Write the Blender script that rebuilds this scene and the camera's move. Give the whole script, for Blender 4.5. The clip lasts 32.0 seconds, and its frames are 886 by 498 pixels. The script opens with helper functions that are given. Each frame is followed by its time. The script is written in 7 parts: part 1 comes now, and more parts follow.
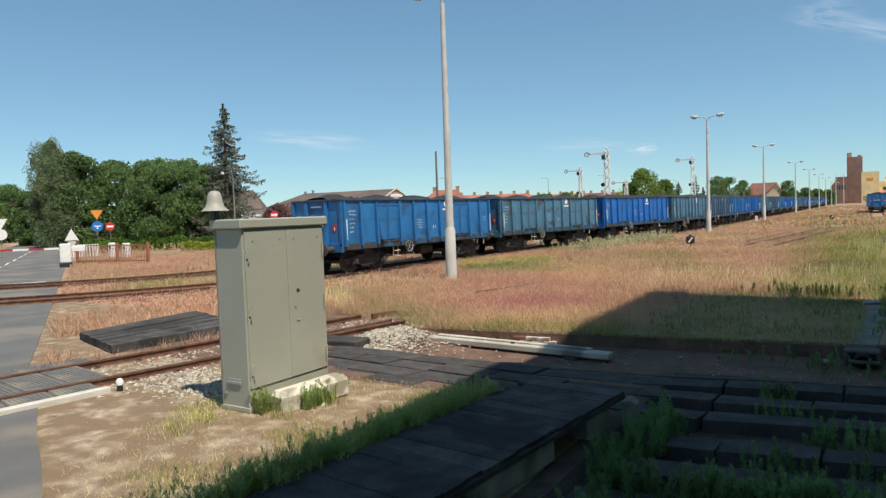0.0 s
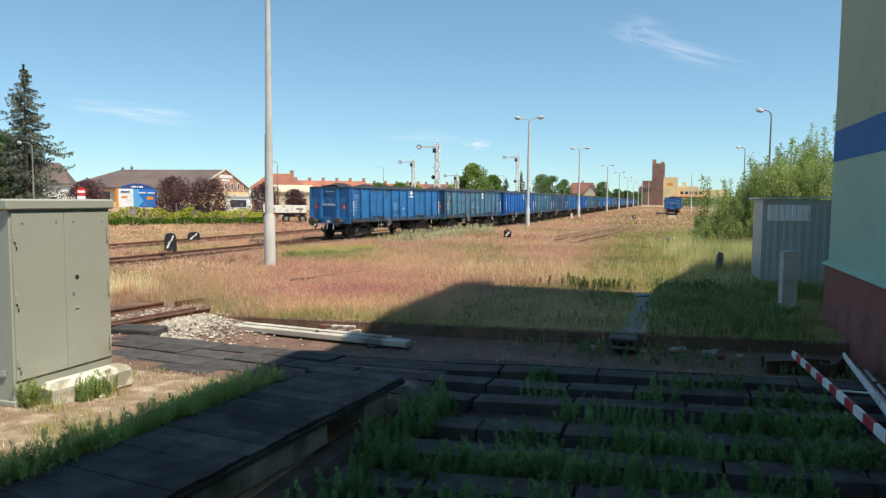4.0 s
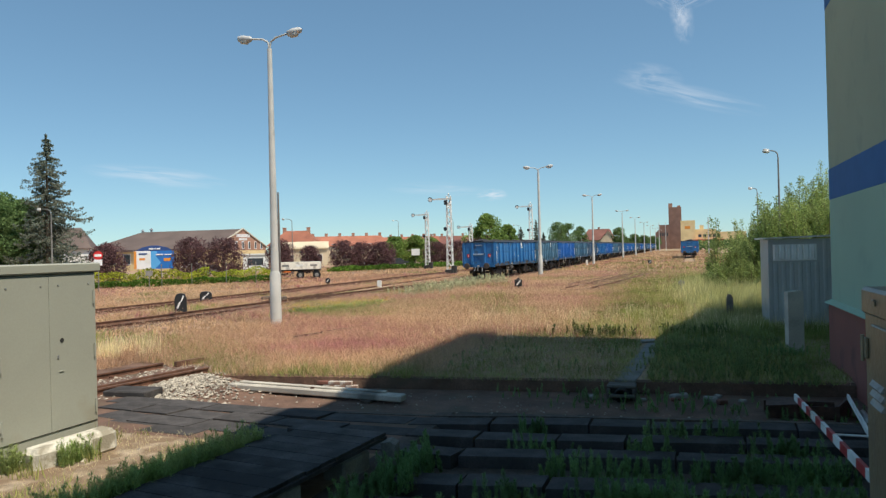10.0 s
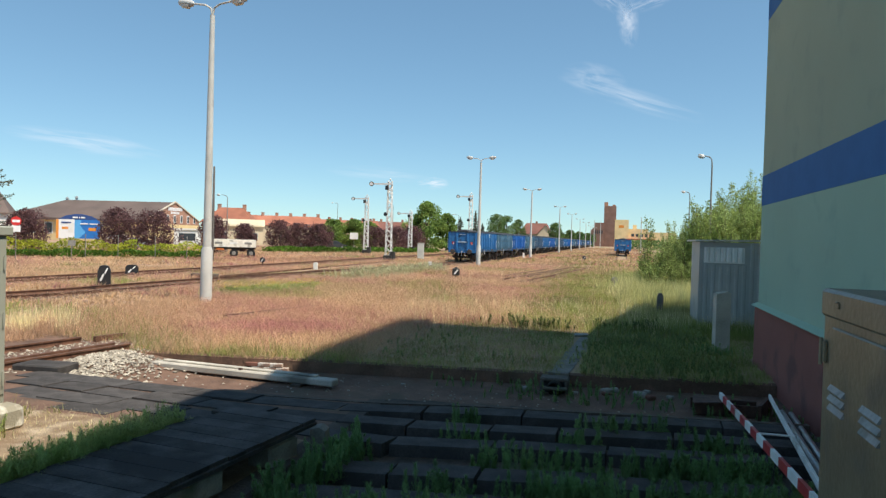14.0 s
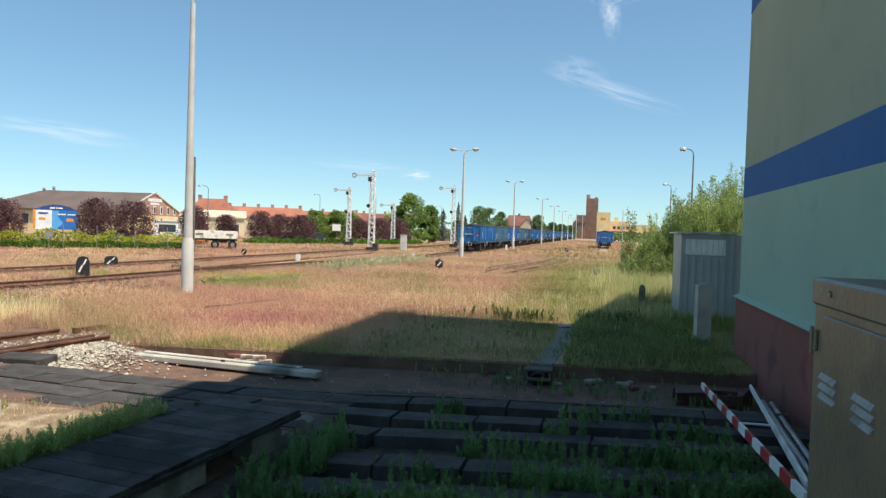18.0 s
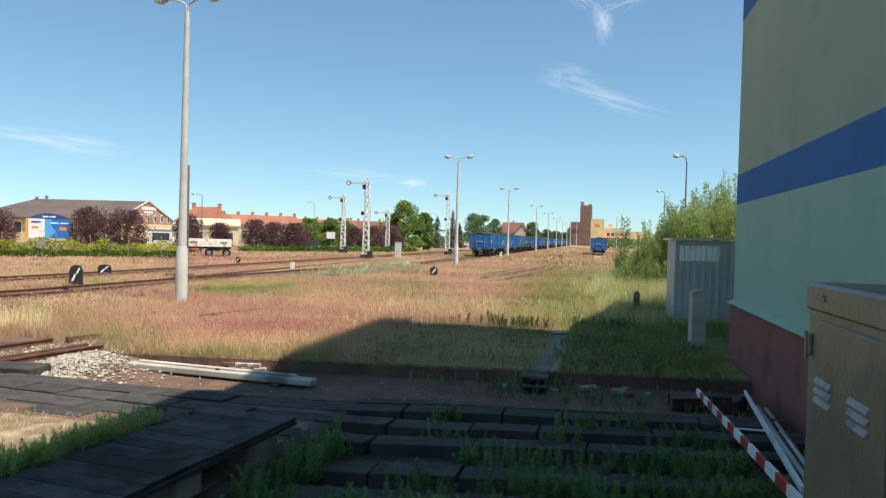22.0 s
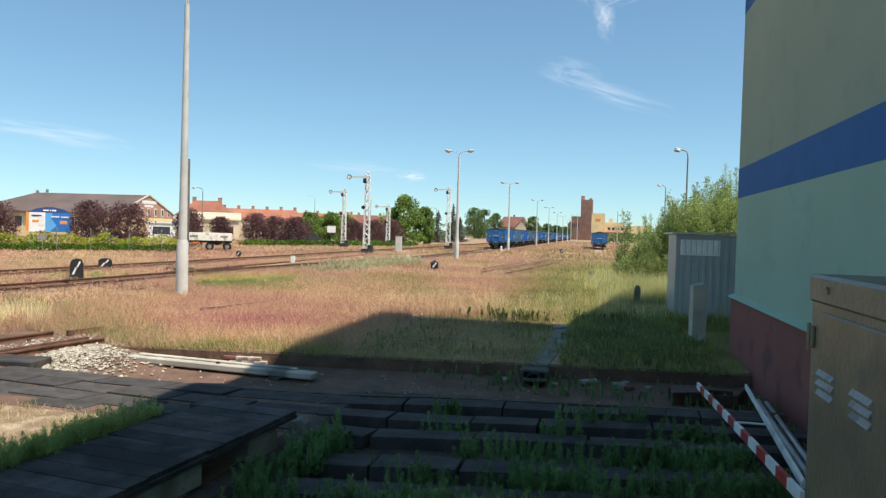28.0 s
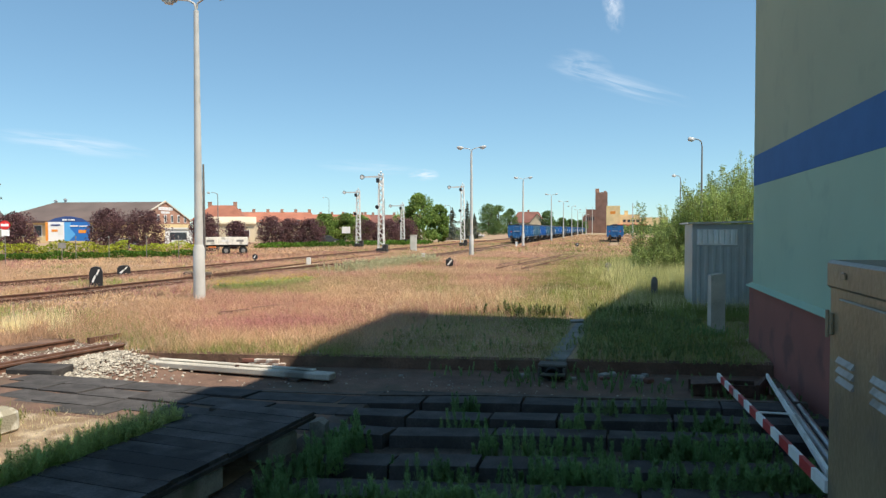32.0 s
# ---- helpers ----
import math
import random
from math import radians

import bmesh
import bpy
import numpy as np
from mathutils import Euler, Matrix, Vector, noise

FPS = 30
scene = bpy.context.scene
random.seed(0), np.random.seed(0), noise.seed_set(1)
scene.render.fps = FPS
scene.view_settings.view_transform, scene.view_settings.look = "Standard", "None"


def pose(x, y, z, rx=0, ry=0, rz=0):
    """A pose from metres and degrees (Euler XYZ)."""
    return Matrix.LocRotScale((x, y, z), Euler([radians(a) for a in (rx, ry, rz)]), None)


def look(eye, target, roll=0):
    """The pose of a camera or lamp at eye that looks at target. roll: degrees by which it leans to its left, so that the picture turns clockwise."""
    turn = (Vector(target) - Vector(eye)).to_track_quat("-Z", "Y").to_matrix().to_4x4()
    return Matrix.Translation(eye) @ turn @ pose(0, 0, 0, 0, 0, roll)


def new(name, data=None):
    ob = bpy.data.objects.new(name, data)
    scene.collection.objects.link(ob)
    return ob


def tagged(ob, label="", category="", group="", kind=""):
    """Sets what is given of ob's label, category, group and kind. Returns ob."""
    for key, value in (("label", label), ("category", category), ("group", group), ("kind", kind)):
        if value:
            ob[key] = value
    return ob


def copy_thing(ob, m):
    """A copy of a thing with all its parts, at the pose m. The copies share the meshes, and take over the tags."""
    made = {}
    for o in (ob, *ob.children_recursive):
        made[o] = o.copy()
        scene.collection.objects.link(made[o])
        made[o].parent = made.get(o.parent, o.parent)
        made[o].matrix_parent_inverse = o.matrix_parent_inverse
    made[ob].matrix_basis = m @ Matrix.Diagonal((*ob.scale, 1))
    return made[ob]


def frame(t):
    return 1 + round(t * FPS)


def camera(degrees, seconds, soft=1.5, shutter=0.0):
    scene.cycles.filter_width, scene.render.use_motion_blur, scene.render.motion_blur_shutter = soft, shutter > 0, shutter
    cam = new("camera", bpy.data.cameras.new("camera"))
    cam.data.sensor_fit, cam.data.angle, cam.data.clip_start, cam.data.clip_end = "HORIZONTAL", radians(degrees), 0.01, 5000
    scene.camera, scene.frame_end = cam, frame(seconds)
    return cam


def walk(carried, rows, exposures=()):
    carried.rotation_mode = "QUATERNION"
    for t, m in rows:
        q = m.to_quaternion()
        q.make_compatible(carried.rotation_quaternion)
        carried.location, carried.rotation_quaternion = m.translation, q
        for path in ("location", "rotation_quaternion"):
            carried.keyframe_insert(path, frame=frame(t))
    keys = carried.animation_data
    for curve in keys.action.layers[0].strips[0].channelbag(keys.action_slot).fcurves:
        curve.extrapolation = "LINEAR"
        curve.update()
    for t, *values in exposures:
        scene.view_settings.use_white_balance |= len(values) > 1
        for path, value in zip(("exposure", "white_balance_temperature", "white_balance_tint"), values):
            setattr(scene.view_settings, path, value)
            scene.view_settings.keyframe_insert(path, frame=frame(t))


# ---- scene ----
cam = camera(66.0, 32.0, 1.35)
PATH = [
    (0, (0.155, -0.039, 2.512), (-0.898, 1.658, 2.407), -2.01),
    (0.5, (0.179, -0.089, 2.549), (-0.732, 1.686, 2.411), -1.47),
    (1, (0.271, -0.103, 2.565), (-0.529, 1.723, 2.403), -1.16),
    (1.5, (0.360, 0.004, 2.566), (-0.476, 1.813, 2.400), -0.94),
    (2, (0.408, 0.036, 2.572), (-0.443, 1.838, 2.396), -0.56),
    (2.5, (0.406, -0.020, 2.577), (-0.362, 1.820, 2.421), -0.33),
    (3, (0.549, 0.053, 2.569), (-0.238, 1.888, 2.443), 0.23),
    (3.5, (0.646, 0.061, 2.561), (-0.154, 1.890, 2.444), 0.56),
    (4, (0.816, -0.089, 2.585), (0.196, 1.807, 2.438), 0.56),
    (4.5, (1.007, 0.013, 2.594), (0.379, 1.906, 2.443), -0.32),
    (6.5, (1.095, 0.168, 2.593), (0.460, 2.061, 2.485), 0.14),
    (7, (1.108, 0.135, 2.591), (0.471, 2.029, 2.513), 0.01),
    (7.5, (1.136, 0.106, 2.591), (0.499, 2.001, 2.539), 0.25),
    (8, (1.180, 0.085, 2.590), (0.546, 1.981, 2.565), 0.45),
    (8.5, (1.234, 0.094, 2.590), (0.583, 1.985, 2.590), 0.16),
    (9, (1.276, 0.083, 2.581), (0.608, 1.968, 2.593), -0.71),
    (9.5, (1.291, 0.092, 2.582), (0.620, 1.976, 2.597), -1.32),
    (10, (1.291, 0.095, 2.579), (0.619, 1.979, 2.583), -1.43),
    (10.5, (1.287, 0.109, 2.578), (0.610, 1.991, 2.575), -1.48),
    (11, (1.250, 0.131, 2.581), (0.638, 2.035, 2.549), -0.73),
    (11.5, (1.202, 0.244, 2.559), (0.659, 2.168, 2.506), 0.16),
    (12, (1.058, 0.294, 2.530), (0.575, 2.234, 2.468), 0.88),
    (12.5, (1.068, 0.323, 2.524), (0.621, 2.272, 2.458), 1.55),
    (13, (1.137, 0.321, 2.539), (0.668, 2.265, 2.487), 2.22),
    (13.5, (1.163, 0.303, 2.543), (0.676, 2.243, 2.506), 2.10),
    (14, (1.179, 0.287, 2.546), (0.680, 2.223, 2.513), 1.68),
    (14.5, (1.179, 0.278, 2.547), (0.664, 2.211, 2.510), 1.38),
    (16.5, (1.177, 0.290, 2.539), (0.667, 2.224, 2.503), 0.38),
    (17, (1.156, 0.306, 2.535), (0.673, 2.246, 2.484), 0.90),
    (17.5, (1.142, 0.314, 2.527), (0.681, 2.260, 2.472), 1.39),
    (18, (1.139, 0.311, 2.530), (0.690, 2.259, 2.475), 1.82),
    (18.5, (1.143, 0.305, 2.531), (0.691, 2.253, 2.472), 1.58),
    (19, (1.137, 0.310, 2.530), (0.683, 2.257, 2.471), 1.60),
    (19.5, (1.144, 0.301, 2.528), (0.691, 2.249, 2.472), 1.54),
    (20, (1.138, 0.295, 2.526), (0.694, 2.244, 2.479), 1.57),
    (20.5, (1.140, 0.304, 2.528), (0.698, 2.255, 2.487), 1.51),
    (21, (1.139, 0.296, 2.529), (0.696, 2.246, 2.491), 1.37),
    (21.5, (1.143, 0.298, 2.530), (0.698, 2.248, 2.495), 1.39),
    (22, (1.133, 0.299, 2.527), (0.699, 2.251, 2.494), 1.61),
    (22.5, (1.132, 0.306, 2.524), (0.704, 2.260, 2.489), 1.64),
    (23, (1.139, 0.307, 2.521), (0.716, 2.261, 2.483), 1.55),
    (23.5, (1.130, 0.310, 2.520), (0.725, 2.268, 2.479), 1.71),
    (24, (1.120, 0.310, 2.516), (0.735, 2.272, 2.476), 1.88),
    (24.5, (1.119, 0.299, 2.522), (0.750, 2.265, 2.487), 2.16),
    (26.5, (1.130, 0.291, 2.523), (0.719, 2.248, 2.486), 2.26),
    (27, (1.128, 0.299, 2.518), (0.705, 2.253, 2.478), 2.01),
    (27.5, (1.129, 0.304, 2.517), (0.695, 2.256, 2.472), 1.75),
    (28, (1.129, 0.313, 2.516), (0.694, 2.264, 2.466), 1.67),
    (28.5, (1.125, 0.303, 2.521), (0.693, 2.255, 2.471), 1.77),
    (29, (1.129, 0.301, 2.521), (0.695, 2.253, 2.480), 1.76),
    (29.5, (1.131, 0.299, 2.525), (0.689, 2.249, 2.487), 1.68),
    (30, (1.129, 0.295, 2.522), (0.685, 2.245, 2.484), 1.61),
    (30.5, (1.127, 0.303, 2.517), (0.688, 2.254, 2.479), 1.61),
    (31, (1.130, 0.311, 2.515), (0.688, 2.261, 2.468), 1.08),
    (31.5, (1.138, 0.319, 2.515), (0.685, 2.267, 2.458), 0.38),
    (32, (1.146, 0.334, 2.514), (0.668, 2.275, 2.456), -0.08),
]
walk(cam, [(t, look(eye, target, roll)) for t, eye, target, roll in PATH],
     [(0.0, 0.14, 6500, 10), (1.2, 0.48, 6500, 10), (3.0, 0.5, 6500, 10), (4.0, 0.4, 6500, 10), (7.0, 0.42, 6500, 10), (9.0, 0.12, 6500, 10), (10.3, 0.12, 6500, 10), (11.2, 0.15, 6500, 10), (12.1, 0.42, 6500, 10), (13.0, 0.43, 6500, 10), (14.0, 0.34, 6500, 10), (17.0, 0.4, 6500, 10), (19.0, 0.42, 6500, 10), (32.0, 0.42, 6500, 10)])

# ---- world, sun ----
SUN_TO = Vector((-0.923, 0.385, -1.75)).normalized()
world = bpy.data.worlds.new("sky")
scene.world = world
world.use_nodes = True
wn = world.node_tree.nodes
sky = wn.new("ShaderNodeTexSky")
sky.sky_type = "NISHITA"
sky.sun_disc = False
sky.sun_elevation = math.asin(-SUN_TO.z)
sky.sun_rotation = math.atan2(-SUN_TO.x, -SUN_TO.y)
sky.air_density, sky.dust_density, sky.ozone_density = 1.0, 0.0, 1.2
sky.altitude = 1500.0
wn["Background"].inputs["Strength"].default_value = 0.1615
cool = wn.new("ShaderNodeMix")
cool.data_type, cool.blend_type = "RGBA", "MULTIPLY"
cool.inputs[0].default_value, cool.inputs[7].default_value = 1.0, (0.715, 0.995, 1.1, 1)
soft = wn.new("ShaderNodeGamma")
soft.inputs[1].default_value = 0.70
world.node_tree.links.new(sky.outputs[0], soft.inputs[0])
world.node_tree.links.new(soft.outputs[0], cool.inputs[6])
world.node_tree.links.new(cool.outputs[2], wn["Background"].inputs["Color"])
sun = new("sun", bpy.data.lights.new("sun", "SUN"))
sun.data.energy, sun.data.angle, sun.data.color = 4.8, radians(0.55), (1.0, 0.92, 0.79)
sun.matrix_world = Matrix.Translation((0, 0, 60)) @ SUN_TO.to_track_quat("-Z", "Y").to_matrix().to_4x4()


# ---- materials ----
MATS = {}


def mat(name, color, rough=0.8, metal=0.0, var=0.25, scale=3.0, fine=40.0, bump=0.15, stain=None, amount=0.0,
        stain_scale=1.2, island=0.0, objrand=0.0, alpha=None, spec=0.5, hue=None, thin=0.0):
    """A worn surface: coarse and fine mottling, stains in a second colour, relief, shifts by island and by object; thin leaves let light through."""
    if name in MATS:
        return MATS[name]
    m = bpy.data.materials.new(name)
    m.use_nodes = True
    n, k = m.node_tree.nodes, m.node_tree.links
    b = n["Principled BSDF"]
    b.inputs["Roughness"].default_value, b.inputs["Metallic"].default_value = rough, metal
    b.inputs["Specular IOR Level"].default_value = spec
    tc = n.new("ShaderNodeTexCoord")

    def noisy(s, detail=4.0):
        t = n.new("ShaderNodeTexNoise")
        t.inputs["Scale"].default_value, t.inputs["Detail"].default_value = s, detail
        k.new(tc.outputs["Object"], t.inputs["Vector"])
        return t

    def mix(kind, fac, a, c):
        x = n.new("ShaderNodeMix")
        x.data_type, x.blend_type = "RGBA", kind
        for sock, v in ((x.inputs[0], fac), (x.inputs[6], a), (x.inputs[7], c)):
            if isinstance(v, (int, float)):
                sock.default_value = v
            elif isinstance(v, tuple):
                sock.default_value = (*v[:3], 1)
            else:
                k.new(v, sock)
        return x.outputs[2]

    def ramp(src, lo, hi, a=(0, 0, 0), c=(1, 1, 1)):
        r = n.new("ShaderNodeValToRGB")
        r.color_ramp.elements[0].position, r.color_ramp.elements[1].position = lo, hi
        r.color_ramp.elements[0].color, r.color_ramp.elements[1].color = (*a, 1), (*c, 1)
        k.new(src, r.inputs[0])
        return r.outputs[0]

    coarse, small = noisy(scale), noisy(fine)
    out = tuple(color)
    if hue:
        out = mix("MIX", ramp(noisy(scale * 0.37, 2.0).outputs[0], 0.4, 0.62), out, hue)
    lo, hi = 1 - var, 1 + var
    out = mix("MULTIPLY", 1.0, out, ramp(coarse.outputs[0], 0.3, 0.7, (lo, lo, lo), (hi, hi, hi)))
    out = mix("MULTIPLY", 1.0, out, ramp(small.outputs[0], 0.3, 0.7, (1 - var * 0.6,) * 3, (1 + var * 0.6,) * 3))
    if island:
        geo = n.new("ShaderNodeNewGeometry")
        out = mix("MULTIPLY", 1.0, out, ramp(geo.outputs["Random Per Island"], 0.0, 1.0, (1 - island,) * 3, (1 + island,) * 3))
    if objrand:
        info = n.new("ShaderNodeObjectInfo")
        out = mix("MULTIPLY", 1.0, out, ramp(info.outputs["Random"], 0.0, 1.0, (1 - objrand,) * 3, (1 + objrand,) * 3))
    if stain:
        st = noisy(stain_scale, 6.0)
        out = mix("MIX", ramp(st.outputs[0], 0.62 - amount * 0.3, 0.72 - amount * 0.25), out, stain)
    k.new(out, b.inputs["Base Color"])
    if thin:
        tl, ms = n.new("ShaderNodeBsdfTranslucent"), n.new("ShaderNodeMixShader")
        ms.inputs[0].default_value = thin
        k.new(out, tl.inputs["Color"])
        k.new(b.outputs[0], ms.inputs[1])
        k.new(tl.outputs[0], ms.inputs[2])
        k.new(ms.outputs[0], n["Material Output"].inputs[0])
    if bump:
        bp = n.new("ShaderNodeBump")
        bp.inputs["Strength"].default_value, bp.inputs["Distance"].default_value = bump, 0.02
        k.new(small.outputs[0], bp.inputs["Height"])
        k.new(bp.outputs[0], b.inputs["Normal"])
    MATS[name] = m
    return m


# ---- mesh helpers ----
class Build:
    """Collects faces for one mesh."""

    def __init__(self):
        self.v, self.f = [], []

    def face(self, *pts):
        i = len(self.v)
        self.v += [tuple(p) for p in pts]
        self.f.append(tuple(range(i, i + len(pts))))
        return self

    def hull8(self, p):
        i = len(self.v)
        self.v += [tuple(q) for q in p]
        for a in ((0, 3, 2, 1), (4, 5, 6, 7), (0, 1, 5, 4), (1, 2, 6, 5), (2, 3, 7, 6), (3, 0, 4, 7)):
            self.f.append(tuple(i + j for j in a))
        return self

    def box(self, x0, x1, y0, y1, z0, z1, bev=0.0):
        if not bev:
            return self.hull8([(x0, y0, z0), (x1, y0, z0), (x1, y1, z0), (x0, y1, z0), (x0, y0, z1), (x1, y0, z1), (x1, y1, z1), (x0, y1, z1)])
        c, h = ((x0 + x1) / 2, (y0 + y1) / 2, (z0 + z1) / 2), ((x1 - x0) / 2, (y1 - y0) / 2, (z1 - z0) / 2)
        i = len(self.v)
        idx = {}
        for sx in (-1, 1):
            for sy in (-1, 1):
                for sz in (-1, 1):
                    s = (sx, sy, sz)
                    for ax in range(3):
                        p = [c[j] + s[j] * (h[j] if j == ax else h[j] - bev) for j in range(3)]
                        idx[s, ax] = len(self.v)
                        self.v.append(tuple(p))
        for ax in range(3):
            a, b = [j for j in range(3) if j != ax]
            for sg in (-1, 1):
                q = []
                for u, w in ((-1, -1), (1, -1), (1, 1), (-1, 1)):
                    s = [0, 0, 0]
                    s[ax], s[a], s[b] = sg, u, w
                    q.append(idx[tuple(s), ax])
                flip = (sg > 0) == (ax == 1)
                self.f.append(tuple(q[::-1] if flip else q))
            for u in (-1, 1):
                for w in (-1, 1):
                    s0, s1 = [0, 0, 0], [0, 0, 0]
                    s0[ax], s1[ax] = -1, 1
                    s0[a] = s1[a] = u
                    s0[b] = s1[b] = w
                    q = (idx[tuple(s0), a], idx[tuple(s1), a], idx[tuple(s1), b], idx[tuple(s0), b])
                    self.f.append(q)
        for sx in (-1, 1):
            for sy in (-1, 1):
                for sz in (-1, 1):
                    self.f.append(tuple(idx[(sx, sy, sz), ax] for ax in range(3)))
        return self

    def tube(self, p, q, r0, r1=None, n=8, caps=True):
        p, q = Vector(p), Vector(q)
        r1 = r0 if r1 is None else r1
        d = (q - p).normalized()
        u = d.cross(Vector((0, 0, 1)) if abs(d.z) < 0.9 else Vector((1, 0, 0))).normalized()
        w = d.cross(u)
        i = len(self.v)
        for c, r in ((p, r0), (q, r1)):
            for j in range(n):
                a = 2 * math.pi * j / n
                self.v.append(tuple(c + r * (math.cos(a) * u + math.sin(a) * w)))
        for j in range(n):
            self.f.append((i + j, i + (j + 1) % n, i + n + (j + 1) % n, i + n + j))
        if caps:
            self.f.append(tuple(i + j for j in reversed(range(n))))
            self.f.append(tuple(i + n + j for j in range(n)))
        return self

    def lathe(self, prof, n=16, axis=(0, 0, 1), at=(0, 0, 0)):
        """Rings of (radius, height) along an axis."""
        ax = Vector(axis).normalized()
        u = ax.cross(Vector((0, 0, 1)) if abs(ax.z) < 0.9 else Vector((1, 0, 0))).normalized()
        w = ax.cross(u)
        i = len(self.v)
        for r, h in prof:
            for j in range(n):
                a = 2 * math.pi * j / n
                self.v.append(tuple(Vector(at) + ax * h + max(r, 1e-4) * (math.cos(a) * u + math.sin(a) * w)))
        for s in range(len(prof) - 1):
            for j in range(n):
                a, b = i + s * n + j, i + s * n + (j + 1) % n
                self.f.append((a, b, b + n, a + n))
        return self

    def prism(self, outline, axis, lo, hi):
        """An outline (a, b) pushed along axis 0, 1 or 2 from lo to hi."""
        o = [j for j in range(3) if j != axis]
        i, n = len(self.v), len(outline)
        for h in (lo, hi):
            for a, b in outline:
                p = [0, 0, 0]
                p[axis], p[o[0]], p[o[1]] = h, a, b
                self.v.append(tuple(p))
        for j in range(n):
            self.f.append((i + j, i + (j + 1) % n, i + n + (j + 1) % n, i + n + j))
        self.f.append(tuple(i + j for j in reversed(range(n))))
        self.f.append(tuple(i + n + j for j in range(n)))
        return self

    def data(self, name, material, smooth=False):
        me = bpy.data.meshes.new(name)
        me.from_pydata(self.v, [], self.f)
        bm = bmesh.new()
        bm.from_mesh(me)
        bmesh.ops.recalc_face_normals(bm, faces=bm.faces)
        bm.to_mesh(me)
        bm.free()
        if smooth:
            me.polygons.foreach_set("use_smooth", [True] * len(me.polygons))
        me.materials.append(material)
        return me


def thing(name, at, label, category, group="", turn=0.0, kind=""):
    ob = new(name)
    ob.empty_display_size = 0.2
    ob.matrix_world = pose(*at, 0, 0, turn)
    return tagged(ob, label, category, group, kind)


def part(name, build, material, parent, label="", smooth=False, at=None):
    ob = new(name, build.data(name, material, smooth) if isinstance(build, Build) else build)
    ob.parent = parent
    if at is not None:
        ob.matrix_basis = at
    return tagged(ob, label)


def solo(name, build, material, label, category, kind="", group="", smooth=False):
    ob = new(name, build.data(name, material, smooth))
    return tagged(ob, label, category, group, kind)


def raw(name, verts, faces, material):
    me = bpy.data.meshes.new(name)
    me.from_pydata(verts, [], faces)
    me.materials.append(material)
    return me


def site(bearing, d):
    """A place by its bearing (degrees left of the yard's axis) and distance from the stair landing."""
    return (1.14 - d * math.sin(radians(bearing)), 0.29 + d * math.cos(radians(bearing)))


def tri_mesh(name, tris, material):
    """One mesh from an array (n, 3, 3) of triangles."""
    n = len(tris)
    me = bpy.data.meshes.new(name)
    me.vertices.add(3 * n)
    me.vertices.foreach_set("co", np.ascontiguousarray(tris, dtype=np.float32).ravel())
    me.loops.add(3 * n)
    me.loops.foreach_set("vertex_index", np.arange(3 * n, dtype=np.int32))
    me.polygons.add(n)
    me.polygons.foreach_set("loop_start", np.arange(0, 3 * n, 3, dtype=np.int32))
    me.polygons.foreach_set("loop_total", np.full(n, 3, dtype=np.int32))
    me.update(calc_edges=True)
    me.materials.append(material)
    return me


RNG = np.random.default_rng(7)

concrete = mat("concrete", (0.47, 0.43, 0.36), 0.9, var=0.2, scale=2.0, stain=(0.2, 0.19, 0.16), amount=0.2)
old_concrete = mat("old concrete", (0.32, 0.305, 0.27), 0.95, var=0.25, scale=3.0, stain=(0.12, 0.13, 0.08), amount=0.35, bump=0.3)
pole_paint = mat("galvanised pole", (0.55, 0.54, 0.50), 0.55, var=0.12, scale=1.5, stain=(0.35, 0.33, 0.3), amount=0.1)
dark_pole = mat("weathered pole", (0.22, 0.21, 0.19), 0.8, var=0.2)
rail_steel = mat("rusty rail", (0.16, 0.08, 0.05), 0.7, 0.2, var=0.35, scale=6)
rust = mat("rusty steel", (0.09, 0.045, 0.03), 0.85, var=0.4, scale=8)
sleeper_wood = mat("sleeper", (0.10, 0.075, 0.055), 0.95, var=0.4, scale=5, objrand=0.3)
rubber = mat("crossing slab", (0.073, 0.067, 0.064), 0.95, var=0.3, scale=4, stain=(0.05, 0.048, 0.047), amount=0.2, objrand=0.14, bump=0.3, spec=0.15)
board = mat("tarred boards", (0.076, 0.071, 0.068), 0.95, var=0.35, scale=3, stain=(0.043, 0.041, 0.04), amount=0.3, objrand=0.3, bump=0.35, spec=0.12)
panel_rubber = mat("studded rubber panel", (0.15, 0.145, 0.135), 0.9, var=0.2, scale=5, stain=(0.26, 0.23, 0.18), amount=0.3, bump=0.4)
grey_cab = mat("grey-green paint", (0.345, 0.35, 0.288), 0.5, var=0.05, scale=1.2, stain=(0.32, 0.31, 0.24), amount=0.12, bump=0.03)
worn_cab = mat("worn ochre paint", (0.185, 0.158, 0.10), 0.38, var=0.2, scale=3.0, stain=(0.13, 0.12, 0.09), amount=0.25, stain_scale=5, bump=0.12)
dark_gap = mat("dark gap", (0.03, 0.03, 0.028), 0.9)
steel = mat("bare steel", (0.45, 0.45, 0.44), 0.4, 0.7, var=0.15)
white_paint = mat("white paint", (0.78, 0.77, 0.73), 0.6, var=0.08, stain=(0.5, 0.47, 0.4), amount=0.15)
red_paint = mat("red paint", (0.42, 0.03, 0.03), 0.5, var=0.12, stain=(0.2, 0.03, 0.03), amount=0.1)
black_paint = mat("black paint", (0.02, 0.02, 0.022), 0.5, var=0.2)
brick_mat = mat("old brick", (0.23, 0.10, 0.07), 0.95, var=0.3, scale=9, objrand=0.35, stain=(0.12, 0.08, 0.06), amount=0.3, bump=0.4)
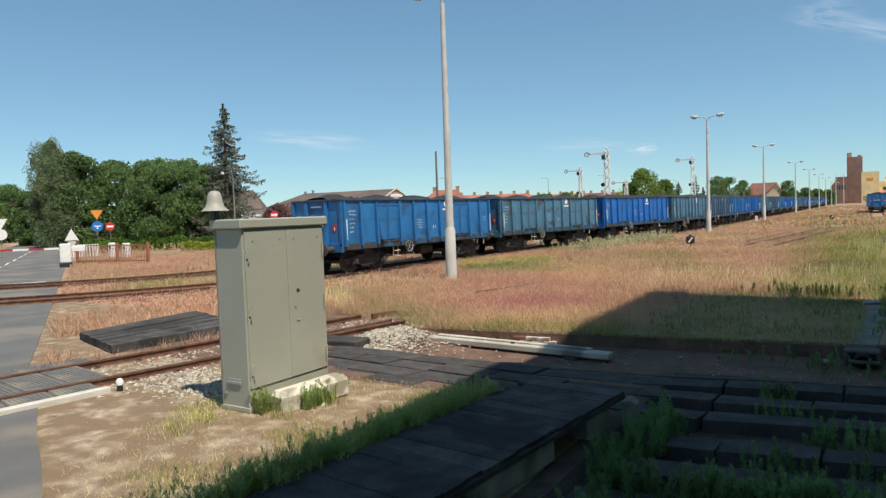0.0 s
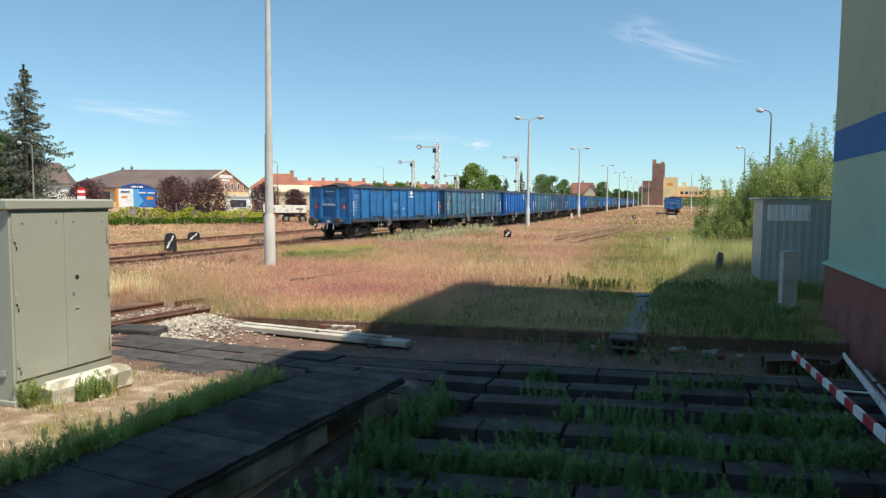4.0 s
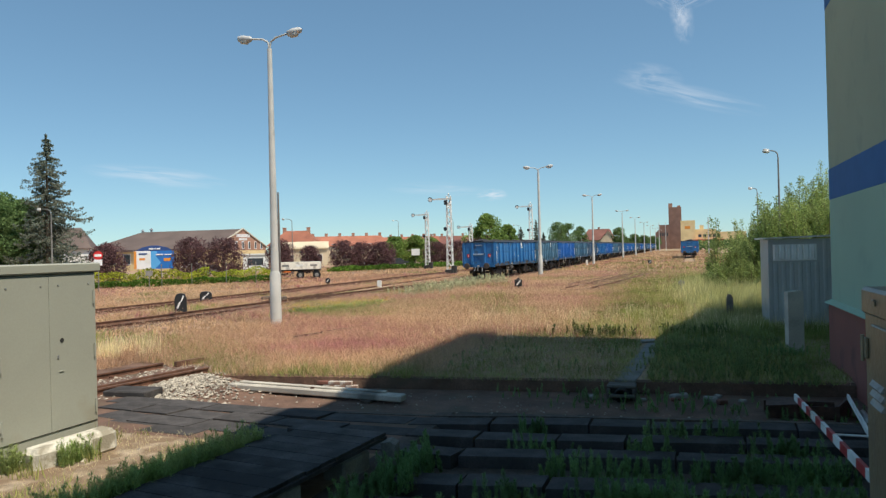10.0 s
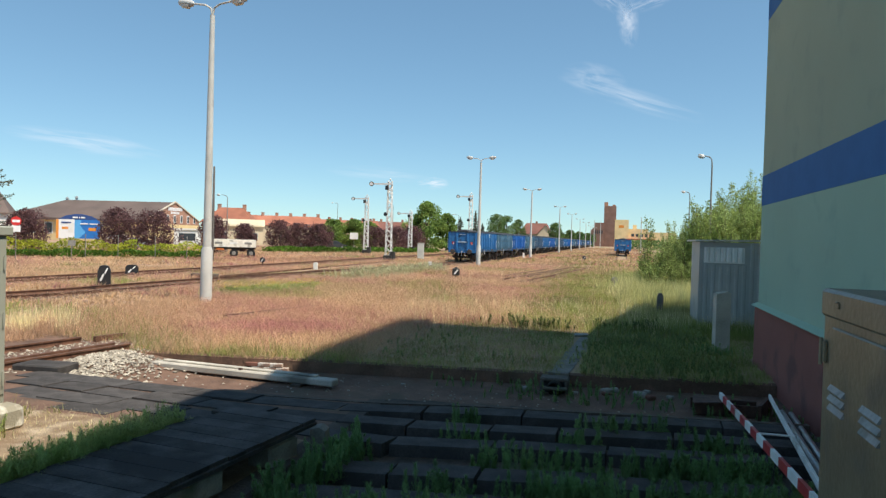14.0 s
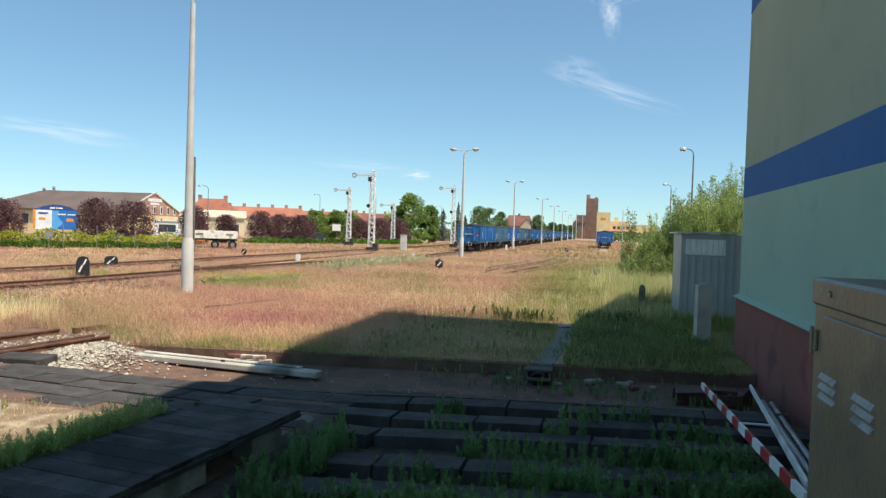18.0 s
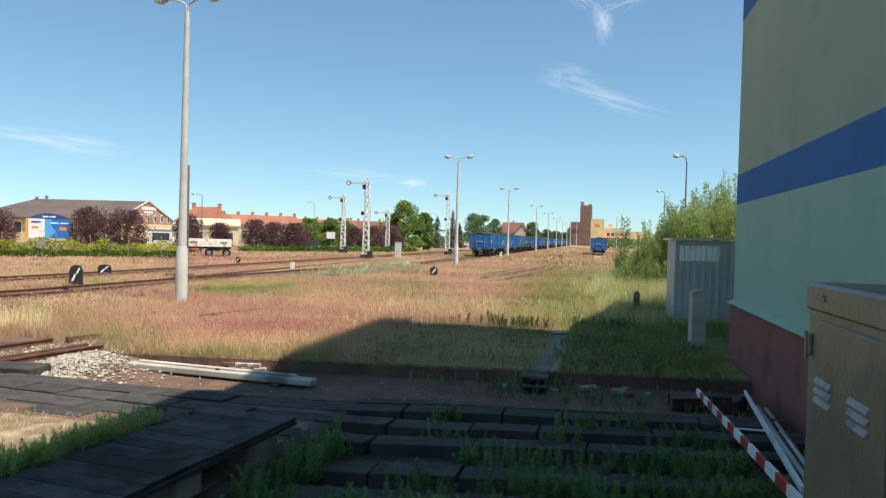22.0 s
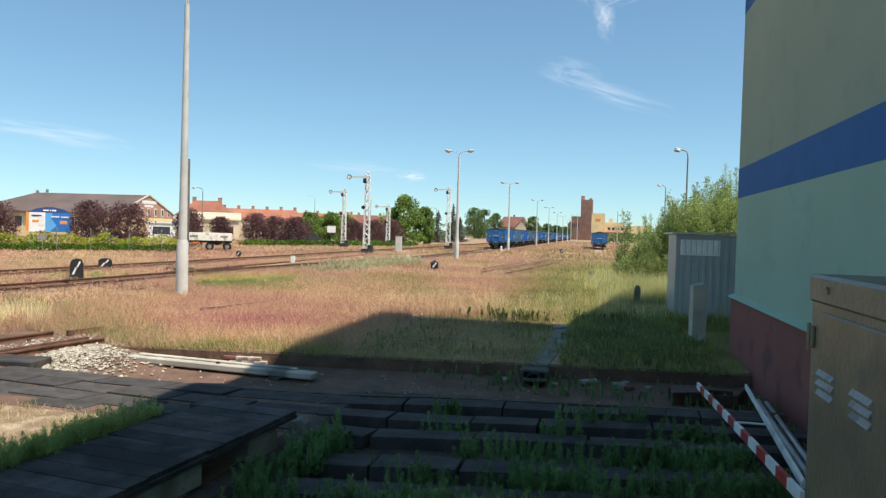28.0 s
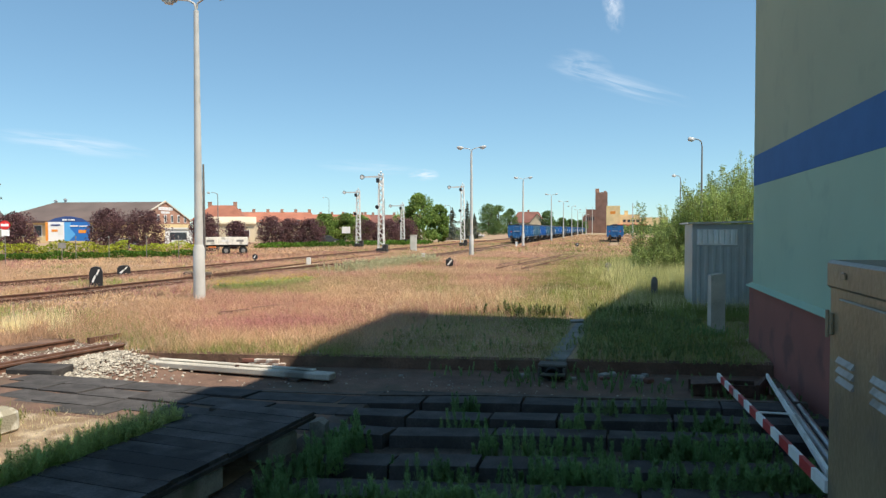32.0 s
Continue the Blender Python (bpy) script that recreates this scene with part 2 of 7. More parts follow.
soil = mat("damp soil", (0.15, 0.088, 0.06), 1.0, var=0.35, scale=2.2, fine=30, stain=(0.12, 0.085, 0.055), amount=0.3, bump=0.6)
# Soil with the shadow of the slab row gaps put into its colour.
shaded_soil = mat("soil darkened for shade", (0.075, 0.058, 0.045), 1.0, var=0.4, scale=3, fine=30, bump=0.6)
stone_mat = mat("ballast stone", (0.385, 0.345, 0.28), 0.95, var=0.2, scale=12, island=0.4, bump=0.3)
glass = mat("window glass", (0.05, 0.06, 0.07), 0.1, var=0.05, bump=0)
tyre = mat("rubber tyre", (0.02, 0.02, 0.02), 0.9)
bark = mat("bark", (0.12, 0.09, 0.06), 0.95, var=0.35, scale=6)


def paint_wagon(name, col, dirt):
    return mat(name, col, 0.5, var=0.22, scale=1.1, fine=14, stain=dirt, amount=0.22, stain_scale=1.6, bump=0.06)


PAINTS = [
    paint_wagon("wagon blue", (0.024, 0.155, 0.385), (0.03, 0.095, 0.2)),
    paint_wagon("wagon faded blue", (0.07, 0.175, 0.27), (0.075, 0.075, 0.07)),
    paint_wagon("wagon bright blue", (0.016, 0.135, 0.44), (0.024, 0.10, 0.27)),
    paint_wagon("wagon dull blue", (0.055, 0.115, 0.20), (0.075, 0.065, 0.055)),
]
under_mat = mat("underframe grime", (0.062, 0.052, 0.046), 0.9, var=0.35, scale=3)
sole_grime = mat("grimy sole bar", (0.025, 0.085, 0.17), 0.8, var=0.35, scale=2.5, stain=(0.05, 0.045, 0.042), amount=0.6, stain_scale=2.2)
stencil = mat("faded stencil", (0.36, 0.43, 0.5), 0.8, var=0.5, scale=9, fine=30)
rail_dark = mat("grimy top rail", (0.035, 0.06, 0.095), 0.7, var=0.3, scale=3)
bar_pale = mat("pale end bar", (0.30, 0.40, 0.50), 0.6, var=0.2, scale=6)
coal = mat("coal", (0.025, 0.025, 0.026), 0.7, var=0.4, scale=8, bump=0.8)

# ---- ground ----


def brick_y(x):
    """The old platform's edge."""
    return 12.45 + 0.13 * (x + 8.0)


def back_y(x):
    """The far edge of the slab rows."""
    return 9.85 + 0.115 * (x + 7.8)


def ground_z(x, y):
    if -8.6 < x < 4.3 and back_y(x) - 0.1 < y < brick_y(x) + 0.14:
        return -0.24 * min(1.0, (x + 8.6) / 1.8)
    if -2.2 < x < 4.3 and 1.0 < y <= back_y(x) - 0.1:
        return -0.15
    return 0.0


earth = mat("yard earth", (0.39, 0.305, 0.21), 1.0, var=0.38, scale=5.5, fine=55, stain=(0.235, 0.16, 0.095), amount=0.7, stain_scale=2.4, bump=1.0, hue=(0.30, 0.22, 0.135))
turf = mat("dry turf", (0.36, 0.25, 0.15), 1.0, var=0.22, scale=0.12, fine=3.0, stain=(0.20, 0.20, 0.07), amount=0.3, stain_scale=0.09, bump=0.5, hue=(0.34, 0.20, 0.135))
b = Build()
xs = sorted(set([-900, -500, -300, -200, -150, -110, -80, -60, -50, -40] + [x * 1.0 for x in range(-34, -9)] + [-8.7, -8.5] + [x * 0.5 for x in range(-16, 0)] + [-2.25, -2.15, 0, 0.5, 1, 1.5, 2, 2.5, 3, 3.5, 4, 4.2, 4.4, 6, 8, 12, 18, 26, 36, 50, 70, 100, 150, 250, 500, 900]))
ys = sorted(set([-300, -150, -80, -40, -20, -10, -5, 0, 0.9, 1.1, 3, 5, 6, 7, 8, 9] + [9.4 + 0.08 * i for i in range(62)] + [15, 16, 18, 20, 23, 26, 30, 35, 40, 50, 60, 80, 110, 150, 220, 320, 500, 900, 1800]))
for x in xs:
    for y in ys:
        b.v.append((x, y, ground_z(x, y)))
zone = []
for i in range(len(xs) - 1):
    for j in range(len(ys) - 1):
        a = i * len(ys) + j
        b.f.append((a, a + len(ys), a + len(ys) + 1, a + 1))
        x, y = (xs[i] + xs[i + 1]) / 2, (ys[j] + ys[j + 1]) / 2
        zone.append(3 if -2.6 < x < 4.3 and 1.0 < y < back_y(x) + 0.9 else 2 if ground_z(x, y) < -0.05 or (8.15 < y < 12 and -7.6 < x < 4) or (7.8 < y < 13.9 and -12.6 < x < -7.6) else (0 if (y < 12.5 and x > -40) else 1))
ground = solo("ground", b, earth, "dry sandy railway yard ground, sunken soil strip before brick edge", "ground", "structure")
ground.data.materials.append(turf)
ground.data.materials.append(soil)
ground.data.materials.append(shaded_soil)
ground.data.polygons.foreach_set("material_index", zone)

# ---- road ----
def polyline(pts, step):
    out = []
    for (x0, y0), (x1, y1) in zip(pts, pts[1:]):
        n = max(1, round(math.hypot(x1 - x0, y1 - y0) / step))
        out += [(x0 + (x1 - x0) * i / n, y0 + (y1 - y0) * i / n) for i in range(n)]
    return out + [pts[-1]]


asphalt = mat("asphalt", (0.125, 0.122, 0.118), 0.9, var=0.14, scale=0.9, fine=70, stain=(0.20, 0.18, 0.15), amount=0.45, stain_scale=0.5, bump=0.2)
d = Vector((-0.863, 0.505, 0))
nrm = Vector((-0.505, -0.863, 0))
edge0 = Vector((-10.0, 4.78, 0.02))
b = Build()
p = [edge0 + d * s for s in (-16, 0, 8, 30, 80, 200)]
for a, c in zip(p, p[1:]):
    b.hull8([a - Vector((0, 0, .1)), c - Vector((0, 0, .1)), c + nrm * 7.5 - Vector((0, 0, .1)), a + nrm * 7.5 - Vector((0, 0, .1)), a, c, c + nrm * 7.5, a + nrm * 7.5])
solo("road", b, asphalt, "grey dusty asphalt road over the level crossing", "road", "structure")
b = Build()
for s in (22, 23.2, 24.4):
    a = edge0 + d * s + nrm * 0.6 + Vector((0, 0, 0.006))
    b.face(a, a + d * 0.5, a + d * 0.5 + nrm * 3, a + nrm * 3)
for s in range(26, 90, 6):
    a = edge0 + d * s + nrm * 3.7 + Vector((0, 0, 0.006))
    b.face(a, a + d * 3, a + d * 3 + nrm * 0.14, a + nrm * 0.14)
solo("road_marking", b, white_paint, "worn white road lines on the asphalt", "road marking", "structure")
b = Build()
apron = [(-10.1, 5.15), (-9.5, 4.84), (-8.8, 4.46), (-8.0, 4.06), (-7.2, 3.68), (-6.35, 3.24), (-5.25, 2.6), (-3.9, 1.65)]
lo = [edge0 + d * (-1.0 - 1.1 * i) for i in range(-1, 7)]
for i in range(7):
    b.face((*apron[i], 0.024), (*apron[i + 1], 0.024), (lo[i + 1].x, lo[i + 1].y, 0.024), (lo[i].x, lo[i].y, 0.024))
solo("road_edge", b, asphalt, "worn grey asphalt edge beside the sand", "road", "structure")
b = Build().box(-0.07, 0.07, -2.4, 0.0, -0.1, 0.09, 0.012)
ob = solo("kerb_stone", b, mat("pale kerb", (0.55, 0.52, 0.46), 0.9, var=0.15), "pale concrete kerb along the crossing panels", "kerb")
ob.matrix_world = pose(-9.52, 5.9, 0, 0, 0, -8)


# ---- tracks ----
def smooth_line(pts, rounds=3):
    for _ in range(rounds):
        q = [pts[0]]
        for a, c in zip(pts, pts[1:]):
            q += [(a[0] * 0.75 + c[0] * 0.25, a[1] * 0.75 + c[1] * 0.25), (a[0] * 0.25 + c[0] * 0.75, a[1] * 0.25 + c[1] * 0.75)]
        pts = q + [pts[-1]]
    return pts


SLEEPER = Build().box(-1.2, 1.2, -0.12, 0.12, -0.16, 0, 0.02).data("sleeper", sleeper_wood)
CHAIR = Build().box(-0.13, 0.13, -0.08, 0.08, 0, 0.03, 0.008).box(-0.1, -0.06, -0.03, 0.03, 0.03, 0.06).box(0.06, 0.1, -0.03, 0.03, 0.03, 0.06).data("rail_chair", rust)
TRACKS = []
bed_soil = mat("oily track bed", (0.11, 0.078, 0.057), 1.0, var=0.35, scale=1.5, fine=14, stain=(0.24, 0.20, 0.15), amount=0.3, bump=0.8)


def track(pts, gauge, top, label, sleepers=150, chairs=0, first=0.0, bed=1.5, clear=1.45):
    line = smooth_line(pts)
    TRACKS.append((polyline(line, 1.0), clear))
    rails = thing("railway_track", (0, 0, 0), label, "railway track", "yard tracks", kind="structure")
    sec = [(-0.065, -0.15), (0.065, -0.15), (0.065, -0.13), (0.012, -0.11), (0.012, -0.04), (0.036, -0.03), (0.036, 0), (-0.036, 0), (-0.036, -0.03), (-0.012, -0.04), (-0.012, -0.11), (-0.065, -0.13)]
    m = len(sec)
    for side in (-1, 1):
        b = Build()
        for i, (x, y) in enumerate(line):
            a, c = line[max(0, i - 1)], line[min(len(line) - 1, i + 1)]
            t = Vector((c[0] - a[0], c[1] - a[1], 0)).normalized()
            r = Vector((t.y, -t.x, 0))
            o = Vector((x, y, top)) + r * side * gauge / 2
            b.v += [tuple(o + r * u + Vector((0, 0, w))) for u, w in sec]
        for i in range(len(line) - 1):
            for j in range(m):
                b.f.append((i * m + j, i * m + (j + 1) % m, (i + 1) * m + (j + 1) % m, (i + 1) * m + j))
        b.f.append(tuple(range(m)))
        b.f.append(tuple(range((len(line) - 1) * m, len(line) * m)))
        part("rail", b, rail_steel, rails)
    b = Build()
    for i, (x, y) in enumerate(line):
        a, c = line[max(0, i - 1)], line[min(len(line) - 1, i + 1)]
        t = Vector((c[0] - a[0], c[1] - a[1], 0)).normalized()
        r = Vector((t.y, -t.x, 0))
        b.v += [tuple(Vector((x, y, h)) + r * u) for u, h in ((-bed, 0.004), (-bed * 0.75, top - 0.17), (bed * 0.75, top - 0.17), (bed, 0.004))]
    for i in range(len(line) - 1):
        for j in range(3):
            b.f.append((4 * i + j, 4 * i + j + 1, 4 * i + j + 5, 4 * i + j + 4))
    if bed:
        part("bed", b, bed_soil, rails)
    fine = [q for q in polyline([line[0]] + line[1:], 0.2)]
    run, done = 0.0, 0
    for (x, y), (x1, y1) in zip(fine, fine[1:]):
        run += math.hypot(x1 - x, y1 - y)
        if y < first or run < 0.66 or done >= sleepers:
            continue
        run, done = 0.0, done + 1
        turn = math.degrees(math.atan2(y1 - y, x1 - x)) - 90
        part("sleeper", SLEEPER, None, rails, at=pose(x, y, top - 0.148, 0, 0, turn))
        if done <= chairs:
            for side in (-1, 1):
                part("rail_chair", CHAIR, None, rails, at=pose(x, y, top - 0.148, 0, 0, turn) @ Matrix.Translation((side * gauge / 2, 0, 0)))
    return rails


siding = track([(-14.3, -12), (-12.35, -2), (-10.74, 6.3), (-9.5, 12.7)], 1.54, 0.13, "rusty disused siding track on grey ballast", 40, 40, 5.2, 0.0, 0.6)

a, c, s_, u = Vector((-10.02, 13.0, -0.02)), Vector((-9.86, 13.8, -0.02)), Vector((0.04, 0, 0)), Vector((0, 0, 0.15))
part("rail", Build().hull8([a - s_, a + s_, c + s_, c - s_, a - s_ + u, a + s_ + u, c + s_ + u, c - s_ + u]), rail_steel, siding)
a, c = Vector((-9.62, 9.3, -0.02)), Vector((-9.1, 12.5, -0.02))
part("check_rail", Build().hull8([a - s_, a + s_, c + s_, c - s_, a - s_ + u, a + s_ + u, c + s_ + u, c - s_ + u]), rail_steel, siding)


def main_x(y):
    """Centre line of the main track: straight, swinging over to the right, straight again."""
    u = min(1.0, max(0.0, (y - 21.0) / 49.0))
    return -19.0 + 4.7 * u * u * (3 - 2 * u)


track([(-44, -6), (-30, 5.5), (-23.4, 12.2), (-20.4, 17)] + [(main_x(y), y) for y in range(21, 73, 4)] + [(-14.3, 90), (-14.3, 520)], 1.5, 0.15, "rusty main yard track with dark sleepers", 110, 0, 8)
track([(-52, -2), (-37, 8), (-28.6, 15.6), (-25.4, 21.5), (-24.6, 33), (-24.0, 60), (-24.0, 300)], 1.5, 0.15, "brown yard track half sunk in dry grass", 80, 0, 10)
track([(-19.3, 31), (-19.4, 44), (-19.9, 64)], 1.5, 0.10, "overgrown straight track beside the main line", 36, 0, 0.0, 0.0, 0.8)
track([(-4.75, 40.6), (-4.2, 45), (-3.3, 54), (-2.1, 65)], 1.5, 0.22, "old siding track overgrown with grass", 30, 0, 0.0, 0.0, 0.0)
track([(1.6, 104), (1.9, 150), (1.95, 420)], 1.5, 0.14, "straight siding track with standing wagons", 60, 0, 0.0, 1.2, 1.0)
track([(-5.3, 45), (-4.8, 50), (-3.9, 58)], 1.5, 0.19, "overgrown turnout track in dry grass", 20, 0, 0.0, 0.0, 0.0)

# forgotten rail lying in the grass
o = thing("loose_rail", (0, 0, 0), "forgotten rusty rail lying in dry grass", "rail")
RA, RB = Vector((-9.88, 17.87, 0)), Vector((-8.86, 21.95, 0))
for i in range(3):
    a, c = RA.lerp(RB, i / 3), RA.lerp(RB, (i + 0.9) / 3)
    s = Vector((0.018, -0.018, 0))
    u = Vector((0, 0, 0.12))
    part("rail", Build().hull8([a - s, a + s, c + s, c - s, a - s + u, a + s + u, c + s + u, c - s + u]), rust, o)

o = thing("kerb_marker", (-9.44, 6.02, 0.0), "small white capped stub at the kerb end", "marker")
part("cap", Build().lathe([(0.05, 0.09), (0.055, 0.15), (0.03, 0.185), (0.0, 0.19)], 12), white_paint, o, smooth=True)
part("foot", Build().tube((0, 0, 0), (0, 0, 0.1), 0.045, n=10), black_paint, o)

# rubber panels where the siding crosses the road
o = thing("crossing_panels", (0, 0, 0), "grey studded rubber crossing panels between the rails", "paving", kind="structure")
STUD = Build()
STUD.box(-0.66, 0.66, -0.295, 0.295, -0.08, 0.0, 0.01)
for i in range(9):
    STUD.box(-0.63, 0.63, -0.27 + 0.06 * i - 0.015, -0.27 + 0.06 * i + 0.015, 0.0, 0.008)
me_in = STUD.data("panel", panel_rubber)
STUD = Build().box(-0.36, 0.36, -0.295, 0.295, -0.08, 0.0, 0.01)
for i in range(9):
    STUD.box(-0.34, 0.34, -0.27 + 0.06 * i - 0.015, -0.27 + 0.06 * i + 0.015, 0.0, 0.008)
me_out = STUD.data("panel", panel_rubber)
STUD = Build().box(-0.2, 0.2, -0.295, 0.295, -0.08, 0.0, 0.01)
for i in range(9):
    STUD.box(-0.18, 0.18, -0.27 + 0.06 * i - 0.015, -0.27 + 0.06 * i + 0.015, 0.0, 0.008)
me_edge = STUD.data("panel", panel_rubber)
for i in range(14):
    y = 5.75 - 0.6 * i
    x = -10.8 + 0.17 * (y - 6.0)
    part("panel", me_edge, None, o, at=pose(x + 1.0, y - 0.2, 0.095, 0, 2.0, -9.5))
    part("panel", me_in, None, o, at=pose(x + 0.04, y + 0.35, 0.105, 0, 0, -9.5))
    part("panel", me_out, None, o, at=pose(x - 0.98, y + 0.95, 0.095, 0, -2.0, -9.5))

# black timber deck beside the siding
o = thing("timber_deck", (0, 0, 0), "black tarred timber deck beside the siding", "deck")
P0, P1, P2, P3 = Vector((-12.3, 7.7, 0)), Vector((-12.05, 10.7, 0)), Vector((-14.95, 11.75, 0)), Vector((-14.6, 8.4, 0))
for i in range(9):
    a, c = P0.lerp(P3, i / 9), P0.lerp(P3, (i + 0.95) / 9)
    e, f = P1.lerp(P2, i / 9), P1.lerp(P2, (i + 0.95) / 9)
    h = 0.17 + 0.01 * math.sin(i * 2.3)
    up = Vector((0, 0, h))
    part("plank", Build().hull8([a, c, f, e, a + up, c + up, f + up, e + up]), board, o)


# ---- lamp posts ----
path_stone = mat("mossy concrete", (0.21, 0.195, 0.165), 0.95, var=0.3, scale=2.5, stain=(0.10, 0.11, 0.05), amount=0.4, bump=0.3)


def lamp_post(x, y, h, arms=2, label="tall pale grey steel lamp post with twin arms", lean=0.0, reach=1.0, paint=None):
    paint = paint or pole_paint
    size, k = (0.82, 1.0) if arms == 2 else (0.46, 0.5)
    o = thing("lamp_post", (x, y, 0), label, "lamp post", "yard lamp posts")
    part("base_sleeve", Build().lathe([(0.205 * k, 0), (0.205 * k, 0.05), (0.195 * k, 1.85), (0.15 * k, 1.98)], 18), paint, o, smooth=True)
    part("pole", Build().lathe([(0.15 * k, 1.9), (0.12 * k, h * 0.55), (0.085 * k, h)], 16), paint, o, smooth=True)
    for s in ((-1, 1) if arms == 2 else (-1,)):
        b = Build()
        pts = [(0, h - 0.05), (s * 0.06 * reach, h + 0.25), (s * 0.28 * reach, h + 0.38), (s * 0.72 * reach, h + 0.45)]
        for (a, c), (a1, c1) in zip(pts, pts[1:]):
            b.tube((a, 0, c), (a1, 0, c1), 0.035, n=8)
        part("arm", b, paint, o)
        ax = Vector((1, 0, 0.14 * s))
        lum = part("lamp_head", Build().lathe([(0.03, -0.4 * size), (0.13 * size, -0.32 * size), (0.165 * size, -0.05), (0.13 * size, 0.3 * size), (0.02, 0.4 * size)], 12, ax, (s * 1.05 * reach, 0, h + 0.49)), mat("lamp head", (0.5, 0.5, 0.48), 0.5), o, smooth=True)
        part("diffuser", Build().lathe([(0.02, -0.22), (0.1, -0.15), (0.11, 0.1), (0.02, 0.2)], 10, ax, (s * 1.05 * reach, 0, h + 0.40)), mat("lamp diffuser", (0.5, 0.5, 0.47), 0.2), lum, smooth=True)
    return o


lamp_post(-12.88, 21.5, 10.1)
first = lamp_post(-11.2, 61.3, 9.45)
for y in (98.9, 147, 185, 225, 265, 310, 355):
    copy_thing(first, pose(-11.2, y, 0))
lamp_post(6.55, 45, 7.6, 1, "dark weathered street lamp with single arm", reach=0.6, paint=dark_pole)
lamp_post(8.1, 75, 7.6, 1, "dark weathered street lamp with single arm", reach=0.6, paint=dark_pole)
for bear, dist, h in ((32.05, 88, 6.6), (23.3, 150, 9), (18.7, 150, 9), (49.5, 62, 6.2), (13.2, 170, 8)):
    x, y = site(bear, dist)
    lamp_post(x, y, h, 1, "slim grey street lamp with curved arm", reach=1.2, paint=dark_pole)
x, y = site(33.1, 60)
old_pole = mat("grey weathered timber", (0.10, 0.088, 0.078), 0.9, var=0.25, scale=3)
o = thing("telegraph_pole", (x, y, 0), "bare dark wooden telegraph pole in the yard", "pole")
part("pole", Build().lathe([(0.13, 0), (0.08, 7.9), (0.02, 7.92)], 10), old_pole, o, smooth=True)

# ---- green relay cabinet ----
o = thing("relay_cabinet", (-6.9, 6.81, 0), "grey-green steel relay cabinet with two doors", "cabinet", turn=0)
part("body", Build().box(-0.25, 0.25, -0.77, 0.77, 0.06, 2.4, 0.012), grey_cab, o)
part("base", Build().box(-0.27, 0.27, -0.79, 0.79, 0, 0.07, 0.01), grey_cab, o)
part("roof", Build().box(-0.3, 0.3, -0.83, 0.83, 2.40, 2.53, 0.018), grey_cab, o)
for y0, y1 in ((-0.745, -0.0025), (0.0025, 0.745)):
    dr = part("door", Build().box(0.252, 0.268, y0, y1, 0.309, 2.36, 0.004), grey_cab, o)
    s = -1 if y0 < -0.1 else 1
    ye = y0 + 0.03 if s < 0 else y1 - 0.03
    for z in (0.52, 1.3, 2.05):
        part("hinge", Build().box(0.268, 0.285, ye - 0.02, ye + 0.02, z - 0.04, z + 0.08, 0.004).tube((0.288, ye - s * 0.012, z - 0.09), (0.288, ye - s * 0.012, z + 0.1), 0.012), grey_cab, dr)
    for y in (y0 + 0.14, y1 - 0.12):
        part("screw", Build().lathe([(0.012, 0), (0.012, 0.008), (0.0, 0.01)], 8, (1, 0, 0), (0.268, y, 2.24)), steel, dr)
    if s > 0:
        part("lock_hole", Build().lathe([(0.03, 0), (0.03, 0.006), (0.0, 0.007)], 12, (1, 0, 0), (0.268, y0 + 0.18, 1.5)), dark_gap, dr)
        part("key_cover", Build().box(0.268, 0.276, y0 + 0.1, y0 + 0.13, 1.26, 1.31, 0.003), steel, dr)
        part("catch", Build().box(0.268, 0.28, y0 + 0.13, y0 + 0.2, 1.08, 1.1, 0.004), grey_cab, dr)
part("door_seam", Build().box(0.2525, 0.258, -0.75, 0.75, 0.303, 0.308), dark_gap, o)
part("side_handle", Build().box(-0.14, 0.12, -0.795, -0.77, 0.36, 0.40, 0.006).box(-0.14, 0.12, -0.785, -0.77, 0.40, 0.43), steel, o)
part("earth_bolt", Build().lathe([(0.03, 0), (0.03, 0.015), (0.0, 0.018)], 8, (0, -1, 0), (-0.19, -0.77, 0.22)), steel, o)
b = Build().box(-0.17, 0.17, -0.55, 0.55, -0.05, 0.27, 0.06)
ob = solo("stone_block", b, mat("whitewashed stone", (0.66, 0.62, 0.52), 0.95, var=0.15, scale=4, stain=(0.30, 0.27, 0.2), amount=0.4, stain_scale=3, bump=0.5), "rough whitewashed stone block before the cabinet", "stone block")
ob.matrix_world = pose(-6.3, 6.82, 0, 3, 0, -13)

# ---- crossing bell ----
o = thing("crossing_bell", (-7.15, 6.06, 0), "grey metal crossing bell on a post beside the cabinet", "bell")
part("post", Build().tube((0, 0, 0), (0, 0, 2.72), 0.03, n=10), dark_pole, o)
part("housing", Build().box(-0.05, 0.05, -0.05, 0.05, 2.45, 2.66, 0.015), black_paint, o)
part("bell", Build().lathe([(0.18, 2.645), (0.165, 2.66), (0.122, 2.70), (0.1, 2.77), (0.09, 2.84), (0.072, 2.885), (0.04, 2.908), (0.0, 2.912)], 24), mat("bell metal", (0.36, 0.35, 0.30), 0.5, 0.0, var=0.12), o, smooth=True)

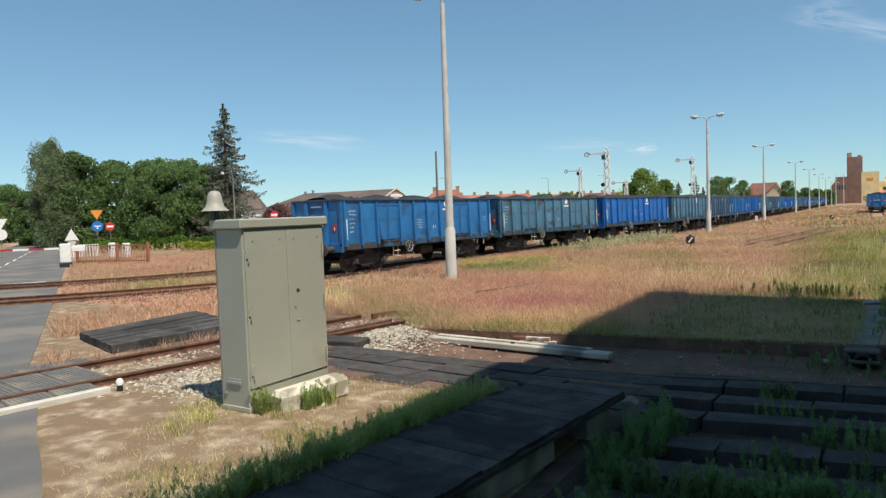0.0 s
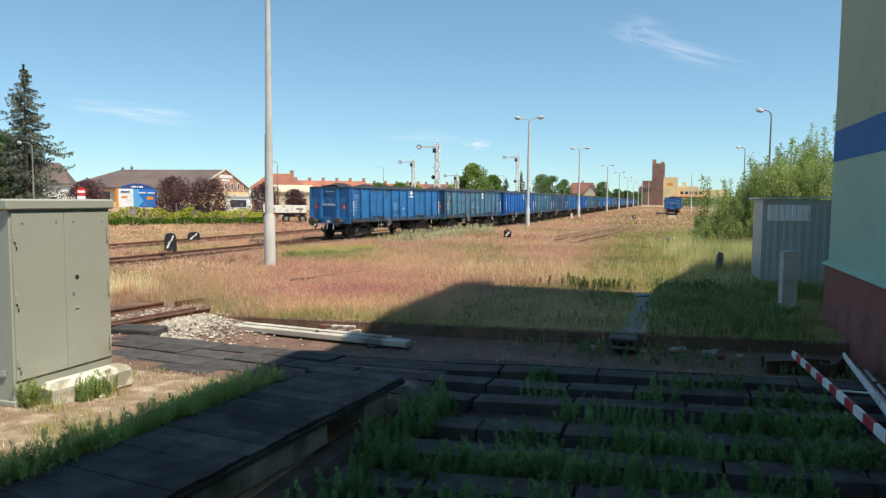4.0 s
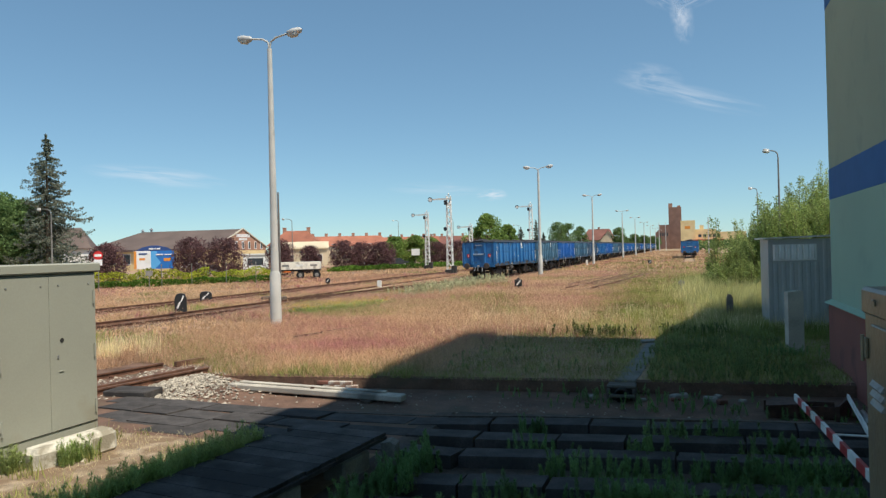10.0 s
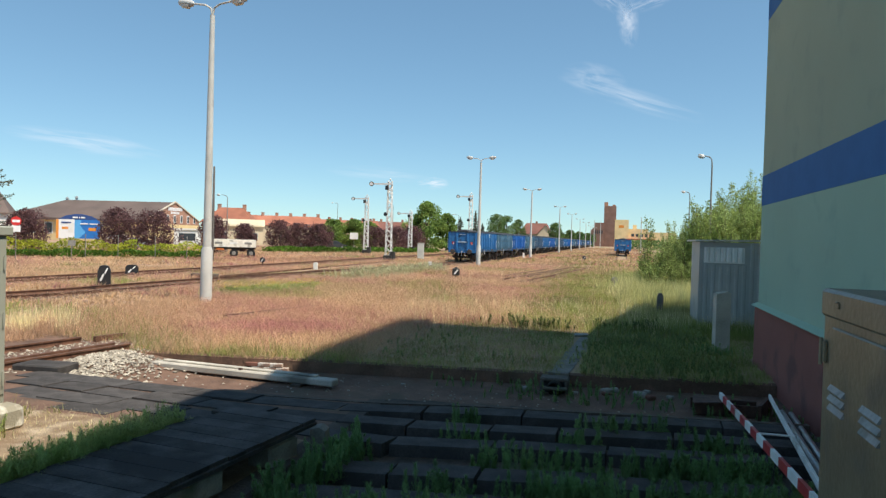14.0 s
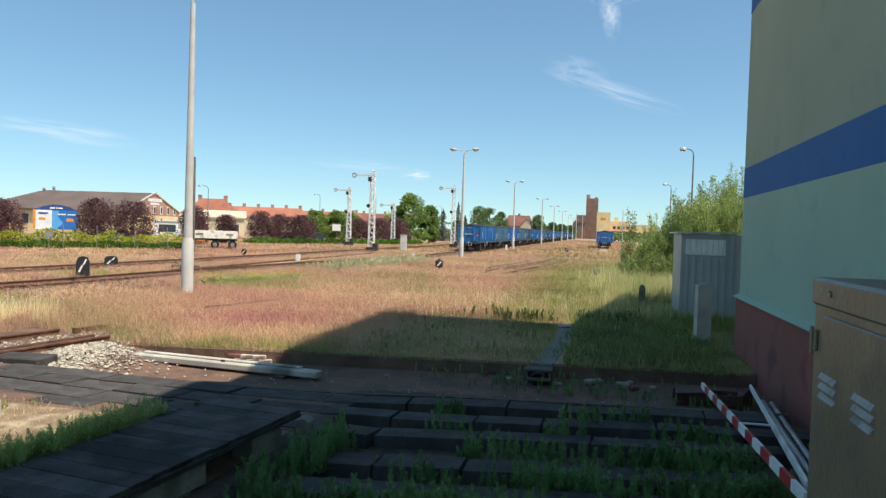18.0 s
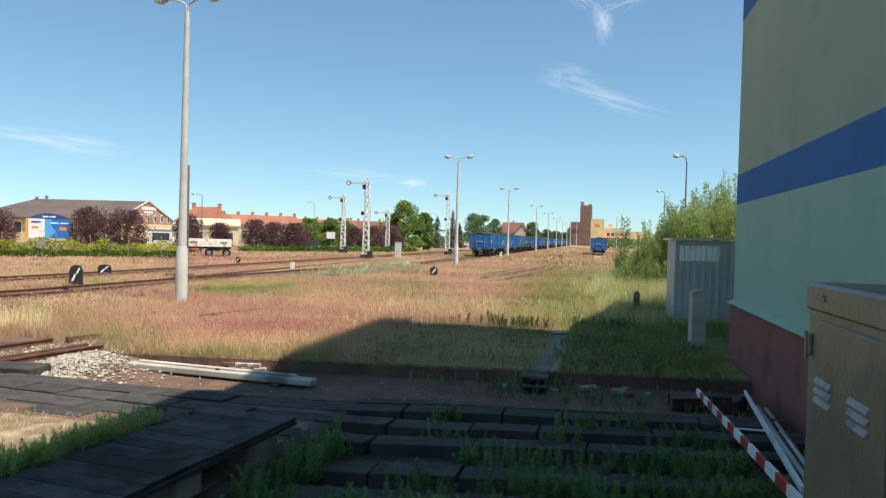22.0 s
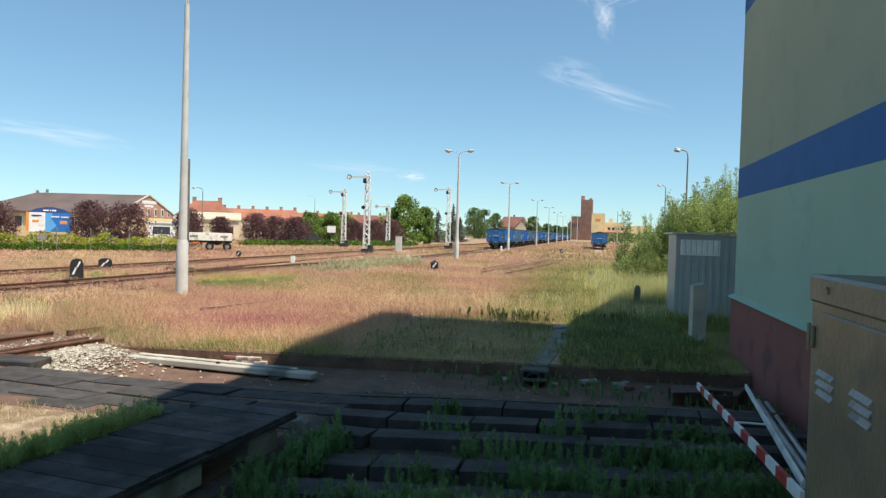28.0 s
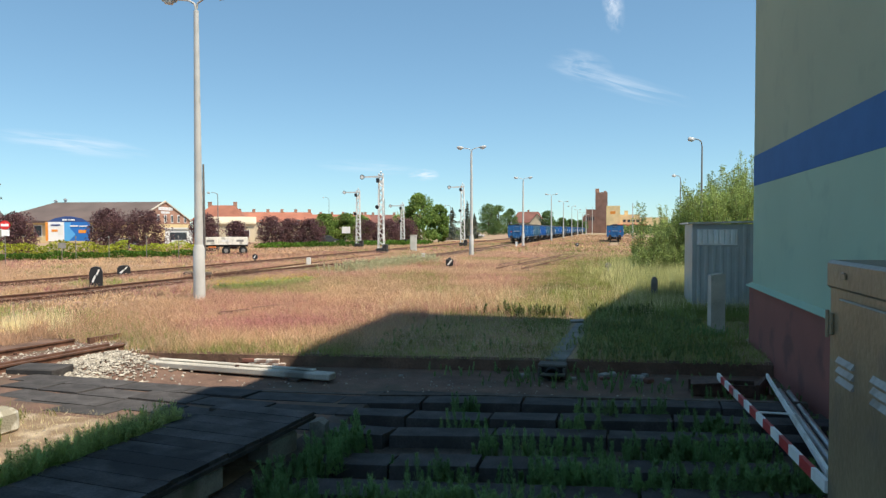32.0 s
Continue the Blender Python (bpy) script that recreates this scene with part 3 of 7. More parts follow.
# ---- louvred cabinet by the wall ----
o = thing("switch_cabinet", (2.2, 2.35, -0.15), "worn ochre-grey steel cabinet with louvres beside the wall", "cabinet")
part("body", Build().box(-0.27, 0.3, -0.75, 0.76, 0, 2.46, 0.012), worn_cab, o)
part("roof", Build().box(-0.278, 0.33, -0.78, 0.775, 2.445, 2.55, 0.012), worn_cab, o)
part("latch", Build().box(-0.284, -0.278, 0.55, 0.585, 2.49, 2.51, 0.002).tube((-0.283, 0.555, 2.51), (-0.283, 0.58, 2.51), 0.004), worn_cab, o)
for y0, y1 in ((0.02, 0.62), (-0.7, 0.0)):
    dr = part("door", Build().box(-0.282, -0.27, y0, y1, 0.2, 2.42, 0.004), worn_cab, o)
    for yc in (0.53, 0.205) if y0 > 0 else (-0.2, -0.5):
        for i in range(3):
            z = 2.212 - 0.034 * i
            part("louvre", Build().prism([(-0.282, z + 0.008), (-0.293, z - 0.010), (-0.293, z - 0.013), (-0.282, z - 0.013)], 1, yc - 0.08, yc + 0.08), mat("louvre paint", (0.27, 0.275, 0.26), 0.6, var=0.2, stain=(0.16, 0.16, 0.14), amount=0.3, stain_scale=9), dr)
part("hinge", Build().box(-0.285, -0.27, 0.70, 0.735, 2.28, 2.36, 0.004).tube((-0.288, 0.72, 2.27), (-0.288, 0.72, 2.37), 0.007), worn_cab, o)

# ---- signal box building ----
mint = mat("mint render", (0.34, 0.48, 0.36), 0.95, var=0.05, scale=0.5, fine=50, stain=(0.30, 0.43, 0.33), amount=0.15, bump=0.15)
cream = mat("olive render", (0.36, 0.40, 0.28), 0.95, var=0.05, scale=0.5, fine=50, stain=(0.32, 0.36, 0.26), amount=0.15, bump=0.15)
blue_band = mat("blue band", (0.045, 0.145, 0.34), 0.9, var=0.06, bump=0.1)
o = thing("signal_box", (0, 0, 0), "mint green rendered signal box with blue bands and red plinth", "building", kind="structure")
part("lower_wall", Build().box(4.16, 14, -8, 16.4, 1.32, 3.44), mint, o)
part("band", Build().box(4.155, 14, -8, 16.405, 3.44, 4.08), blue_band, o)
part("upper_wall", Build().box(4.16, 14, -8, 16.4, 4.08, 7.45), cream, o)
part("band", Build().box(4.155, 14, -8, 16.405, 7.45, 8.1), blue_band, o)
# Out of view: wall height and roof overhang are set to place the shadow edge.
part("top_wall", Build().box(4.16, 14, -8, 16.4, 8.1, 14.25), cream, o)
part("roof", Build().box(2.64, 14.5, -8.6, 16.5, 14.25, 14.5), concrete, o)
# Unseen block added behind the building; its sloped top shapes the grass shadow.
part("wing_wall", Build().hull8([(7.1, 16.505, 0), (20, 16.505, 0), (20, 25.2, 0), (7.1, 25.2, 0), (7.1, 16.505, 12.8), (20, 16.505, 12.8), (20, 25.2, 10), (7.1, 25.2, 10)]), mint, o)
part("plinth", Build().box(4.10, 14, -8, 16.44, -0.3, 1.27), mat("red-brown plinth", (0.25, 0.085, 0.065), 0.85, var=0.1, scale=1.0, stain=(0.16, 0.06, 0.05), amount=0.2), o)
part("plinth_cap", Build().prism([(4.03, 1.27), (4.03, 1.285), (4.158, 1.345), (4.158, 1.27)], 1, -8, 16.46), mint, o)

# ---- stair landing where the camera stands ----
o = thing("stair_landing", (0.6, -0.6, 0), "plain concrete stair landing beside the signal box", "stair", kind="structure")
part("slab", Build().box(-1.3, 1.5, -1.4, 1.3, 0.72, 0.88, 0.01), concrete, o)
part("wall", Build().box(-1.25, 1.45, -1.35, 1.25, -0.2, 0.72), old_concrete, o)

# ---- shed ----
zinc = mat("zinc sheet", (0.40, 0.41, 0.405), 0.5, 0.2, var=0.1, scale=1.0, stain=(0.36, 0.36, 0.34), amount=0.2, bump=0.03)
o = thing("metal_shed", (3.66, 23.2, 0), "grey corrugated metal shed with flat roof", "shed")
part("back_wall", Build().box(0.02, 3.0, 2.36, 2.4, 0, 2.6), zinc, o)
part("side_wall", Build().box(0, 0.03, 0.02, 2.4, 0, 2.66), zinc, o)
part("side_wall", Build().box(2.97, 3.0, 0.02, 2.4, 0, 2.66), zinc, o)
part("front_sheet", Build().box(0, 3.0, 0, 0.02, 0, 2.66), zinc, o)
# Sunlight high on the shed front, put in as a paler ribbed sheet.
vent = part("vent_panel", Build().box(0.12, 1.32, -0.03, -0.003, 2.0, 2.5, 0.008), mat("sunlit sheet", (0.74, 0.74, 0.72), 0.55, var=0.08), o, "pale ribbed patch of sunlight on the shed front")
for i in range(7):
    x = 0.17 + i * 0.165
    part("slat", Build().prism([(x, -0.055), (x + 0.09, -0.055), (x + 0.11, -0.031), (x - 0.02, -0.031)], 2, 2.05, 2.48), MATS["sunlit sheet"], vent)
for i in range(13):
    x = 0.16 + i * 0.225
    part("rib", Build().prism([(x, -0.009), (x + 0.07, -0.009), (x + 0.1, 0), (x - 0.03, 0)], 2, 0.0, 1.96 if x < 1.4 else 2.62), zinc, o)
part("corner_post", Build().box(-0.012, 0.1, -0.012, 0.012, 0, 2.66, 0.004), zinc, o)
part("roof", Build().hull8([(-0.16, -0.16, 2.67), (3.16, -0.16, 2.74), (3.16, 2.56, 2.74), (-0.16, 2.56, 2.67), (-0.16, -0.16, 2.72), (3.16, -0.16, 2.79), (3.16, 2.56, 2.79), (-0.16, 2.56, 2.72)]), mat("roof sheet", (0.55, 0.55, 0.53), 0.5, 0.3), o)

b = Build().prism([(-0.17, 0), (0.17, 0), (0.17, 1.42), (0.1, 1.44), (-0.17, 1.40)], 1, -0.12, 0.12)
ob = solo("concrete_post", b, concrete, "grey concrete post standing in the grass", "post")
ob.matrix_world = pose(3.63, 17.9, 0, 0, 0, 12)
b = Build().prism([(-0.11, 0), (0.11, 0), (0.11, 0.64), (0.05, 0.76), (-0.05, 0.76), (-0.11, 0.64)], 1, -0.1, 0.1)
ob = solo("marker_post", b, mat("weathered timber", (0.17, 0.16, 0.14), 0.9), "short dark pointed timber marker post", "post")
ob.matrix_world = pose(2.7, 26.4, 0)

# ---- concrete strip, culvert ----
o = thing("path_strip", (0, 0, 0), "narrow weathered concrete cable duct cover in grass", "path", kind="structure")
for i in range(6):
    y = 13.55 + 0.88 * i
    part("slab", Build().box(-0.2 - 0.02 * (i % 2), 0.2, 0, 0.86, -0.05, 0.014, 0.01), path_stone, o, at=pose(0.12 + 0.06 * i + 0.008 * math.sin(i * 2.4), y, 0, 0, 0, -3.9 + (i * 7 % 5 - 2) * 0.7))
damp_stone = mat("damp stone", (0.105, 0.092, 0.075), 0.9, var=0.35, scale=4, stain=(0.05, 0.055, 0.03), amount=0.4, bump=0.4)
o = thing("culvert", (0.12, 12.9, -0.24), "broken concrete culvert mouth in the brick edge", "culvert")
part("lintel", Build().box(-0.27, 0.25, -0.04, 0.3, 0.215, 0.275, 0.02), damp_stone, o)
part("lip", Build().box(-0.2, 0.24, -0.3, -0.1, 0.1, 0.14, 0.015), damp_stone, o)
part("jamb", Build().box(-0.27, -0.2, -0.05, 0.3, 0, 0.215, 0.02), damp_stone, o)
part("jamb", Build().box(0.18, 0.25, -0.04, 0.3, 0, 0.215, 0.02), damp_stone, o)
# Solid dark block and dark ring drawn in place of the shaded openings.
part("hole", Build().box(-0.205, 0.185, 0.02, 0.5, 0.0, 0.214), dark_gap, o)
part("pipe", Build().lathe([(0.13, -0.3), (0.13, 0.04), (0.1, 0.04), (0.1, -0.3)], 16, (0, -1, 0), (0.0, -0.12, 0.11)), dark_gap, o, smooth=True)
for i in range(12):
    s = RNG.uniform(0.08, 0.24)
    bx = Build().box(-s / 2, s / 2, -s * 0.35, s * 0.35, 0, s * 0.45, s * 0.1)
    ob = solo("stone", bx, old_concrete if i % 3 else brick_mat, "broken lump of stone on the soil strip", "stone", group="rubble on the soil")
    x = RNG.uniform(0.2, 2.0) if i < 7 else RNG.uniform(-4, 3)
    ob.matrix_world = pose(x, brick_y(x) - RNG.uniform(0.2, 0.9), -0.24, 0, 0, RNG.uniform(0, 180))

ob = solo("broken_slab", Build().box(-0.2, 0.16, -0.11, 0.12, 0, 0.05, 0.012), old_concrete, "broken pale concrete slab at the end of the duct", "slab")
ob.matrix_world = pose(0.3, 18.95, 0.02, 4, -3, 12)

# ---- concrete beam ----
o = thing("concrete_beam", (-5.7, 11.86, -0.24), "long pale concrete beam lying on bare soil", "beam", turn=-4.6)
part("flange", Build().box(-2.06, 2.0, -0.1, 0.15, 0.045, 0.165, 0.02), concrete, o)
part("web", Build().box(-1.86, 1.6, 0.03, 0.155, 0.165, 0.2, 0.012), concrete, o)
part("lug", Build().box(-0.04, 0.04, -0.03, 0.01, 0.165, 0.2, 0.006), rust, o)
part("packing", Build().box(-1.5, -1.3, -0.2, 0.2, 0, 0.045), sleeper_wood, o)
part("packing", Build().box(1.2, 1.4, -0.2, 0.2, 0, 0.045), sleeper_wood, o)

# ---- covered walkway ----
o = thing("covered_walkway", (-3.2, 5.0, 0), "black boarded walkway on rough concrete blocks", "ramp", turn=-6)
wr = np.random.default_rng(41)
y = 2.86
for i in range(26):
    w = 0.262 + wr.uniform(-0.02, 0.02)
    step = 0.012 if i in (5, 11, 17, 23) else 0.0
    x1 = 0.63 + wr.uniform(-0.012, 0.02)
    x0 = -0.63 + wr.uniform(-0.03, 0.02) + (0.0, 0.10, 0.0)[min(i, 2)]
    lift = 0.306 + wr.uniform(-0.003, 0.003)
    part("board", Build().hull8([(x0, y - w + 0.006, lift), (x1, y - w + 0.006, lift), (x1, y, lift), (x0, y, lift),
                                 (x0, y - w + 0.006, lift + 0.043 + step), (x1, y - w + 0.006, lift + 0.043 + wr.uniform(-0.004, 0.004)), (x1, y, lift + 0.041), (x0, y, lift + 0.041)]), board, o)
    y -= w
part("edge_strip", Build().hull8([(0.615, -4.0, 0.255), (0.655, -4.0, 0.25), (0.66, 2.86, 0.27), (0.62, 2.86, 0.27), (0.615, -4.0, 0.306), (0.655, -4.0, 0.304), (0.66, 2.86, 0.306), (0.62, 2.86, 0.306)]), board, o)
for x in (-0.52, 0.0, 0.5):
    part("joist", Build().box(x - 0.05, x + 0.05, -3.9, 2.8, 0.235, 0.305), sleeper_wood, o)
part("block", Build().box(0.36, 0.625, -3.6, 1.2, 0.03, 0.25, 0.015), old_concrete, o)
part("block", Build().box(0.36, 0.6, -3.6, 1.02, -0.3, 0.03, 0.015), old_concrete, o)
part("block", Build().box(0.3, 0.61, 2.0, 2.55, -0.25, 0.233, 0.03), old_concrete, o)
part("block", Build().box(-0.6, -0.36, -3.6, 2.5, -0.25, 0.235, 0.03), old_concrete, o)
stub = Build().prism([(-0.11, -0.3), (0.11, -0.3), (0.1, 0.28), (0.03, 0.33), (-0.08, 0.31)], 1, -0.09, 0.09)
ob = solo("concrete_stub", stub, path_stone, "short weathered concrete stub beside the walkway", "post")
ob.matrix_world = pose(-2.17, 7.72, -0.04, 2, -3, 8)

# ---- slab rows ----
o = thing("slab_rows", (0, 0, 0), "rows of dark crossing slabs with weeds between", "paving", kind="structure")
ROWS = [  # bends of each row's centre line, width, top
    ([(-8.6, 9.86), (-6.0, 9.68), (-4.0, 9.60), (-2.5, 9.70), (-0.85, 10.06), (1.6, 10.43), (4.0, 10.72)], 0.43, 0.02),
    ([(-8.3, 9.40), (-5.8, 9.19), (-3.8, 9.05), (-2.2, 9.07), (-0.65, 9.25), (1.55, 9.63), (3.95, 9.98)], 0.39, 0.02),
    ([(-7.9, 8.93), (-6.9, 8.77), (-5.4, 8.66), (-3.6, 8.36), (-1.9, 8.30), (-0.5, 8.57), (1.55, 8.92), (3.8, 9.25)], 0.37, 0.01),
    ([(-7.45, 8.46), (-5.9, 8.33)], 0.40, 0.0),
    ([(-2.0, 7.24), (3.5, 8.14)], 0.41, 0.0), ([(-2.1, 6.38), (3.2, 7.26)], 0.42, -0.01), ([(-2.1, 5.55), (2.8, 6.38)], 0.42, -0.02), ([(-2.1, 4.7), (2.2, 5.4)], 0.42, -0.02)]
for line, wide, top in ROWS:
    lx, ly = [q[0] for q in line], [q[1] for q in line]
    x = lx[0]
    while x < lx[-1] - 0.4:
        ln = RNG.uniform(0.8, 1.5)
        xm = x + ln / 2
        tilt = (np.interp(xm + 0.3, lx, ly) - np.interp(xm - 0.3, lx, ly)) / 0.6
        skew, w = 0.035, 0.47 if xm < -4.2 else wide
        b = Build().hull8([(-ln / 2 + 0.005 - skew, -w / 2, -0.2), (ln / 2 - 0.005 - skew, -w / 2, -0.2), (ln / 2 - 0.005 + skew, w / 2, -0.2), (-ln / 2 + 0.005 + skew, w / 2, -0.2),
                           (-ln / 2 + 0.011 - skew, -w / 2 + 0.012, 0.0), (ln / 2 - 0.011 - skew, -w / 2 + 0.012, 0.0), (ln / 2 - 0.011 + skew, w / 2 - 0.012, 0.0), (-ln / 2 + 0.011 + skew, w / 2 - 0.012, 0.0)])
        part("slab", b, rubber, o,
             at=pose(xm, float(np.interp(xm, lx, ly)) + RNG.normal(0, 0.01), top + RNG.uniform(-0.012, 0.012), RNG.normal(0, 0.6), RNG.normal(0, 0.35), math.degrees(math.atan(tilt)) + RNG.normal(0, 0.5)))
        x += ln
part("slab", Build().box(-0.5, 0.42, -0.27, 0.27, -0.15, 0.1, 0.02), rubber, o, at=pose(-8.62, 10.3, 0, 0, 0, 6))
for a, c in (((-4.2, 9.9), (-2.5, 10.06)), ((-2.48, 10.07), (-0.9, 10.42)), ((-0.88, 10.43), (1.5, 10.78)), ((1.52, 10.785), (3.9, 11.06))):
    u = Vector((c[0] - a[0], c[1] - a[1], 0)).normalized()
    r = Vector((-u.y, u.x, 0)) * 0.05
    p, q, up = Vector((*a, -0.24)), Vector((*c, -0.24)), Vector((0, 0, 0.25))
    part("edge_beam", Build().hull8([p - r, q - r, q + r, p + r, p - r + up, q - r + up, q + r + up, p + r + up]), sleeper_wood, o)
# Bed in the darkened soil, so the gaps between rows read as shadow.
part("bed", Build().hull8([(-8.5, 8.2, -0.3), (4, 9.2, -0.3), (4, 10.9, -0.3), (-8.5, 10.0, -0.3), (-8.5, 8.2, -0.1), (4, 9.2, -0.16), (4, 10.9, -0.16), (-8.5, 10.0, -0.1)]), shaded_soil, o)

# ---- brick edge ----
o = thing("brick_edge", (0, 0, 0), "low crumbling red brick edge of an old platform", "wall", kind="structure")
BRICK = Build().box(-0.122, 0.122, -0.055, 0.055, 0, 0.066, 0.006).data("brick", brick_mat)
BRICK_W = Build().box(-0.122, 0.122, -0.055, 0.055, 0, 0.066, 0.006).data("brick", mat("whitewashed brick", (0.62, 0.58, 0.52), 0.95, var=0.3, scale=9, stain=(0.3, 0.2, 0.15), amount=0.6, stain_scale=8, bump=0.4))
for c in range(3):
    x = -8.4 + 0.13 * (c % 2)
    while x < 4.0:
        gone = RNG.random() < (((0.08, 0.18, 0.42) if x < -4.5 else (0.05, 0.12, 0.4))[c] and not -6.0 < x < -5.2) or -0.2 < x < 0.45 or (c == 2 and -6.0 < x < -5.2)
        if not gone:
            white = -5.9 < x < -5.3
            part("brick", BRICK_W if white else BRICK, None, o, at=pose(x, brick_y(x) + 0.0 + RNG.normal(0, 0.006), -0.24 + 0.077 * c, RNG.normal(0, 1), 0, 7.4 + RNG.normal(0, 1.2)))
        x += 0.257
part("footing", Build().hull8([(-8.5, brick_y(-8.5) + 0.03, -0.3), (4.1, brick_y(4.1) + 0.03, -0.3), (4.1, brick_y(4.1) + 0.14, -0.3), (-8.5, brick_y(-8.5) + 0.14, -0.3), (-8.5, brick_y(-8.5) + 0.06, -0.03), (4.1, brick_y(4.1) + 0.06, -0.03), (4.1, brick_y(4.1) + 0.14, 0.004), (-8.5, brick_y(-8.5) + 0.14, 0.004)]), soil, o)

# ---- barrier booms and pipes by the wall ----
def boom(a, c, n, wide, tall, label, pale=False):
    a, c = Vector(a), Vector(c)
    o = thing("barrier_boom", (0, 0, 0), label, "barrier boom", "stored booms")
    d = (c - a)
    r = d.cross(Vector((0, 0, 1))).normalized() * wide / 2
    u = Vector((0, 0, tall))
    for i in range(n):
        p, q = a + d * (i / n), a + d * ((i + 1) / n)
        m = white_paint if (i % 2 == 0 or pale) else red_paint
        part("band", Build().hull8([p - r, p + r, q + r, q - r, p - r + u, p + r + u, q + r + u, q - r + u]), m, o)
    return o


boom((2.9, 12.45, 0.0), (2.89, 6.5, 0.33), 15, 0.04, 0.105, "red and white striped barrier boom lying by the wall")
boom((3.66, 12.5, 0.05), (2.98, 6.8, 0.36), 12, 0.03, 0.075, "scuffed white barrier boom lying in weeds", True)
o = thing("steel_pipes", (0, 0, 0), "two grey steel pipes lying along the wall", "pipe")
part("pipe", Build().tube((3.84, 12.4, -0.13), (3.12, 6.8, 0.32), 0.042, n=12), steel, o, smooth=True)
part("pipe", Build().tube((3.95, 12.3, -0.13), (3.24, 6.8, 0.28), 0.042, n=12), steel, o, smooth=True)
o = thing("steel_strut", (0, 0, 0), "thin white strut between the stored booms", "strut")
part("bar", Build().tube((2.9, 9.3, 0.27), (3.34, 9.35, 0.26), 0.014, n=8), white_paint, o)
o = thing("steel_trough", (3.0, 12.4, -0.24), "rusty steel channel pieces lying near the wall", "scrap metal", turn=4)
part("channel", Build().box(-0.55, 0.5, -0.2, -0.17, 0, 0.2).box(-0.55, 0.5, 0.17, 0.2, 0, 0.2).box(-0.55, 0.5, -0.2, 0.2, 0, 0.03), rust, o)
part("plate", Build().hull8([(-0.6, -0.3, 0.2), (-0.1, -0.32, 0.24), (0.0, 0.2, 0.24), (-0.5, 0.25, 0.21), (-0.6, -0.3, 0.22), (-0.1, -0.32, 0.26), (0.0, 0.2, 0.26), (-0.5, 0.25, 0.23)]), rust, o)
part("plate", Build().hull8([(0.35, -0.5, 0.0), (0.4, -0.5, 0.0), (0.75, 0.2, 0.0), (0.7, 0.2, 0.0), (0.35, -0.5, 0.28), (0.4, -0.5, 0.28), (0.75, 0.2, 0.32), (0.7, 0.2, 0.32)]), rust, o)
# ---- train ----
PITCH = 12.5
SPOTS = [(0, 21.2), (2, 28.8), (4, 36.0), (7, 46.0), (9, 52.3), (11, 58.6), (14, 68.2), (17, 78.0), (20, 87.4), (22, 93.2), (24, 98.6), (27, 105.8), (30, 111.8), (32, 115.2)]
WHEELSETS = []


def wheelset():
    b = Build().tube((-0.75, 0, 0), (0.75, 0, 0), 0.08, n=8)
    for s in (-1, 1):
        b.lathe([(0.0, -0.06), (0.46, -0.06), (0.46, 0.05), (0.49, 0.06), (0.49, 0.085), (0.0, 0.085)], 20, (-s, 0, 0), (s * 0.78, 0, 0))
        for k in range(4):
            a = k * math.pi / 2
            b.tube((s * 0.85, 0.2 * math.cos(a), 0.2 * math.sin(a)), (s * 0.86, 0.2 * math.cos(a), 0.2 * math.sin(a)), 0.07, n=8)
    return b


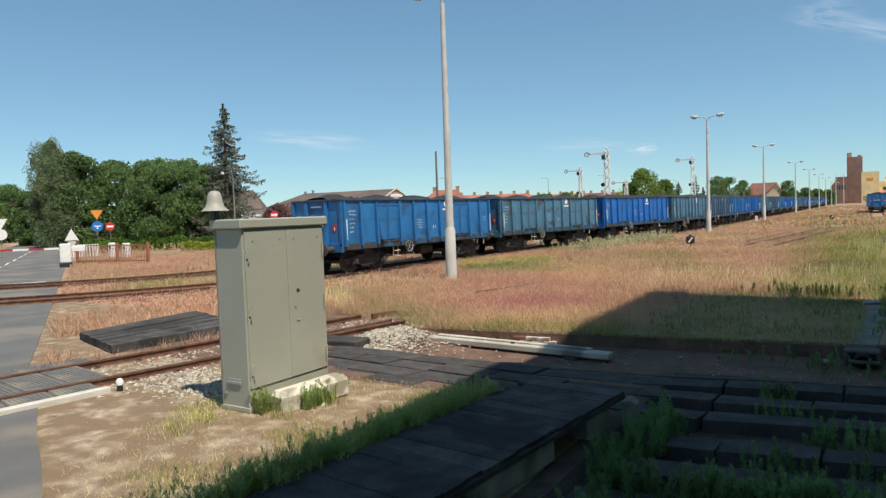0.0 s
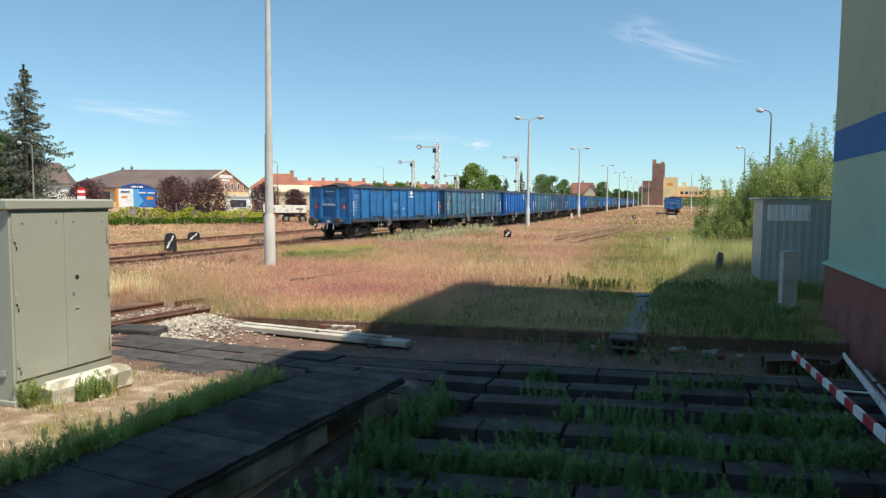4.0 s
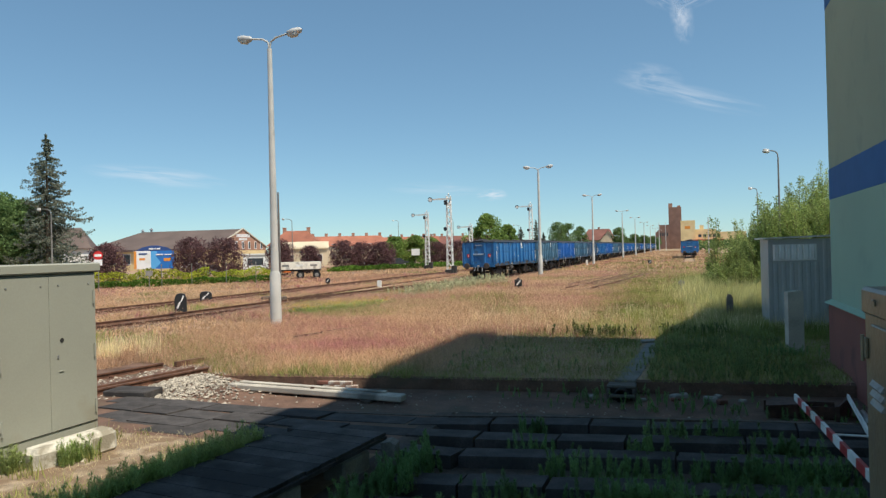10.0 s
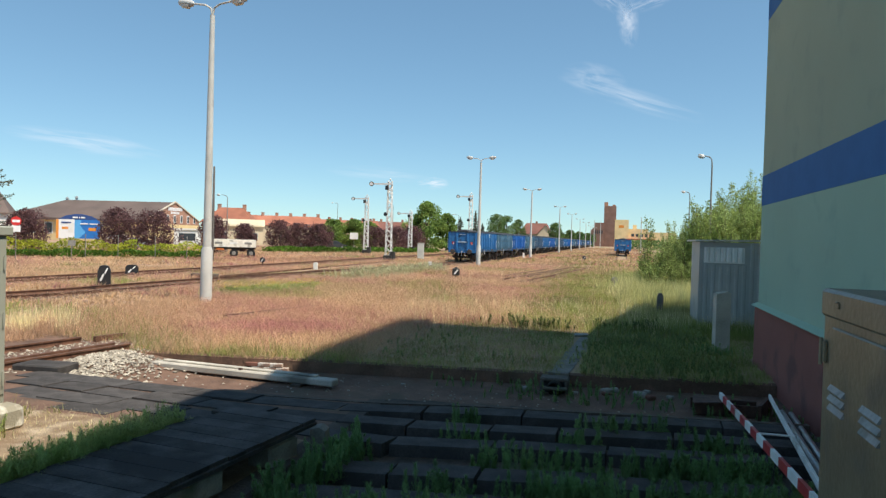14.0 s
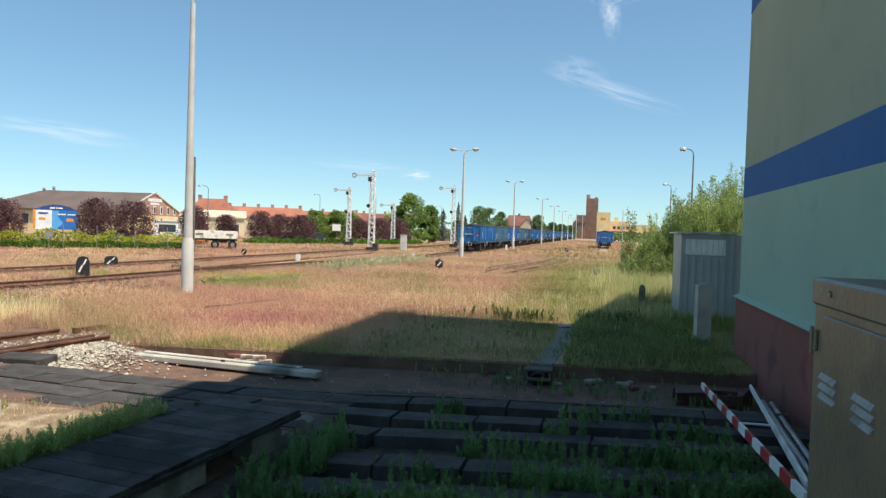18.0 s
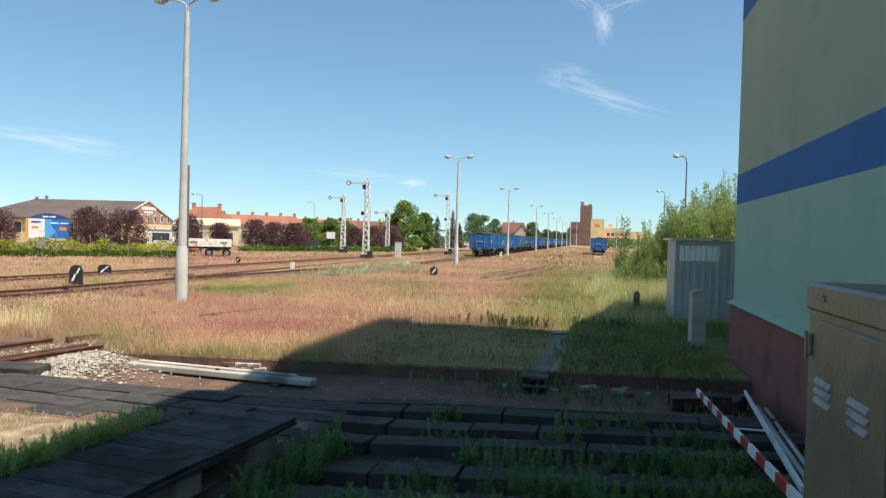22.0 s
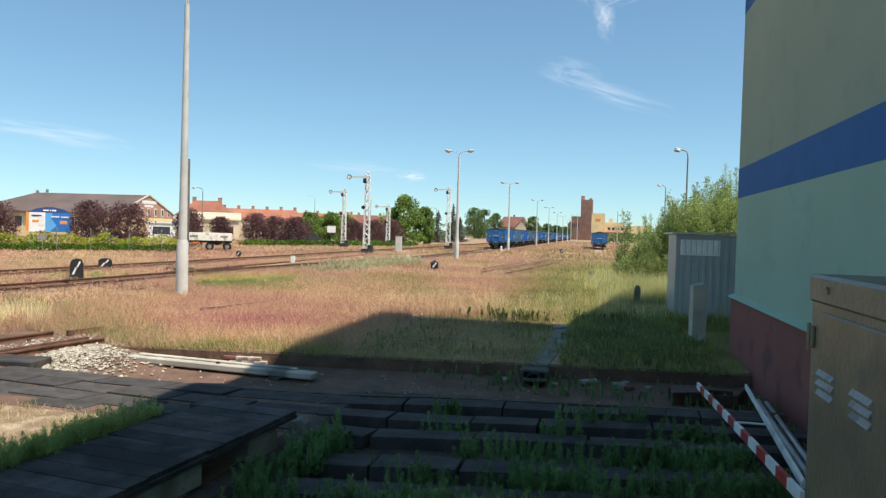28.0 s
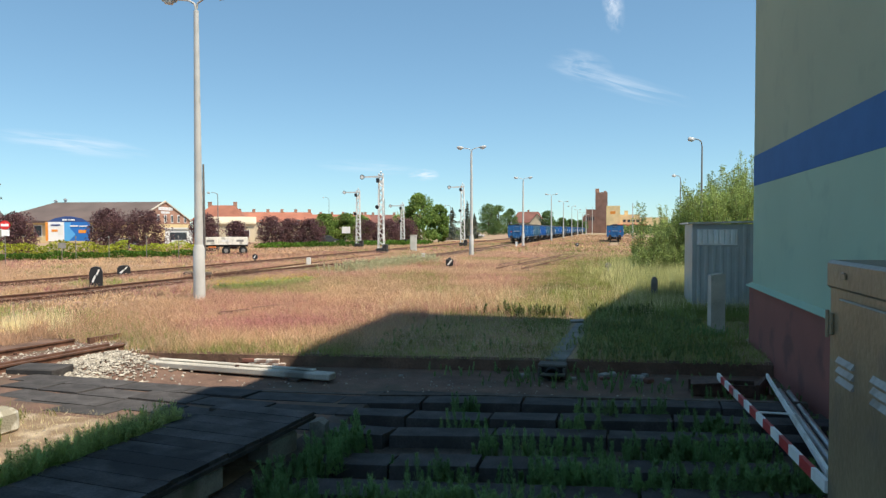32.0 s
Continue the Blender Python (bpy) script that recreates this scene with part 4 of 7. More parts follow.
def wagon(paint, label, spin=False):
    o = thing("open_wagon", (-18.8, 20, 0.15), label, "wagon", "goods train")
    y0, y1, z0, z1 = 0.65, 11.9, 1.16, 3.06
    part("underframe", Build().box(-1.25, 1.25, y0, y1, 0.95, z0 - 0.003), under_mat, o)
    door_w, ln = 1.56, y1 - y0
    bay = (ln - 2 * door_w) / 8
    edges = [0]
    for w in (bay, bay, door_w, bay, bay, bay, bay, door_w, bay, bay):
        edges.append(edges[-1] + w)
    post = Build().hull8([(-0.05, -0.055, z0), (0.13, -0.055, z0), (0.13, 0.055, z0), (-0.05, 0.055, z0), (-0.05, -0.05, z1 - 0.1), (0.06, -0.05, z1 - 0.1), (0.06, 0.05, z1 - 0.1), (-0.05, 0.05, z1 - 0.1)]).data("post", paint)
    leaf = Build().box(-0.02, 0.02, -0.365, 0.365, z0 + 0.16, z1 - 0.22, 0.006)
    for dy in (-0.355, 0.295):
        leaf.box(0.02, 0.045, dy, dy + 0.06, z0 + 0.16, z1 - 0.22)
    for z in (z0 + 0.16, z1 - 0.28):
        leaf.box(0.02, 0.044, -0.295, 0.295, z, z + 0.06)
    # Dark backing, wider than the leaf, draws the shaded gap round each door.
    gap_me = Build().box(-0.024, 0.004, -0.392, 0.392, z0 + 0.135, z1 - 0.195).data("door_frame", under_mat)
    leaf_me = leaf.data("door", paint)
    latch_me = Build().box(0, 0.05, -0.3, 0.3, 0, 0.05, 0.01).box(0, 0.07, -0.05, 0.05, -0.05, 0.1, 0.01).data("latch", under_mat)
    grab_me = Build().tube((0, 0, 0), (0, 0, 0.9), 0.024, n=6).tube((-0.06, 0, 0.02), (0, 0, 0.02), 0.015, n=6).tube((-0.06, 0, 0.88), (0, 0, 0.88), 0.015, n=6).data("grab_rail", white_paint)
    for s in (-1, 1):
        part("side_wall", Build().box(min(s * 1.36, s * 1.42), max(s * 1.36, s * 1.42), y0, y1, z0, z1), paint, o)
        part("top_rail", Build().box(min(s * 1.35, s * 1.49), max(s * 1.35, s * 1.49), y0, y1, z1 - 0.07, z1 + 0.02, 0.015), rail_dark, o)
        part("sole_bar", Build().box(min(s * 1.36, s * 1.47), max(s * 1.36, s * 1.47), y0, y1, z0 - 0.16, z0 + 0.1, 0.012), sole_grime, o)
        for e in edges:
            part("post", post, None, o, at=Matrix.Translation((s * 1.46, y0 + min(max(e, 0.06), ln - 0.06), 0)))
        for e in (edges[2], edges[7]):
            for q in (0.405, 1.155):
                lf = part("door", leaf_me, None, o, at=Matrix.Translation((s * 1.43, y0 + e + q, 0)) @ (Matrix.Rotation(math.pi, 4, "Z") if s < 0 else Matrix()))
                part("door_frame", gap_me, None, lf, at=Matrix.Translation((-0.003, 0, 0)))
                part("latch", latch_me, None, lf, at=Matrix.Translation((0.03, 0, z0 + 0.06)))
        for yy in (y0 + 0.1, y1 - 0.1):
            part("grab_rail", grab_me, None, o, at=Matrix.Translation((s * 1.56, yy, 1.35)))
        b = Build()
        b.lathe([(0.22, 0), (0.25, 0.02), (0.25, -0.02), (0.22, 0)], 16, (1, 0, 0), (s * 1.5, y0 + 4.2, 0.95))
        for k in range(3):
            a = k * math.pi / 3
            b.tube((s * 1.5, y0 + 4.2 - 0.23 * math.cos(a), 0.95 - 0.23 * math.sin(a)), (s * 1.5, y0 + 4.2 + 0.23 * math.cos(a), 0.95 + 0.23 * math.sin(a)), 0.012, n=5)
        part("handwheel", b, steel, o)
        b = Build()
        for z in (0.55, 0.78):
            b.box(min(s * 1.32, s * 1.5), max(s * 1.32, s * 1.5), y0 + 3.2, y0 + 3.55, z, z + 0.03)
        for yy in (3.2, 3.53):
            b.box(min(s * 1.34, s * 1.37), max(s * 1.34, s * 1.37), y0 + yy, y0 + yy + 0.03, 0.53, 1.0)
        part("step", b, mat("worn step", (0.5, 0.45, 0.36), 0.7), o)
        mx = s * 1.423
        rows = [(0.28, 2.62, 0.55, 0.09), (0.32, 2.48, 0.5, 0.06), (0.35, 2.3, 0.3, 0.07), (0.35, 2.12, 0.34, 0.07), (0.35, 1.95, 0.28, 0.07), (0.35, 1.78, 0.3, 0.07),
                (5.75, 2.16, 0.5, 0.06), (5.85, 2.04, 0.55, 0.06), (5.8, 1.92, 0.6, 0.06), (5.9, 1.8, 0.45, 0.06), (7.35, 1.75, 0.12, 0.3), (7.52, 1.75, 0.08, 0.3),
                (12.9, 2.15, 0.1, 0.08), (13.1, 2.15, 0.1, 0.08), (13.0, 2.0, 0.1, 0.08), (1.55, 1.3, 0.3, 0.05), (8.6, 2.78, 0.45, 0.06)]
        for yy, zz, w, h in [(0.82 * a, q - 0.08, c * 0.9, e) for a, q, c, e in (rows if s > 0 else rows[:2])]:
            b, at_y = Build(), y0 + yy + 0.14
            while at_y < y0 + yy + 0.14 + w * 0.8:
                step = 0.05 + 0.05 * abs(math.sin(at_y * 37 + zz * 11))
                b.box(min(mx, mx + s * 0.004), max(mx, mx + s * 0.004), at_y, at_y + step, zz, zz + h * (0.75 + 0.25 * math.sin(at_y * 91)))
                at_y += step + 0.03
            part("marking", b, stencil, o)
        part("emblem", Build().lathe([(0.17, 0), (0.17, 0.004), (0.0, 0.005)], 14, (s, 0, 0), (mx, y0 + 7.28, 2.82)), white_paint, o)
        part("emblem_bar", Build().box(min(mx, mx + s * 0.004), max(mx, mx + s * 0.004), y0 + 6.98, y0 + 7.58, 2.5, 2.59), white_paint, o)
    for e, yy in ((-1, y0), (1, y1)):
        part("end_wall", Build().box(-1.36, 1.36, min(yy, yy - e * 0.06), max(yy, yy - e * 0.06), z0, z1), paint, o)
        part("end_rail", Build().box(-1.45, 1.45, min(yy - e * 0.06, yy + e * 0.08), max(yy - e * 0.06, yy + e * 0.08), z1 - 0.07, z1 + 0.02, 0.012), rail_dark, o)
        part("headstock", Build().box(-1.42, 1.42, min(yy - e * 0.1, yy + e * 0.06), max(yy - e * 0.1, yy + e * 0.06), z0 - 0.24, z0 + 0.12, 0.012), paint, o)
        for x in (-0.56, 0.56):
            part("end_post", Build().hull8([(x - 0.07, yy, z0), (x + 0.07, yy, z0), (x + 0.07, yy + e * 0.2, z0), (x - 0.07, yy + e * 0.2, z0), (x - 0.07, yy, z1 - 0.1), (x + 0.07, yy, z1 - 0.1), (x + 0.07, yy + e * 0.08, z1 - 0.1), (x - 0.07, yy + e * 0.08, z1 - 0.1)]), paint, o)
        for x in (-1.36, 1.36):
            part("corner_post", Build().box(x - 0.07, x + 0.07, min(yy - e * 0.02, yy + e * 0.06), max(yy - e * 0.02, yy + e * 0.06), z0, z1, 0.01), paint, o)
        part("end_bar", Build().box(-0.49, 0.49, min(yy, yy + e * 0.09), max(yy, yy + e * 0.09), 1.95, 2.08, 0.01), bar_pale, o)
        part("end_bar", Build().box(-0.3, 0.3, min(yy, yy + e * 0.05), max(yy, yy + e * 0.05), 2.76, 2.82), bar_pale, o)
        for x in (-0.875, 0.875):
            bf = part("buffer", Build().lathe([(0.11, 0), (0.13, 0.25), (0.1, 0.26), (0.1, 0.5)], 14, (0, e, 0), (x, yy + e * 0.05, 1.05)), under_mat, o, smooth=True)
            part("buffer_head", Build().lathe([(0.0, 0.5), (0.24, 0.5), (0.26, 0.53), (0.24, 0.57), (0.0, 0.59)], 20, (0, e, 0), (x, yy + e * 0.05, 1.05)), under_mat, bf)
            part("marker_plate", Build().prism([(x * 1.1, 1.72), (x * 1.1 + 0.11, 1.84), (x * 1.1 + 0.12, 2.04), (x * 1.1 - 0.12, 2.04), (x * 1.1 - 0.11, 1.84)], 1, min(yy, yy + e * 0.02), max(yy, yy + e * 0.02)), red_paint, o)
            part("marker_face", Build().prism([(x * 1.1, 1.77), (x * 1.1 + 0.06, 1.86), (x * 1.1, 1.98)], 1, min(yy + e * 0.02, yy + e * 0.026), max(yy + e * 0.02, yy + e * 0.026)), white_paint, o)
        part("coupling", Build().box(-0.06, 0.06, min(yy, yy + e * 0.32), max(yy, yy + e * 0.32), 0.95, 1.1, 0.02).tube((0, yy + e * 0.28, 1.0), (0, yy + e * 0.34, 0.62), 0.03, n=6).tube((0.3, yy + e * 0.1, 0.95), (0.36, yy + e * 0.22, 0.6), 0.03, n=6).tube((-0.3, yy + e * 0.1, 0.95), (-0.36, yy + e * 0.22, 0.6), 0.03, n=6), steel, o)
    bog = Build()
    for s in (-1, 1):
        bog.prism([(-1.35, 0.62), (-1.2, 0.38), (-0.65, 0.38), (-0.45, 0.3), (0.45, 0.3), (0.65, 0.38), (1.2, 0.38), (1.35, 0.62), (0.5, 0.75), (-0.5, 0.75)], 0, min(s * 0.95, s * 1.1), max(s * 0.95, s * 1.1))
        for yy in (-0.9, 0.9):
            bog.box(min(s * 1.05, s * 1.2), max(s * 1.05, s * 1.2), yy - 0.16, yy + 0.16, 0.36, 0.66, 0.03)
            bog.lathe([(0.09, 0), (0.11, 0.05), (0.0, 0.06)], 10, (s, 0, 0), (s * 1.19, yy, 0.5))
    bog.box(-1.1, 1.1, -0.3, 0.3, 0.6, 0.95)
    bog_me, ws_me = bog.data("bogie", under_mat), wheelset().data("wheelset", under_mat)
    for yy in (2.5, 10.1):
        bg = part("bogie", bog_me, None, o, at=Matrix.Translation((0, yy, 0)))
        for q in (-0.9, 0.9):
            ws = part("wheelset", ws_me, None, bg, at=Matrix.Translation((0, q, 0.46)))
            if spin:
                WHEELSETS.append((ws, q))
    part("brake_tank", Build().lathe([(0.0, -0.5), (0.24, -0.48), (0.24, 0.48), (0.0, 0.5)], 14, (0, 1, 0), (0.55, 7.1, 0.68)), under_mat, o)
    part("brake_rigging", Build().box(-0.5, 1.2, 5.0, 5.5, 0.55, 0.95, 0.03), under_mat, o)
    part("brake_rod", Build().tube((1.2, 3.1, 0.55), (1.2, 5.2, 0.7), 0.03, n=6), under_mat, o)
    part("brake_rod", Build().tube((1.0, 7.7, 0.62), (1.0, 9.2, 0.55), 0.03, n=6), under_mat, o)
    nx, ny = 9, 40
    b = Build()
    for i in range(nx):
        for j in range(ny):
            x, y = -1.34 + 2.68 * i / (nx - 1), y0 + 0.07 + (ln - 0.14) * j / (ny - 1)
            dome = (1 - (2 * i / (nx - 1) - 1) ** 2) * (0.24 + 0.26 * math.sin(y * 1.1) ** 2)
            b.v.append((x, y, 2.80 + dome + 0.07 * noise.noise((x * 3, y * 3, 1.7)) + 0.03 * noise.noise((x * 11, y * 11, 4))))
    for i in range(nx - 1):
        for j in range(ny - 1):
            a = i * ny + j
            b.f.append((a, a + ny, a + ny + 1, a + 1))
    part("load", b, coal, o, "heaped black coal load")
    return o


KINDS = [wagon(PAINTS[0], "blue steel open goods wagon heaped with coal", True),
         wagon(PAINTS[1], "faded grey-blue open goods wagon heaped with coal", True),
         wagon(PAINTS[2], "bright blue open goods wagon heaped with coal", True),
         wagon(PAINTS[3], "dull weathered blue open goods wagon heaped with coal")]
ORDER = (0, 1, 2, 1, 3, 0, 2, 1, 3, 0, 2, 0, 1, 3, 2, 0, 3, 1, 0, 3, 2, 1, 0, 3)
TRAIN, used = [], set()
for i, k in enumerate(ORDER):
    if k in used:
        TRAIN.append(copy_thing(KINDS[k], pose(-18.8, 20 + PITCH * i, 0.15)))
    else:
        used.add(k)
        TRAIN.append(KINDS[k])
w = copy_thing(KINDS[0], pose(1.85, 131.0, 0.14))
tagged(w, "blue open wagon standing alone on a siding", group="standing wagons")
w = copy_thing(KINDS[3], pose(1.9, 131.0 + PITCH, 0.14))
tagged(w, "dull blue open wagon standing on a siding", group="standing wagons")

# ---- semaphores ----
lattice_paint = mat("semaphore grey", (0.66, 0.66, 0.63), 0.6, var=0.15)


def semaphore(x, y, h, turn=0.0):
    o = thing("semaphore_signal", (x, y, 0), "grey lattice semaphore signal with white rimmed arm", "semaphore", "yard semaphores", turn)
    w0, w1 = 0.30, 0.20
    for sx in (-1, 1):
        for sy in (-1, 1):
            part("leg", Build().tube((sx * w0, sy * w0 * 0.8, 0.3), (sx * w1, sy * w1 * 0.8, h), 0.048, n=4), lattice_paint, o)
    b = Build()
    n = max(6, int(h / 0.5))
    for i in range(n):
        t0, t1 = i / n, (i + 1) / n
        a, c = w0 + (w1 - w0) * t0, w0 + (w1 - w0) * t1
        z0, z1 = 0.3 + (h - 0.3) * t0, 0.3 + (h - 0.3) * t1
        s = 1 if i % 2 else -1
        for sy in (-1, 1):
            b.tube((s * a, sy * a * 0.8, z0), (-s * c, sy * c * 0.8, z1), 0.032, n=4)
            b.tube((sy * a, s * a * 0.8, z0), (sy * c, -s * c * 0.8, z1), 0.03, n=4)
    part("lattice", b, lattice_paint, o)
    part("base", Build().box(-0.46, 0.46, -0.4, 0.4, 0, 0.55, 0.05).box(0.2, 0.7, -0.3, 0.3, 0.1, 0.95, 0.05), mat("dark signal base", (0.04, 0.037, 0.035), 0.9), o)
    arm = part("arm", Build().hull8([(-1.75, -0.25, h - 0.42), (0.3, -0.25, h - 0.45), (0.3, -0.22, h - 0.45), (-1.75, -0.22, h - 0.42), (-1.75, -0.25, h - 0.28), (0.3, -0.25, h - 0.22), (0.3, -0.22, h - 0.22), (-1.75, -0.22, h - 0.28)]), lattice_paint, o)
    part("disc", Build().lathe([(0.0, 0.0), (0.21, 0.0), (0.21, 0.02), (0.0, 0.025)], 20, (0, -1, 0), (-1.95, -0.24, h - 0.35)), white_paint, arm)
    part("rim", Build().lathe([(0.2, -0.01), (0.25, -0.01), (0.25, 0.035), (0.2, 0.035)], 20, (0, -1, 0), (-1.95, -0.24, h - 0.35)), black_paint, arm)
    part("lamp_box", Build().box(-0.42, -0.1, -0.4, -0.15, h - 0.95, h - 0.5, 0.03), black_paint, o)
    part("spectacle", Build().lathe([(0.0, 0), (0.17, 0), (0.17, 0.03), (0.0, 0.035)], 14, (0, -1, 0), (0.16, -0.3, h - 0.95)), white_paint, o)
    part("crank", Build().lathe([(0.0, 0), (0.2, 0), (0.2, 0.05), (0.0, 0.06)], 14, (0, -1, 0), (-0.34, -0.3, h * 0.58)), black_paint, o)
    part("finial", Build().lathe([(0.06, h), (0.06, h + 0.12), (0.12, h + 0.16), (0.0, h + 0.3)], 8), lattice_paint, o)
    part("ladder", Build().tube((0.3, 0.25, 0.3), (0.2, 0.2, h - 0.8), 0.018, n=4).tube((0.3, -0.05, 0.3), (0.2, -0.05, h - 0.8), 0.018, n=4), lattice_paint, o)
    return o




def run_at(t):
    """Smooth reading of SPOTS: where the last wagon's end wall stands."""
    for i in range(len(SPOTS) - 1):
        (t0, a), (t1, c) = SPOTS[i], SPOTS[i + 1]
        if t <= t1:
            break
    def slope(k):
        lo, hi = SPOTS[max(0, k - 1)], SPOTS[min(len(SPOTS) - 1, k + 1)]
        return (hi[1] - lo[1]) / (hi[0] - lo[0])
    w, u = t1 - t0, (t - t0) / (t1 - t0)
    m0, m1 = slope(i) * w, slope(i + 1) * w
    return (2 * u ** 3 - 3 * u * u + 1) * a + (u ** 3 - 2 * u * u + u) * m0 + (3 * u * u - 2 * u ** 3) * c + (u ** 3 - u * u) * m1


LINE_Y = np.arange(0.0, 460.0, 0.25)
LINE_X = np.array([main_x(y) for y in LINE_Y])
LINE_S = np.concatenate([[0.0], np.cumsum(np.hypot(np.diff(LINE_X), np.diff(LINE_Y)))])


def on_line(s):
    return Vector((float(np.interp(s, LINE_S, LINE_X)), float(np.interp(s, LINE_S, LINE_Y)), 0.15))


def wagon_pose(s):
    """Both bogies on the rails; s is the run to the wagon's origin."""
    a, c = on_line(s + 2.5), on_line(s + 10.1)
    dr = (c - a).normalized()
    at = a - dr * 2.5
    return pose(at.x, at.y, 0.15, 0, 0, math.degrees(math.atan2(dr.y, dr.x)) - 90)


semaphore(-22.1, 67.8, 8.3, 3)
semaphore(-33.1, 90.0, 8.0, 3)
semaphore(-31.3, 105.0, 6.6, 3)
semaphore(-19.95, 98.0, 9.0, 3)

# ---- small yard furniture ----
def dwarf(x, y, s, turn, label):
    o = thing("shunting_signal", (x, y, 0), label, "shunting signal", "shunting signals", turn)
    part("post", Build().tube((0, 0, 0), (0, 0, 0.28 * s), 0.05, n=8), black_paint, o)
    part("lantern", Build().box(-0.24 * s, 0.24 * s, -0.16 * s, 0.16 * s, 0.26 * s, 0.72 * s, 0.05 * s), black_paint, o)
    part("bar", Build().prism([(-0.16 * s, 0.36 * s), (-0.07 * s, 0.33 * s), (0.16 * s, 0.62 * s), (0.07 * s, 0.65 * s)], 1, -0.175 * s, -0.16 * s), white_paint, o)
    part("cap", Build().lathe([(0.1 * s, 0.72 * s), (0.08 * s, 0.8 * s), (0.0, 0.82 * s)], 10), black_paint, o)
    return o


dwarf(-8.5, 41.2, 0.95, 15, "small black shunting signal with white bar")
dwarf(-26.0, 48.8, 0.75, 15, "small black shunting signal with white bar")
dwarf(-3.2, 92.0, 0.9, 10, "small black shunting signal with white bar")


def point_machine(x, y, w, h, turn, lean):
    o = thing("point_lantern", (x, y, 0), "rounded black point lantern with white stripe", "point lantern", "point lanterns", turn)
    bld = Build().prism([(-w / 2, 0), (w / 2, 0), (w / 2, h * 0.72), (w * 0.36, h * 0.94), (0, h), (-w * 0.36, h * 0.94), (-w / 2, h * 0.72)], 1, -w * 0.3, w * 0.3)
    part("housing", bld, black_paint, o)
    part("stripe", Build().prism([(-w * 0.34, h * 0.28), (-w * 0.2, h * 0.24), (w * 0.02, h * 0.55), (-w * 0.1, h * 0.6)], 1, -w * 0.31, -w * 0.3), white_paint, o)
    part("stripe", Build().prism([(w * 0.0, h * 0.62), (w * 0.1, h * 0.58), (w * 0.3, h * 0.84), (w * 0.2, h * 0.88)], 1, -w * 0.31, -w * 0.3), white_paint, o)
    part("foot", Build().box(-w * 0.55, w * 0.55, -w * 0.35, w * 0.35, -0.02, 0.05), under_mat, o)
    return o


point_machine(-20.6, 25.5, 0.52, 0.92, 38, 0)
point_machine(-24.6, 32.2, 0.66, 0.58, 38, 0)
o = thing("equipment_box", (-21.2, 76.7, 0), "tall pale grey equipment box beside the track", "equipment box", turn=14)
part("body", Build().box(-0.38, 0.38, -0.25, 0.25, 0, 1.8, 0.02), pole_paint, o)
part("door", Build().box(-0.33, 0.33, -0.265, -0.25, 0.15, 1.7, 0.005), pole_paint, o)
part("lid", Build().box(-0.42, 0.42, -0.29, 0.29, 1.8, 1.87, 0.015), concrete, o)
for x, y, h in ((-19.9, 45.5, 0.5), (-11.9, 97, 0.75), (-15.4, 60, 0.35)):
    b = Build().prism([(-0.14, 0), (0.14, 0), (0.14, h * 0.9), (0.1, h), (-0.1, h), (-0.14, h * 0.9)], 1, -0.09, 0.09)
    ob = solo("marker_stone", b, white_paint, "white painted marker stone in dry grass", "marker stone", group="marker stones")
    ob.matrix_world = pose(x, y, 0, 0, 0, 10)
o = thing("point_rod_box", (-20.6, 33.0, 0), "dark flat point rod cover by the track", "cover")
part("lid", Build().box(-0.7, 0.7, -0.3, 0.3, 0.0, 0.22, 0.03), sleeper_wood, o)
o = thing("yard_bulb", (1.0, 37.5, 0), "small grey drum lamp half hidden in grass", "lamp")
part("drum", Build().lathe([(0.0, -0.1), (0.15, -0.09), (0.15, 0.09), (0.0, 0.1)], 14, (0.3, -1, 0), (0, 0, 0.58)), dark_pole, o)
part("post", Build().tube((0, 0, 0), (0, 0, 0.46), 0.04, n=8), old_concrete, o)

# ---- lorry trailer ----
x, y = site(31.5, 72)
o = thing("flatbed_trailer", (x, y, 0), "grey-white dropside flatbed trailer parked behind the yard", "trailer", turn=31)
side_paint = mat("trailer side", (0.80, 0.75, 0.64), 0.6, var=0.12, stain=(0.4, 0.37, 0.32), amount=0.2)
part("chassis", Build().box(-2.1, 2.1, -0.8, 0.8, 0.8, 0.98), under_mat, o)
for i in range(3):
    part("side_panel", Build().box(-2.1 + i * 1.4, -2.1 + i * 1.4 + 1.37, -1.2, -1.14, 1.0, 1.75, 0.01), side_paint, o)
    part("plate", Build().box(-1.75 + i * 1.4, -1.05 + i * 1.4, -1.21, -1.2, 1.3, 1.5), dark_pole if i != 1 else white_paint, o)
part("tail_panel", Build().box(2.1, 2.16, -1.2, 1.2, 1.0, 1.75, 0.01), side_paint, o)
part("front_panel", Build().box(-2.16, -2.1, -1.2, 1.2, 1.0, 1.95, 0.01), side_paint, o)
part("far_side", Build().box(-2.1, 2.1, 1.14, 1.2, 1.0, 1.75, 0.01), side_paint, o)
part("bed", Build().box(-2.1, 2.1, -1.14, 1.14, 0.98, 1.06), sleeper_wood, o)
for xx in (0.05, 1.7):
    for s in (-1, 1):
        wl = part("wheel", Build().lathe([(0.0, -0.12), (0.36, -0.12), (0.41, -0.08), (0.41, 0.08), (0.36, 0.12), (0.0, 0.12)], 18, (0, 1, 0), (xx, s * 0.95, 0.41)), tyre, o)
        part("rim", Build().lathe([(0.0, 0), (0.2, 0), (0.18, 0.02), (0.0, 0.02)], 14, (0, s, 0), (xx, s * 1.07, 0.41)), dark_pole, wl)
part("tail_lamp", Build().box(-1.6, -0.9, -1.16, -1.1, 0.72, 0.86), mat("orange plate", (0.6, 0.15, 0.03), 0.5), o)


